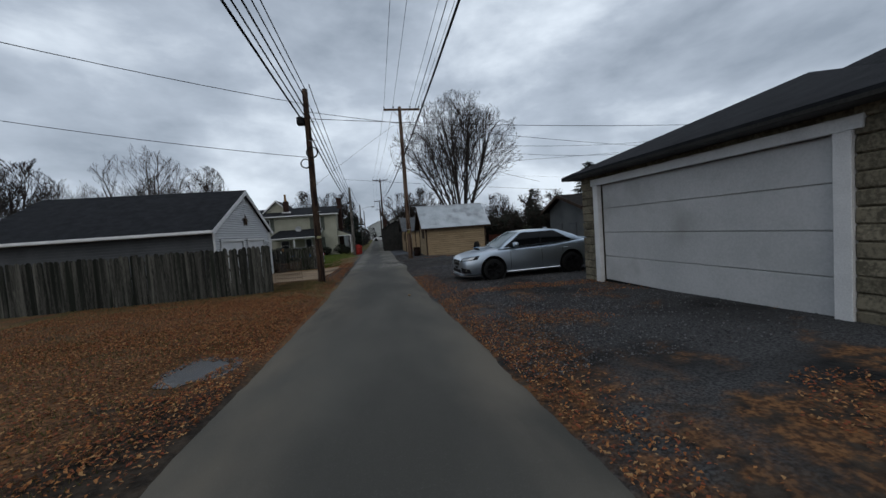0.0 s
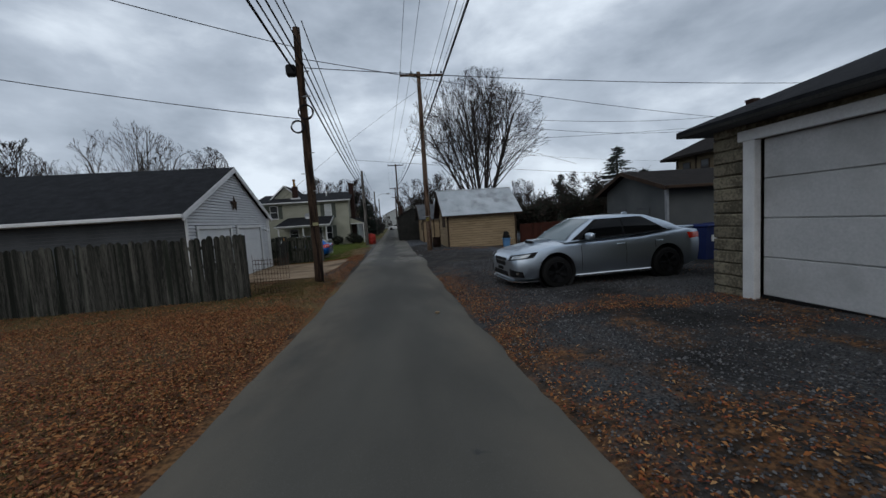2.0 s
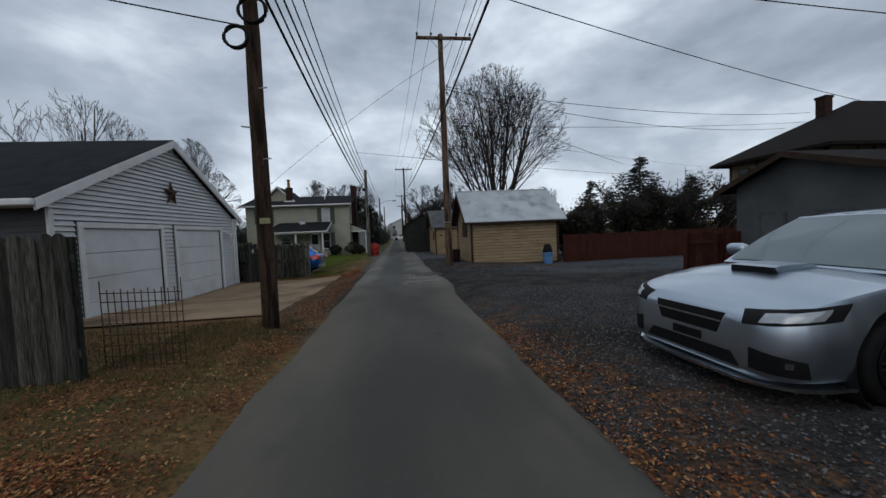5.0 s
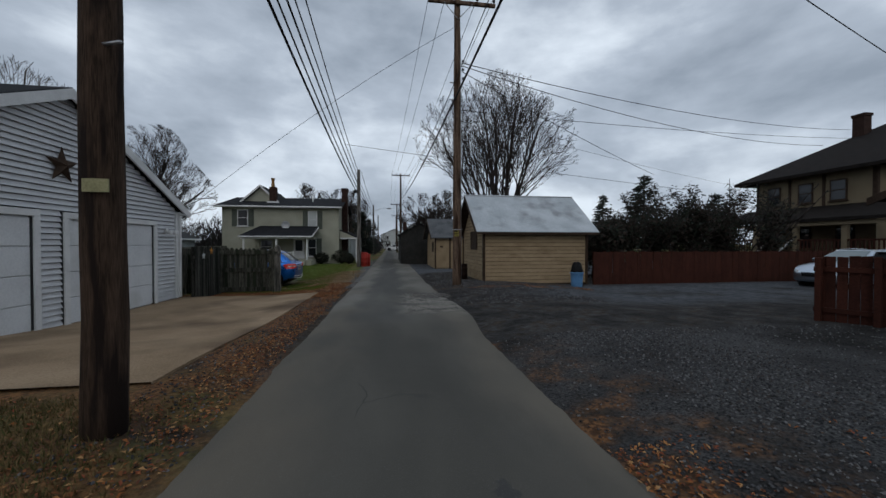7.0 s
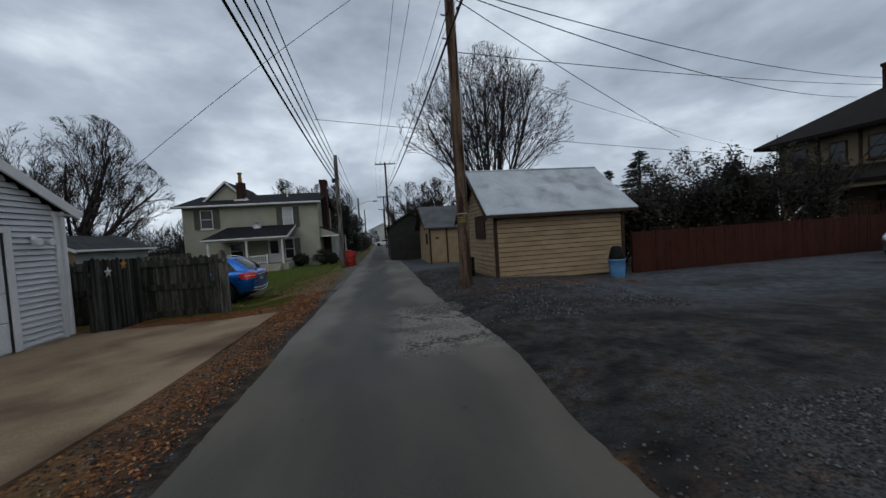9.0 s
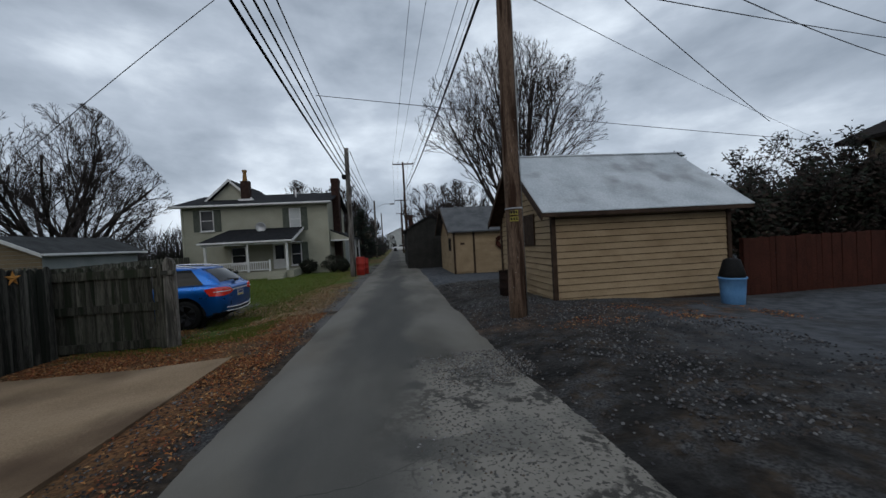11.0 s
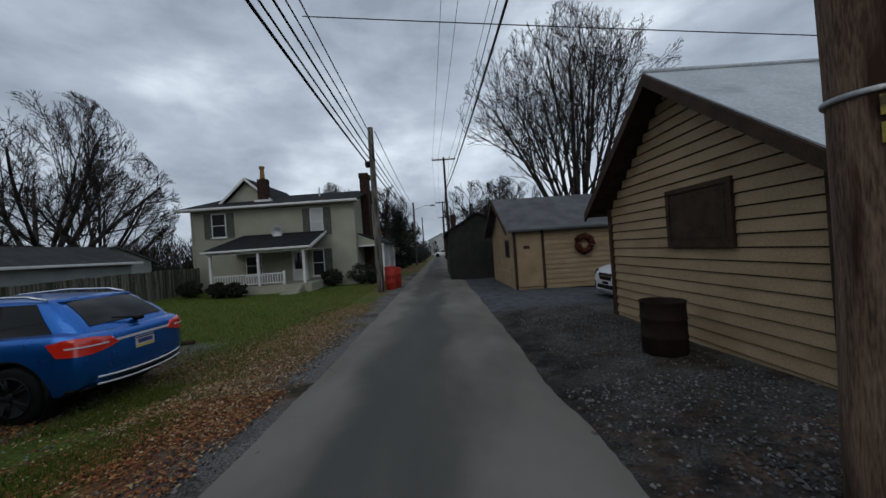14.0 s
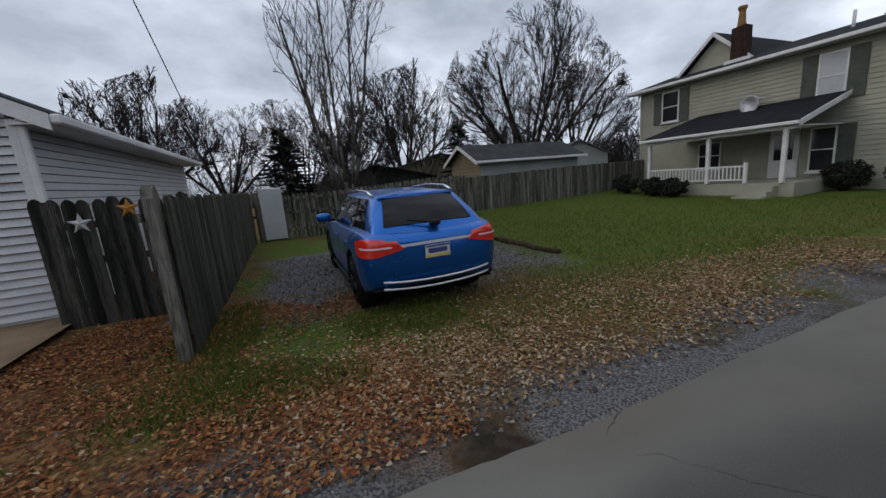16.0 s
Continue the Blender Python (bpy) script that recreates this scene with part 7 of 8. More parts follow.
    A0, A1 = (cowl[0], wb * 0.96, cowl[1] - 0.02), (rf[0], wt, rf[1])
    R1, R0 = (rr[0], wt * 0.97, rr[1]), (deck[0], wb * 0.90, deck[1] - 0.02)
    cab = bmesh.new()
    ws = patch([(A0[0], -A0[1], A0[2]), A0, A1, (A1[0], -A1[1], A1[2])], (0.08, 0, 0.03))
    rw = patch([R0, (R0[0], -R0[1], R0[2]), (R1[0], -R1[1], R1[2]), R1], (-0.08, 0, 0.02))
    sl = patch([A0, R0, R1, A1], (0, 0.035, 0.0))
    sr = patch([(R0[0], -R0[1], R0[2]), (A0[0], -A0[1], A0[2]), (A1[0], -A1[1], A1[2]), (R1[0], -R1[1], R1[2])], (0, -0.035, 0.0))
    rp_ = patch([A1, R1, (R1[0], -R1[1], R1[2]), (A1[0], -A1[1], A1[2])], (0, 0, top - max(rf[1], rr[1])))
    for at in (ws, rw, sl, sr, rp_):
        patch_mesh(cab, at, 0, 1, 0, 1, 0, 12, 6)
    bmesh.ops.remove_doubles(cab, verts=cab.verts[:], dist=0.06)
    bmesh.ops.recalc_face_normals(cab, faces=cab.faces[:])
    sharp = [e for e in cab.edges if len(e.link_faces) == 2 and e.calc_face_angle(0) > radians(24)]
    bmesh.ops.bevel(cab, geom=sharp, offset=0.055, segments=3, profile=0.5, affect="EDGES", clamp_overlap=True)
    sharpen(cab, 50)
    cabin = part("cabin", cab, body_paint, g, "", True)

    def pane(nm, at, u0, u1, v0, v1, m, out, uv=None, off=0.008):
        bm = patch_mesh(bmesh.new(), at, u0, u1, v0, v1, 0, 12, 6, uv)
        n = (at(0.51, 0.5) - at(0.5, 0.5)).cross(at(0.5, 0.51) - at(0.5, 0.5))
        s = 1 if n.dot(Vector(out)) > 0 else -1
        bmesh.ops.recalc_face_normals(bm, faces=bm.faces[:])
        for vert in bm.verts:
            vert.co += n.normalized() * s * off
        return part(nm, bm, m, cabin, "", True)

    pane("windscreen", ws, 0.05, 0.95, 0.05, 0.95, M_WSCREEN_SKY, (1, 0, 1))
    pane("rear_window", rw, 0.09, 0.91, 0.10 if kind == "sedan" else 0.2, 0.90, M_CGLASS, (-1, 0, 1))
    cuts = ((0.10, 0.47), (0.485, 0.85)) if kind == "sedan" else ((0.11, 0.42), (0.44, 0.68), (0.70, 0.90))
    for at, flip, out in ((sl, False, (0, 1, 0)), (sr, True, (0, -1, 0))):
        for i, (a, b) in enumerate(cuts):
            if flip:
                a, b = 1 - b, 1 - a
            pane("side_window", at, a, b, 0.07, 0.93, M_CGLASS, out)
        a, b = (0.03, 0.86) if kind == "sedan" else (0.05, 0.9)
        pane("pillar_trim", at, *((1 - b, 1 - a) if flip else (a, b)), 0.06, 0.94, M_TRIMB, out, off=0.005)
        pane("waist_strip", at, 0.10, 0.90, 0.015, 0.05, M_CHROME if kind == "hatch" else M_TRIMB, out, off=0.01)
    # mirrors, handles, door gaps, sills
    for s in (-1, 1):
        mx = cowl[0] - 0.45
        m_ = ellipsoid("mirror", (mx, s * 0.99, 1.06), (0.075, 0.125, 0.075), body_paint, g)
        boxpart("mirror_arm", (mx - 0.04, mx + 0.04, min(s * 0.8, s * 0.92), max(s * 0.8, s * 0.92), 0.985, 1.03), M_TRIMB, m_)
        for hx in ((2.15, 1.2) if kind == "sedan" else (2.05, 1.1)):
            boxpart("door_handle", (hx - 0.09, hx + 0.09, s * 0.885 - 0.018, s * 0.885 + 0.018, 0.825, 0.85), body_paint, g, bev=0.008)
        for dx in ((3.08, 2.02, 1.3) if kind == "sedan" else (3.0, 1.98, 1.2)):
            decal("door_gap", tree, body, (dx, 0), -90 * s, [(-0.005, 0.34), (0.005, 0.34), (0.005, 0.93), (-0.005, 0.93)], M_TRIMB, 0.002, 1, 8)
        boxpart("sill", (axles[0] + 0.42, axles[1] - 0.42, min(s * 0.84, s * 0.90), max(s * 0.84, s * 0.90), 0.19, 0.26), M_CHROME if kind == "sedan" else M_TRIMB, g, bev=0.02)
    if kind == "sedan":
        scoop = bmesh.new()
        prism(scoop, [(3.42, 0.975), (3.84, 0.93), (3.9, 0.985), (3.84, 1.0), (3.5, 1.005)], -0.21, 0.21)
        bmesh.ops.bevel(scoop, geom=scoop.edges[:], offset=0.012, segments=2, affect="EDGES")
        sc = part("hood_scoop", scoop, body_paint, g)
        boxpart("scoop_opening", (3.84, 3.912, -0.195, 0.195, 0.925, 0.985), M_TRIMB, sc)
        decal("grille", tree, g, (4.6, 0), 180, [(-0.3, 0.5), (0.3, 0.5), (0.37, 0.67), (-0.37, 0.67)], M_TRIMB, 0.006, 14, 5, "black mesh grille")
        decal("grille_bar", tree, g, (4.6, 0), 180, [(-0.36, 0.595), (0.36, 0.595), (0.36, 0.612), (-0.36, 0.612)], M_CHROME, 0.012, 12, 1)
        decal("lower_grille", tree, g, (4.6, 0), 180, [(-0.5, 0.28), (0.5, 0.28), (0.42, 0.38), (-0.42, 0.38)], M_TRIMB, 0.006, 14, 4)
        decal("plate_holder", tree, g, (4.6, 0), 180, [(-0.15, 0.40), (0.15, 0.40), (0.15, 0.47), (-0.15, 0.47)], M_TRIMB, 0.014, 6, 2)
        lip = bmesh.new()
        outline = [(4.05, 0.88), (4.3, 0.86), (4.45, 0.79), (4.56, 0.66), (4.63, 0.5), (4.645, 0.0)]
        ring = outline + [(px, -py) for px, py in outline[-2::-1]]
        vs = [[lip.verts.new((px, py, zz)) for px, py in ring] for zz in (0.175, 0.2)]
        lip.faces.new(vs[0][::-1])
        lip.faces.new(vs[1])
        for k in range(len(ring)):
            lip.faces.new([vs[0][k], vs[0][(k + 1) % len(ring)], vs[1][(k + 1) % len(ring)], vs[1][k]])
        bmesh.ops.recalc_face_normals(lip, faces=lip.faces[:])
        part("chin_lip", lip, M_CHROME, g)
        for s in (-1, 1):
            face = 180 + s * 40
            hl = decal("headlight", tree, g, (4.42, s * 0.68), face, [(0.24 * s, 0.625), (-0.3 * s, 0.685), (-0.36 * s, 0.80), (0.22 * s, 0.725)], M_TRIMB, 0.007, 14, 5, "dark swept-back headlight")
            decal("lens", tree, hl, (4.42, s * 0.68), face, [(0.14 * s, 0.655), (-0.2 * s, 0.695), (-0.25 * s, 0.765), (0.1 * s, 0.715)], M_CLEARL, 0.013, 10, 4)
            fg = decal("fog_bay", tree, g, (4.42, s * 0.68), face, [(0.2 * s, 0.30), (-0.14 * s, 0.27), (-0.12 * s, 0.40), (0.2 * s, 0.46)], M_TRIMB, 0.006, 10, 5)
            decal("fog_lamp", tree, fg, (4.42, s * 0.68), face, [(0.0, 0.345), (-0.045 * s, 0.345), (-0.045 * s, 0.39), (0.0, 0.39)], M_CHROME, 0.012, 4, 4)
            decal("tail_light", tree, g, (0.15, s * 0.72), s * -40, [(-0.3 * s, 0.85), (0.28 * s, 0.83), (0.3 * s, 0.97), (-0.28 * s, 0.95)], M_REDL, 0.01, 12, 5, "red wraparound tail light")
            lathe("exhaust", [(0.05, -0.1), (0.05, 0.05), (0.04, 0.05), (0.035, -0.08)], M_CHROME, g, at=(0.02, s * 0.5, 0.3), axis="x", sides=14)
        boxpart("boot_lip", (0.06, 0.3, -0.62, 0.62, 1.06, 1.10), body_paint, g, bev=0.015)
        ellipsoid("antenna_fin", (1.42, 0, 1.46), (0.08, 0.02, 0.05), body_paint, g)
    else:
        bump = bmesh.new()
        box(bump, -0.05, 0.42, -0.86, 0.86, 0.36, 0.66)
        bmesh.ops.bevel(bump, geom=bump.edges[:], offset=0.13, segments=4, affect="EDGES")
        for v in bump.verts:
            v.co.x += 0.16 * (abs(v.co.y) / 0.86) ** 3
        part("rear_bumper", bump, body_paint, g, "", True)
        clad = bmesh.new()
        box(clad, -0.03, 0.45, -0.84, 0.84, 0.27, 0.43)
        bmesh.ops.bevel(clad, geom=clad.edges[:], offset=0.06, segments=3, affect="EDGES")
        for v in clad.verts:
            v.co.x += 0.16 * (abs(v.co.y) / 0.84) ** 3
        part("lower_cladding", clad, M_TRIMB, g, "black plastic bumper cladding", True)
        for zz, xx in ((0.435, -0.055), (0.35, -0.045)):
            v, f = [], []
            ys = [-0.68 + 1.36 * k / 14 for k in range(15)]
            chain(v, f, [(xx + 0.16 * (abs(yy) / 0.86) ** 3, yy, zz + 0.03 * (abs(yy) / 0.68) ** 2) for yy in ys], [0.013] * 15, 6)
            mesh_part("chrome_trim", v, f, M_PALESHINE, g, "", True)
        decal("chrome_strip", tree, g, (0, 0), 0, [(-0.5, 0.845), (0.5, 0.845), (0.5, 0.876), (-0.5, 0.876)], M_PALESHINE, 0.012, 14, 1, "chrome strip across the tailgate")
        pl = boxpart("licence_plate", (-0.016, -0.004, -0.155, 0.155, 0.675, 0.825), M_PLATE, g, "licence plate with plain bars")
        boxpart("plate_band", (-0.02, -0.0165, -0.15, 0.15, 0.68, 0.712), M_PLATEY, pl)
        boxpart("plate_band", (-0.02, -0.0165, -0.15, 0.15, 0.80, 0.82), M_PLATEB, pl)
        boxpart("plate_bar", (-0.02, -0.0165, -0.12, 0.12, 0.73, 0.785), M_PLATEB, pl)
        for s in (-1, 1):
            tl = decal("tail_light", tree, g, (0.12, s * 0.72), s * -42, [(-0.31 * s, 0.83), (0.24 * s, 0.765), (0.31 * s, 0.925), (-0.24 * s, 0.915)], M_REDL, 0.02, 14, 8, "large red wraparound tail light", 0.075)
            decal("light_bar", tree, tl, (0.12, s * 0.72), s * -42, [(-0.2 * s, 0.853), (0.16 * s, 0.848), (0.17 * s, 0.866), (-0.2 * s, 0.87)], M_PALESHINE, 0.028, 10, 1)
            v, f = [], []
            pts = [(2.5, s * 0.55, 1.43), (2.3, s * 0.565, 1.475), (1.6, s * 0.57, 1.505), (0.95, s * 0.56, 1.48), (0.72, s * 0.55, 1.425)]
            chain(v, f, pts, [0.016] * 5, 8)
            mesh_part("roof_rail", v, f, M_CHROME, g, "bright roof rail", True)
            decal("headlight", tree, g, (4.25, s * 0.66), 180 + s * 40, [(0.2 * s, 0.60), (-0.28 * s, 0.66), (-0.32 * s, 0.77), (0.18 * s, 0.68)], M_CLEARL, 0.01, 10, 4)
        sp = bmesh.new()
        box(sp, 0.44, 0.9, -0.52, 0.52, 1.395, 1.435)
        bmesh.ops.bevel(sp, geom=sp.edges[:], offset=0.018, segments=2, affect="EDGES")
        for v in sp.verts:
            v.co.x += 0.14 * (abs(v.co.y) / 0.52) ** 2
            v.co.z += 0.05 * (v.co.x - 0.5) - 0.03 * (abs(v.co.y) / 0.52) ** 2
        part("spoiler", sp, body_paint, g, "", True)
        tubes("wiper", [((0.085, -0.05, 1.07), (0.16, 0.3, 1.13), 0.014, 0.01)], M_TRIMB, g, 6)
        ellipsoid("wiper_base", (0.085, -0.03, 1.07), (0.05, 0.07, 0.035), M_TRIMB, g)
        decal("grille", tree, g, (4.42, 0), 180, [(-0.38, 0.46), (0.38, 0.46), (0.42, 0.62), (-0.42, 0.62)], M_TRIMB, 0.006, 12, 4)
    return g


M_RIMDARK = paint("dark_rim", (0.004, 0.004, 0.0045), 0.6, 0.0, 0.0)
M_RIMDARK.node_tree.nodes["Principled BSDF"].inputs["Specular IOR Level"].default_value = 0.15
M_RIMSIL = paint("grey_rim", (0.012, 0.012, 0.0135), 0.5, 0.1, 0.0)
M_RIMSIL.node_tree.nodes["Principled BSDF"].inputs["Specular IOR Level"].default_value = 0.2
build_car("silver_sedan", "silver four-door sedan with hood scoop parked on gravel", "sedan", M_SILVER, 6.4, 9.98, 0.2, 182.0, M_RIMDARK)
build_car("blue_hatchback", "blue compact crossover parked in the gravel bay", "hatch", M_BLUE, -4.74, 26.36, -0.235, 180.0, M_RIMSIL)
build_car("white_car", "white car parked behind the tan shed", "sedan", M_WHITEP, 8.2, 30.4, -0.08, 180.0, M_RIMSIL)
build_car("silver_car", "pale car parked beside the red fence", "hatch", M_SILVER, 19.15, 21.7, ground_z(16.5, 21.7) - 0.06, 182.0, M_RIMSIL)
build_car("white_car", "white car parked across the far alley end", "sedan", M_WHITEP, 2.6, 100.0, -0.1, 170.0, M_RIMSIL)

# ---- loose cover on the ground ----
M_LEAF = island_mat("fallen_leaves", [(0.25, 0.09, 0.026), (0.16, 0.06, 0.022), (0.31, 0.14, 0.05), (0.11, 0.042, 0.02), (0.34, 0.19, 0.08), (0.20, 0.055, 0.024), (0.08, 0.04, 0.022)])
M_LEAFP = island_mat("pale_leaves", [(0.30, 0.22, 0.13), (0.20, 0.135, 0.07), (0.12, 0.07, 0.035), (0.38, 0.30, 0.20), (0.16, 0.10, 0.04), (0.24, 0.12, 0.05)])
M_GRAVEL = island_mat("gravel_stones", [(0.045, 0.045, 0.048), (0.075, 0.074, 0.078), (0.024, 0.024, 0.025), (0.14, 0.138, 0.138), (0.06, 0.05, 0.045), (0.03, 0.031, 0.034)])
M_BLADE = island_mat("grass_blades", [(0.046, 0.088, 0.008), (0.066, 0.112, 0.011), (0.095, 0.122, 0.018), (0.125, 0.115, 0.026)])
M_BLADED = island_mat("dry_grass_blades", [(0.13, 0.09, 0.035), (0.09, 0.075, 0.028), (0.06, 0.065, 0.02), (0.16, 0.115, 0.05)])


def in_puddle(x, y):
    return math.hypot((x + 2.98) / 0.5, (y - 3.25) / 0.6) < 0.62 + 0.3 * noise.noise((x * 3.1, y * 3.1, 6.0))


def surface_z(x, y):
    return ground_z(x, y) + 0.02 * noise.noise((x * 0.7, y * 0.7, 0))


def scatter_leaves(name, label, material, n, region, size, seed, dens):
    rng = random.Random(seed)
    x0, x1, y0, y1 = region
    v, f = [], []
    made = 0
    for _ in range(n * 4):
        if made >= n:
            break
        x, y = rng.uniform(x0, x1), rng.uniform(y0, y1)
        if rng.random() > dens(x, y):
            continue
        made += 1
        z = surface_z(x, y) + 0.012
        s = size * rng.uniform(0.55, 1.3)
        t = rng.uniform(0, 6.28)
        a = Vector((math.cos(t), math.sin(t), rng.uniform(-0.45, 0.45))) * s
        b = Vector((-math.sin(t), math.cos(t), rng.uniform(-0.5, 0.5))) * s * 0.55
        c = Vector((x, y, z + s * 0.25))
        up = Vector((0, 0, s * rng.uniform(0.1, 0.45)))
        k = len(v)
        v += [tuple(c - a), tuple(c + b + up), tuple(c + a), tuple(c - b + up)]
        f += [(k, k + 1, k + 2), (k, k + 2, k + 3)]
    ob = mesh_part(name, v, f, material)
    return tagged(ob, label, "leaves", kind="stuff")


def patchy(x, y, s, a, b):
    return smooth(a, b, noise.noise((x * s, y * s, 4.2)) + 0.5 * noise.noise((x * s * 3, y * s * 3, 1.7)))


scatter_leaves("fallen_leaves", "orange-brown fallen leaves on the dry verge turf", M_LEAF, 80000, (-9.5, -2.3, -1.0, 11.0), 0.0175, 1,
               lambda x, y: (0 if in_puddle(x, y) else 1) * (0.3 + 0.7 * max(smooth(3.6, 5.2, y), smooth(-3.2, -2.7, x))) * (0.12 + 0.25 * smooth(3.4, 4.6, y) + 0.63 * patchy(x, y, 0.5, -0.3, 0.3)) * (1 if x < -2.7 else 0.7) * (0.35 if y > 9.5 else 1) * min(1.0, 3.2 / max(abs(x + 0.7), 1)))
scatter_leaves("fallen_leaves", "rust-brown fallen leaves along the gravel edge", M_LEAF, 28000, (0.6, 7.5, -1.2, 12.5), 0.017, 2,
               lambda x, y: max(patchy(x, y, 0.55, 0.2, 0.5) * 0.6, 0.9 * (1 - smooth(0.75, 1.5, x)) * (0.4 + 0.6 * patchy(x, y, 0.4, -0.3, 0.3)), 0.8 * (1 - smooth(0.15, 0.5, abs(y - 7.3 + 0.12 * x))) * smooth(0.9, 1.5, x)) * (0.12 if y > 8.1 and x > 1.3 else 1))
scatter_leaves("fallen_leaves", "brown fallen leaves drifted before the tan shed", M_LEAF, 1500, (1.2, 6.2, 21.2, 24.0), 0.02, 33,
               lambda x, y: (1 - smooth(0.3, 1.0, abs(y - 22.4))) * patchy(x, y, 0.9, -0.1, 0.3))
scatter_leaves("fallen_leaves", "red-brown fallen leaves along the driveway strip", M_LEAF, 5200, (-4.6, -2.32, 11.0, 23.0), 0.018, 3,
               lambda x, y: 0.15 + 0.85 * (1 - smooth(0.1, 0.35, abs(x + 2.55))) if x > -3.15 or y < 13.7 else 0.0)
scatter_leaves("fallen_leaves", "brown and tan fallen leaves before the fence and parking bay", M_LEAFP, 11000, (-8.0, -2.4, 21.0, 33.0), 0.021, 4,
               lambda x, y: (0.15 + 0.85 * smooth(23.8, 25.6, y)) * (0.2 + 0.8 * patchy(x, y, 0.6, -0.3, 0.3)) * (1 - 0.8 * smooth(27.5, 30, y) * smooth(3.5, 4.5, -x)) * (0 if (x < -5.0 and y > 24.2) else 1))
scatter_leaves("fallen_leaves", "orange leaves drifted against the fence corner", M_LEAF, 24000, (-6.6, -2.45, 20.9, 25.6), 0.019, 5,
               lambda x, y: (0.1 + 0.9 * patchy(x, y, 0.8, -0.25, 0.25)) * (1 if y > 22.0 or x > -3.2 else 0.25) * (1 - 0.75 * smooth(23.5, 24.1, y) * smooth(-5.6, -5.2, x) * (1 - smooth(-4.0, -3.5, x))))


scatter_leaves("fallen_leaves", "pale tan leaf litter between the lawn and the road edge", M_LEAFP, 16000, (-4.9, -2.6, 24.6, 32.0), 0.019, 6,
               lambda x, y: (1 - smooth(0.3, 1.1, abs(x + 3.4 + 0.25 * math.sin(y * 0.9)))) * (0.35 + 0.65 * patchy(x, y, 0.9, -0.25, 0.25)))


M_GRAVELP = island_mat("pale_gravel_stones", [(0.08, 0.078, 0.077), (0.13, 0.127, 0.125), (0.04, 0.038, 0.037), (0.20, 0.196, 0.19), (0.09, 0.07, 0.055)])


def scatter_stones(name, label, n, region, size, seed, dens, material=M_GRAVEL, height=surface_z):
    rng = random.Random(seed)
    x0, x1, y0, y1 = region
    v, f = [], []
    made = 0
    for _ in range(n * 4):
        if made >= n:
            break
        x, y = rng.uniform(x0, x1), rng.uniform(y0, y1)
        if rng.random() > dens(x, y):
            continue
        made += 1
        z = height(x, y)
        s = size * rng.uniform(0.5, 1.5)
        t = rng.uniform(0, 6.28)
        c, sn = math.cos(t), math.sin(t)
        k = len(v)
        for px, py, pz in ((1, 0, 0.1), (0, 0.8, 0.1), (-1, 0, 0), (0, -0.8, 0), (0.1, 0.1, 0.75), (0, 0, -0.6)):
            px, py, pz = px * rng.uniform(0.7, 1.1), py * rng.uniform(0.7, 1.1), pz * rng.uniform(0.7, 1.1)
            v.append((x + s * (px * c - py * sn), y + s * (px * sn + py * c), z + s * pz + 0.004))
        f += [(k, k + 1, k + 4), (k + 1, k + 2, k + 4), (k + 2, k + 3, k + 4), (k + 3, k, k + 4), (k + 1, k, k + 5), (k + 2, k + 1, k + 5), (k + 3, k + 2, k + 5), (k, k + 3, k + 5)]
    ob = mesh_part(name, v, f, material)
    return tagged(ob, label, "gravel", kind="stuff")


scatter_stones("gravel", "loose blue-grey gravel on the lot beside the alley", 45000, (0.65, 7.5, 1.5, 15.5), 0.013, 7, lambda x, y: (0.2 + 0.8 * patchy(x, y, 0.45, -0.3, 0.3)) * min(1, 2.5 / max(x, 1)))
scatter_stones("gravel", "loose dark gravel round the pole and shed", 6000, (0.65, 4.5, 18.5, 25.0), 0.018, 8, lambda x, y: 0.15 + 0.85 * patchy(x, y, 0.7, -0.1, 0.4))
def road_z(x, y):
    u = (x + 2.38) / 3.1 * 2 - 1
    return float(np.interp(y, ROAD_Y, ROAD_Z)) + 0.018 + 0.025 * max(1 - u * u, 0.0)


scatter_stones("gravel", "loose crumbs of broken asphalt on the alley", 2600, (-0.6, 0.85, 17.6, 21.2), 0.012, 31, lambda x, y: patchy(x, y, 1.1, 0.0, 0.4) * smooth(-0.7, 0.2, x), M_GRAVELP, road_z)
scatter_stones("gravel", "loose grey gravel on the drive beside the shed", 6000, (0.9, 2.6, 22.5, 29.5), 0.013, 32, lambda x, y: 0.3 + 0.7 * patchy(x, y, 0.8, -0.3, 0.3))
scatter_stones("gravel", "loose grit along the crumbled alley edges", 3000, (-3.1, -2.3, 12.5, 24.0), 0.014, 21, lambda x, y: 0.9)
scatter_stones("gravel", "loose grey gravel in the parking bay and road edge", 9000, (-9.8, -2.4, 23.0, 30.0), 0.018, 9, lambda x, y: (1.0 if x > -2.85 else (0.35 if y > 25 else 0.0)) if x > -3.4 and y < 29 else (0.7 if x < -5.2 and 24.3 < y < 29.2 else 0.06), M_GRAVELP)


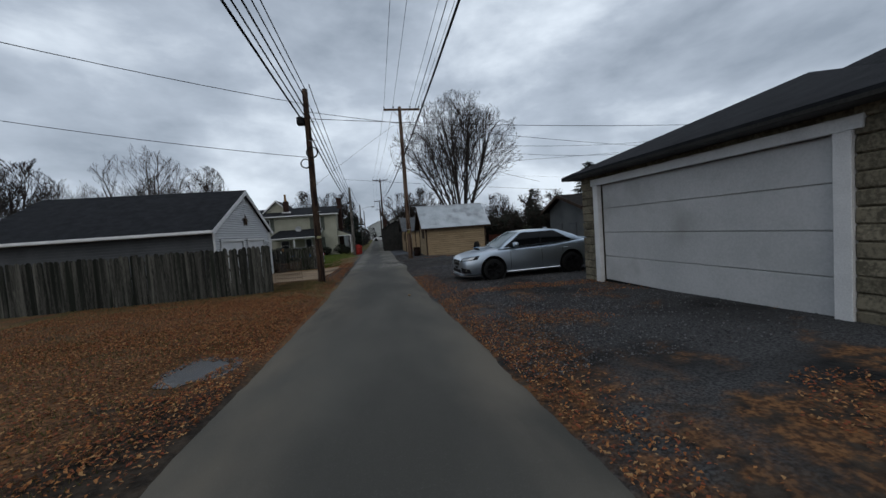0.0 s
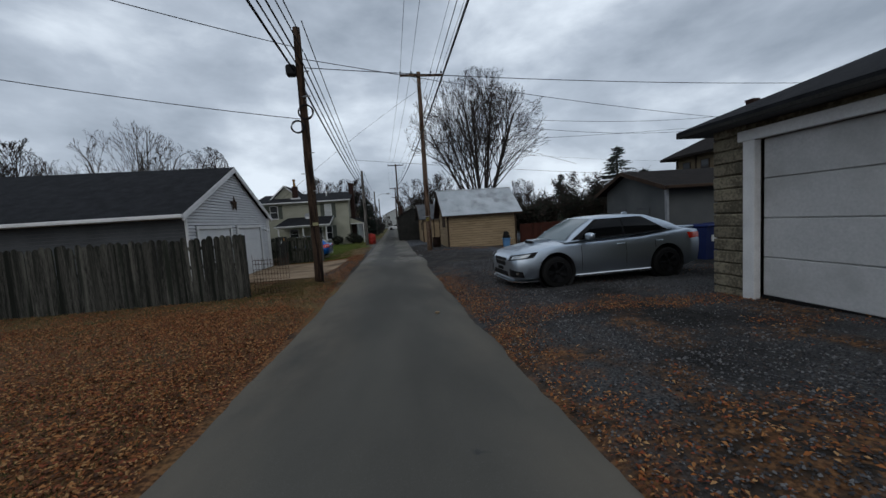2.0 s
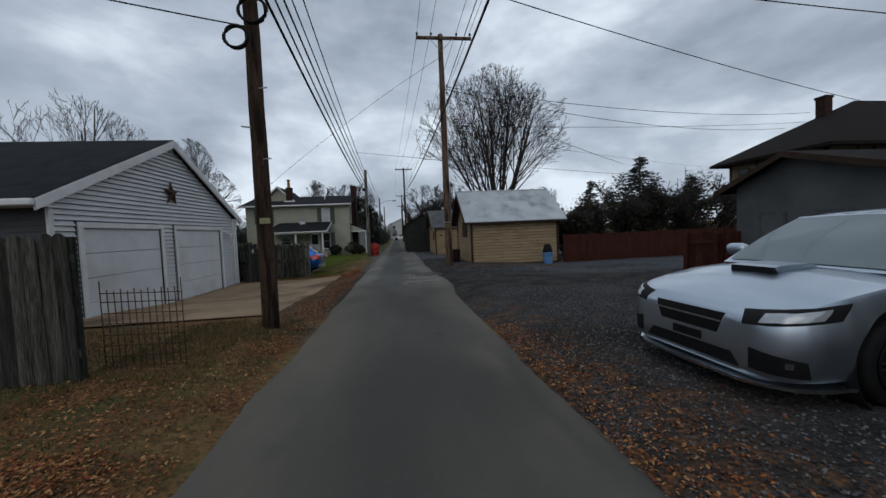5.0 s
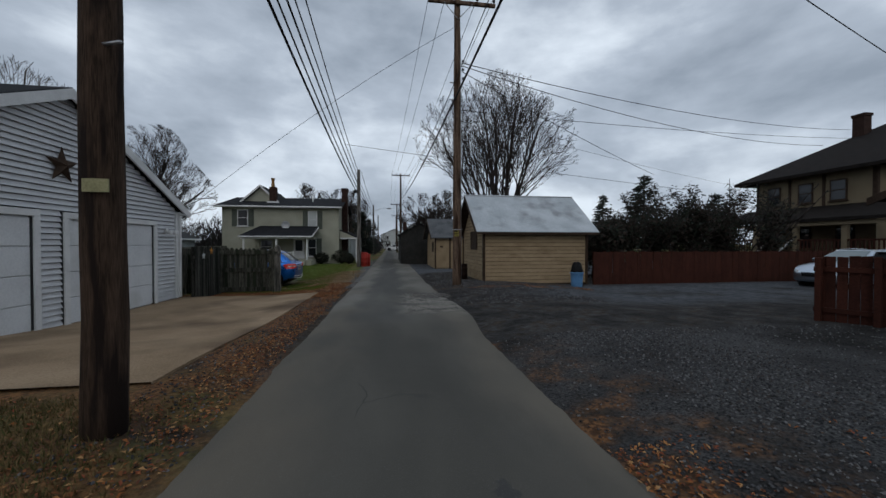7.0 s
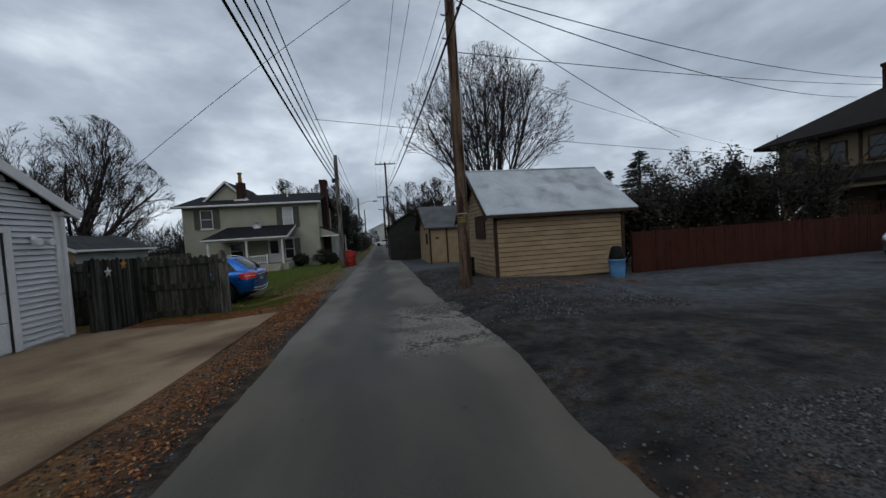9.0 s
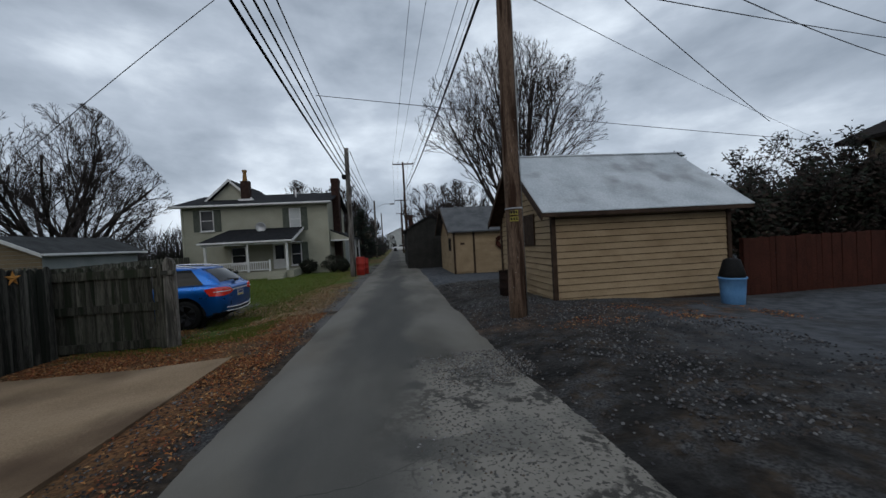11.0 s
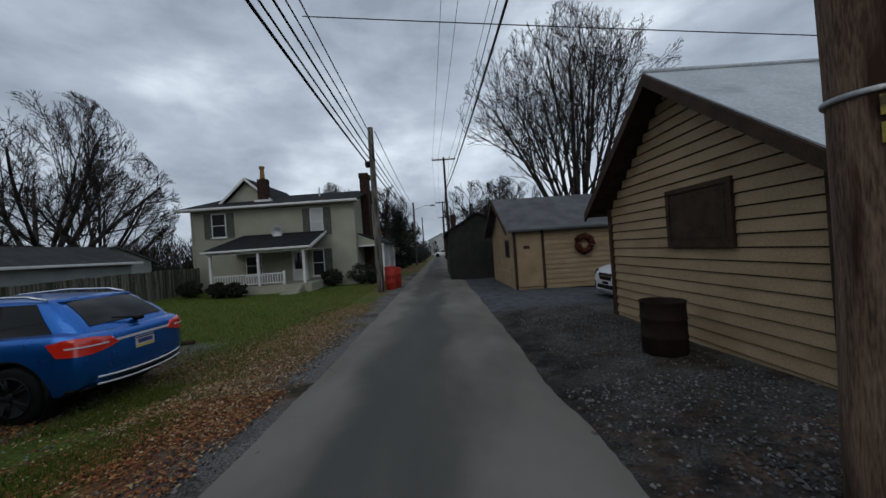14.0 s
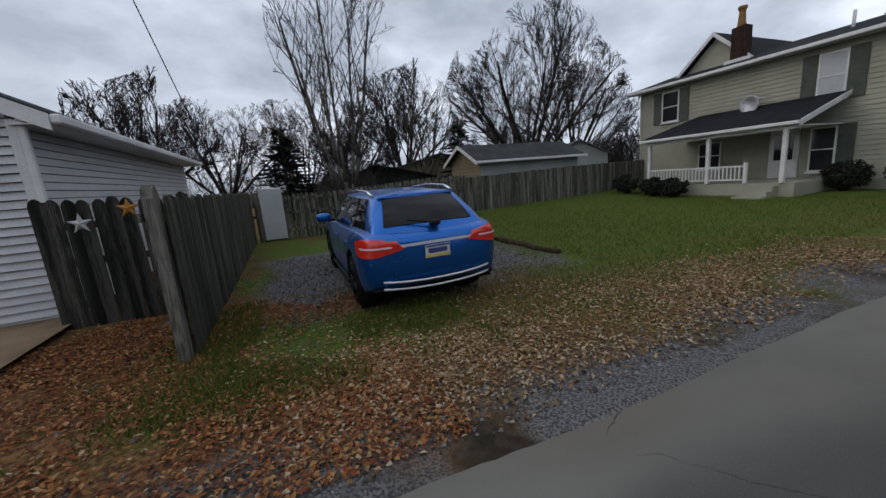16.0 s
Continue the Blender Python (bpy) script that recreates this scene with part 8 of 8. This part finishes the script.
def scatter_grass(name, label, material, n, region, h, seed, dens):
    rng = random.Random(seed)
    x0, x1, y0, y1 = region
    v, f = [], []
    made = 0
    for _ in range(n * 4):
        if made >= n:
            break
        x, y = rng.uniform(x0, x1), rng.uniform(y0, y1)
        if rng.random() > dens(x, y):
            continue
        made += 1
        z = surface_z(x, y) - 0.01
        t, hh = rng.uniform(0, 6.28), h * rng.uniform(0.5, 1.3)
        w = 0.007
        k = len(v)
        lx, ly = rng.uniform(-0.5, 0.5) * hh, rng.uniform(-0.5, 0.5) * hh
        v += [(x - w * math.cos(t), y - w * math.sin(t), z), (x + w * math.cos(t), y + w * math.sin(t), z), (x + lx, y + ly, z + hh)]
        f.append((k, k + 1, k + 2))
    ob = mesh_part(name, v, f, material)
    return tagged(ob, label, "grass", kind="stuff")


scatter_grass("grass", "green lawn grass in front of the house", M_BLADE, 42000, (-13.0, -2.8, 26.5, 39.5), 0.07, 11, lambda x, y: (0.15 if (x < -5.2 and y < 29.4) else 1) * (1 if x < -3.6 else 0.08) * (1.0 - 0.4 * smooth(31, 36, y)))
scatter_grass("grass", "rough green grass before the fence", M_BLADE, 20000, (-6.5, -2.9, 22.6, 26.5), 0.06, 12, lambda x, y: smooth(23.0, 24.4, y) * (1 - smooth(-3.7, -3.2, x)) * patchy(x, y, 0.7, -0.3, 0.2) * (0.1 if (x < -5.0 and y > 24.3) else 1))
scatter_grass("grass", "patchy dry and green grass round the brown pole", M_BLADED, 26000, (-10.0, -2.5, 4.0, 13.6), 0.055, 13, lambda x, y: 0.0 if in_puddle(x, y) else 0.25 + 0.75 * smooth(9, 12, y))
scatter_grass("grass", "green grass tufts round the foot of the brown pole", M_BLADED, 7000, (-4.3, -2.65, 10.2, 13.75), 0.05, 15, lambda x, y: patchy(x, y, 1.0, -0.2, 0.2))
scatter_grass("grass", "patchy dry grass of the verge turf", M_BLADED, 14000, (-7.0, -2.6, -0.5, 6.0), 0.045, 14, lambda x, y: 0.0 if in_puddle(x, y) else 0.7)

pv = []
for k in range(48):
    t = 2 * math.pi * k / 48
    r = 1 + 0.22 * noise.noise((math.cos(t) * 1.6, math.sin(t) * 1.6, 9)) + 0.08 * noise.noise((math.cos(t) * 5, math.sin(t) * 5, 2))
    pv.append((-2.98 + 0.43 * r * math.cos(t), 3.25 + 0.52 * r * math.sin(t), 0))
pz = max(surface_z(x, y) for x, y, _ in pv) + 0.004
pv = [(x, y, pz - 0.0) for x, y, _ in pv]
pd = mesh_part("puddle", pv + [(x + 0.05 * (x + 2.98), y + 0.05 * (y - 3.25), z - 0.1) for x, y, z in pv], [tuple(range(48))] + [(k, k + 48, (k + 1) % 48 + 48, (k + 1) % 48) for k in range(48)], mat("muddy_water", (0.012, 0.009, 0.007), (0.032, 0.025, 0.019), 3.0, 0.2, 0.12, 24, spec=0.35, spots=(0.04, 0.028, 0.018), spot_scale=3.0), None, "shallow muddy puddle at the edge of the alley")
tagged(pd, category="puddle", kind="structure")
for x, y, s in ((0.05, 7.9, 0.05), (-2.75, 27.2, 0.05)):
    bm = bmesh.new()
    bmesh.ops.create_icosphere(bm, subdivisions=1, radius=s, matrix=Matrix.Diagonal((1, 0.7, 0.5, 1)))
    o = part("pale_stone", bm, M_CONC, None)
    o.matrix_basis = pose(x, y, (ground_z(x, y) + 0.06) if x > -2.3 else surface_z(x, y) + 0.015)
    tagged(o, "small pale stone lying beside the alley", "stone")


# ---- distant woods and hedges round the yards ----
def far_woods(name, label, spots, seed, material):
    rng = random.Random(seed)
    v, f = [], []
    for x, y, w, h in spots:
        z0 = ground_z(x, y) - 0.3
        for _ in range(800):
            a, u = rng.uniform(-1, 1), rng.random()
            k = h * (1 - 0.35 * a * a) * (0.75 + 0.35 * noise.noise((x * 0.3 + a * 2, y * 0.3, seed)))
            c = Vector((x + a * w, y + rng.uniform(-1, 1) * w * 0.6, z0 + k * u ** 0.8))
            d = Vector((rng.uniform(-0.5, 0.5), rng.uniform(-0.5, 0.5), rng.uniform(0.4, 1.0))).normalized() * rng.uniform(0.3, 0.75)
            s = d.orthogonal().normalized() * 0.032
            n = len(v)
            v += [tuple(c - d - s), tuple(c - d + s), tuple(c + d)]
            f.append((n, n + 1, n + 2))
    ob = mesh_part(name, v, f, material)
    return tagged(ob, label, "trees", kind="stuff")


M_FARTWIG = island_mat("far_twigs", [(0.030, 0.026, 0.026), (0.045, 0.038, 0.036), (0.02, 0.018, 0.018), (0.024, 0.026, 0.02)])
fr = random.Random(77)
far_woods("far_woods", "distant bare woods and hedges behind the yards", [(-44 + fr.uniform(-6, 6), -6 + k * 4.2, 4.5, fr.uniform(3.2, 6.5)) for k in range(24)]
          + [(-40 + k * 4.5, 100 + fr.uniform(-8, 12), 5.0, fr.uniform(4.5, 8.5)) for k in range(8)] + [(9 + k * 4.5, 96 + fr.uniform(-18, 12), 5.0, fr.uniform(4, 8)) for k in range(12)]
          + [(60 + fr.uniform(-5, 5), -10 + k * 6, 6.0, fr.uniform(4, 7)) for k in range(16)] + [(-20 + k * 3.2, 52 + fr.uniform(-2, 4), 2.4, fr.uniform(2.0, 3.8)) for k in range(4)]
          + [(-5.6, 58 + 6 * k, 1.6, fr.uniform(1.5, 3.2)) for k in range(7)] + [(3.4, 52 + 6 * k, 1.3, fr.uniform(1.5, 3.0)) for k in range(8)]
          + [(-20 - 2.4 * k, 26.5 + 1.5 * fr.random() + k * 0.9, 2.2, fr.uniform(1.8, 3.2)) for k in range(6)]
          + [(-10 + 2.2 * k, 128 + fr.uniform(-4, 4), 2.6, fr.uniform(4.5, 7.5)) for k in range(11) if abs(-10 + 2.2 * k + 0.8) > 2.0] + [(-4.6, 70 + 7 * k, 1.5, fr.uniform(2.5, 4.5)) for k in range(6)]
          + [(-19 - 3.0 * k, 55 + fr.uniform(-3, 3), 2.8, fr.uniform(4.6, 6.6)) for k in range(8)], 5, M_FARTWIG)
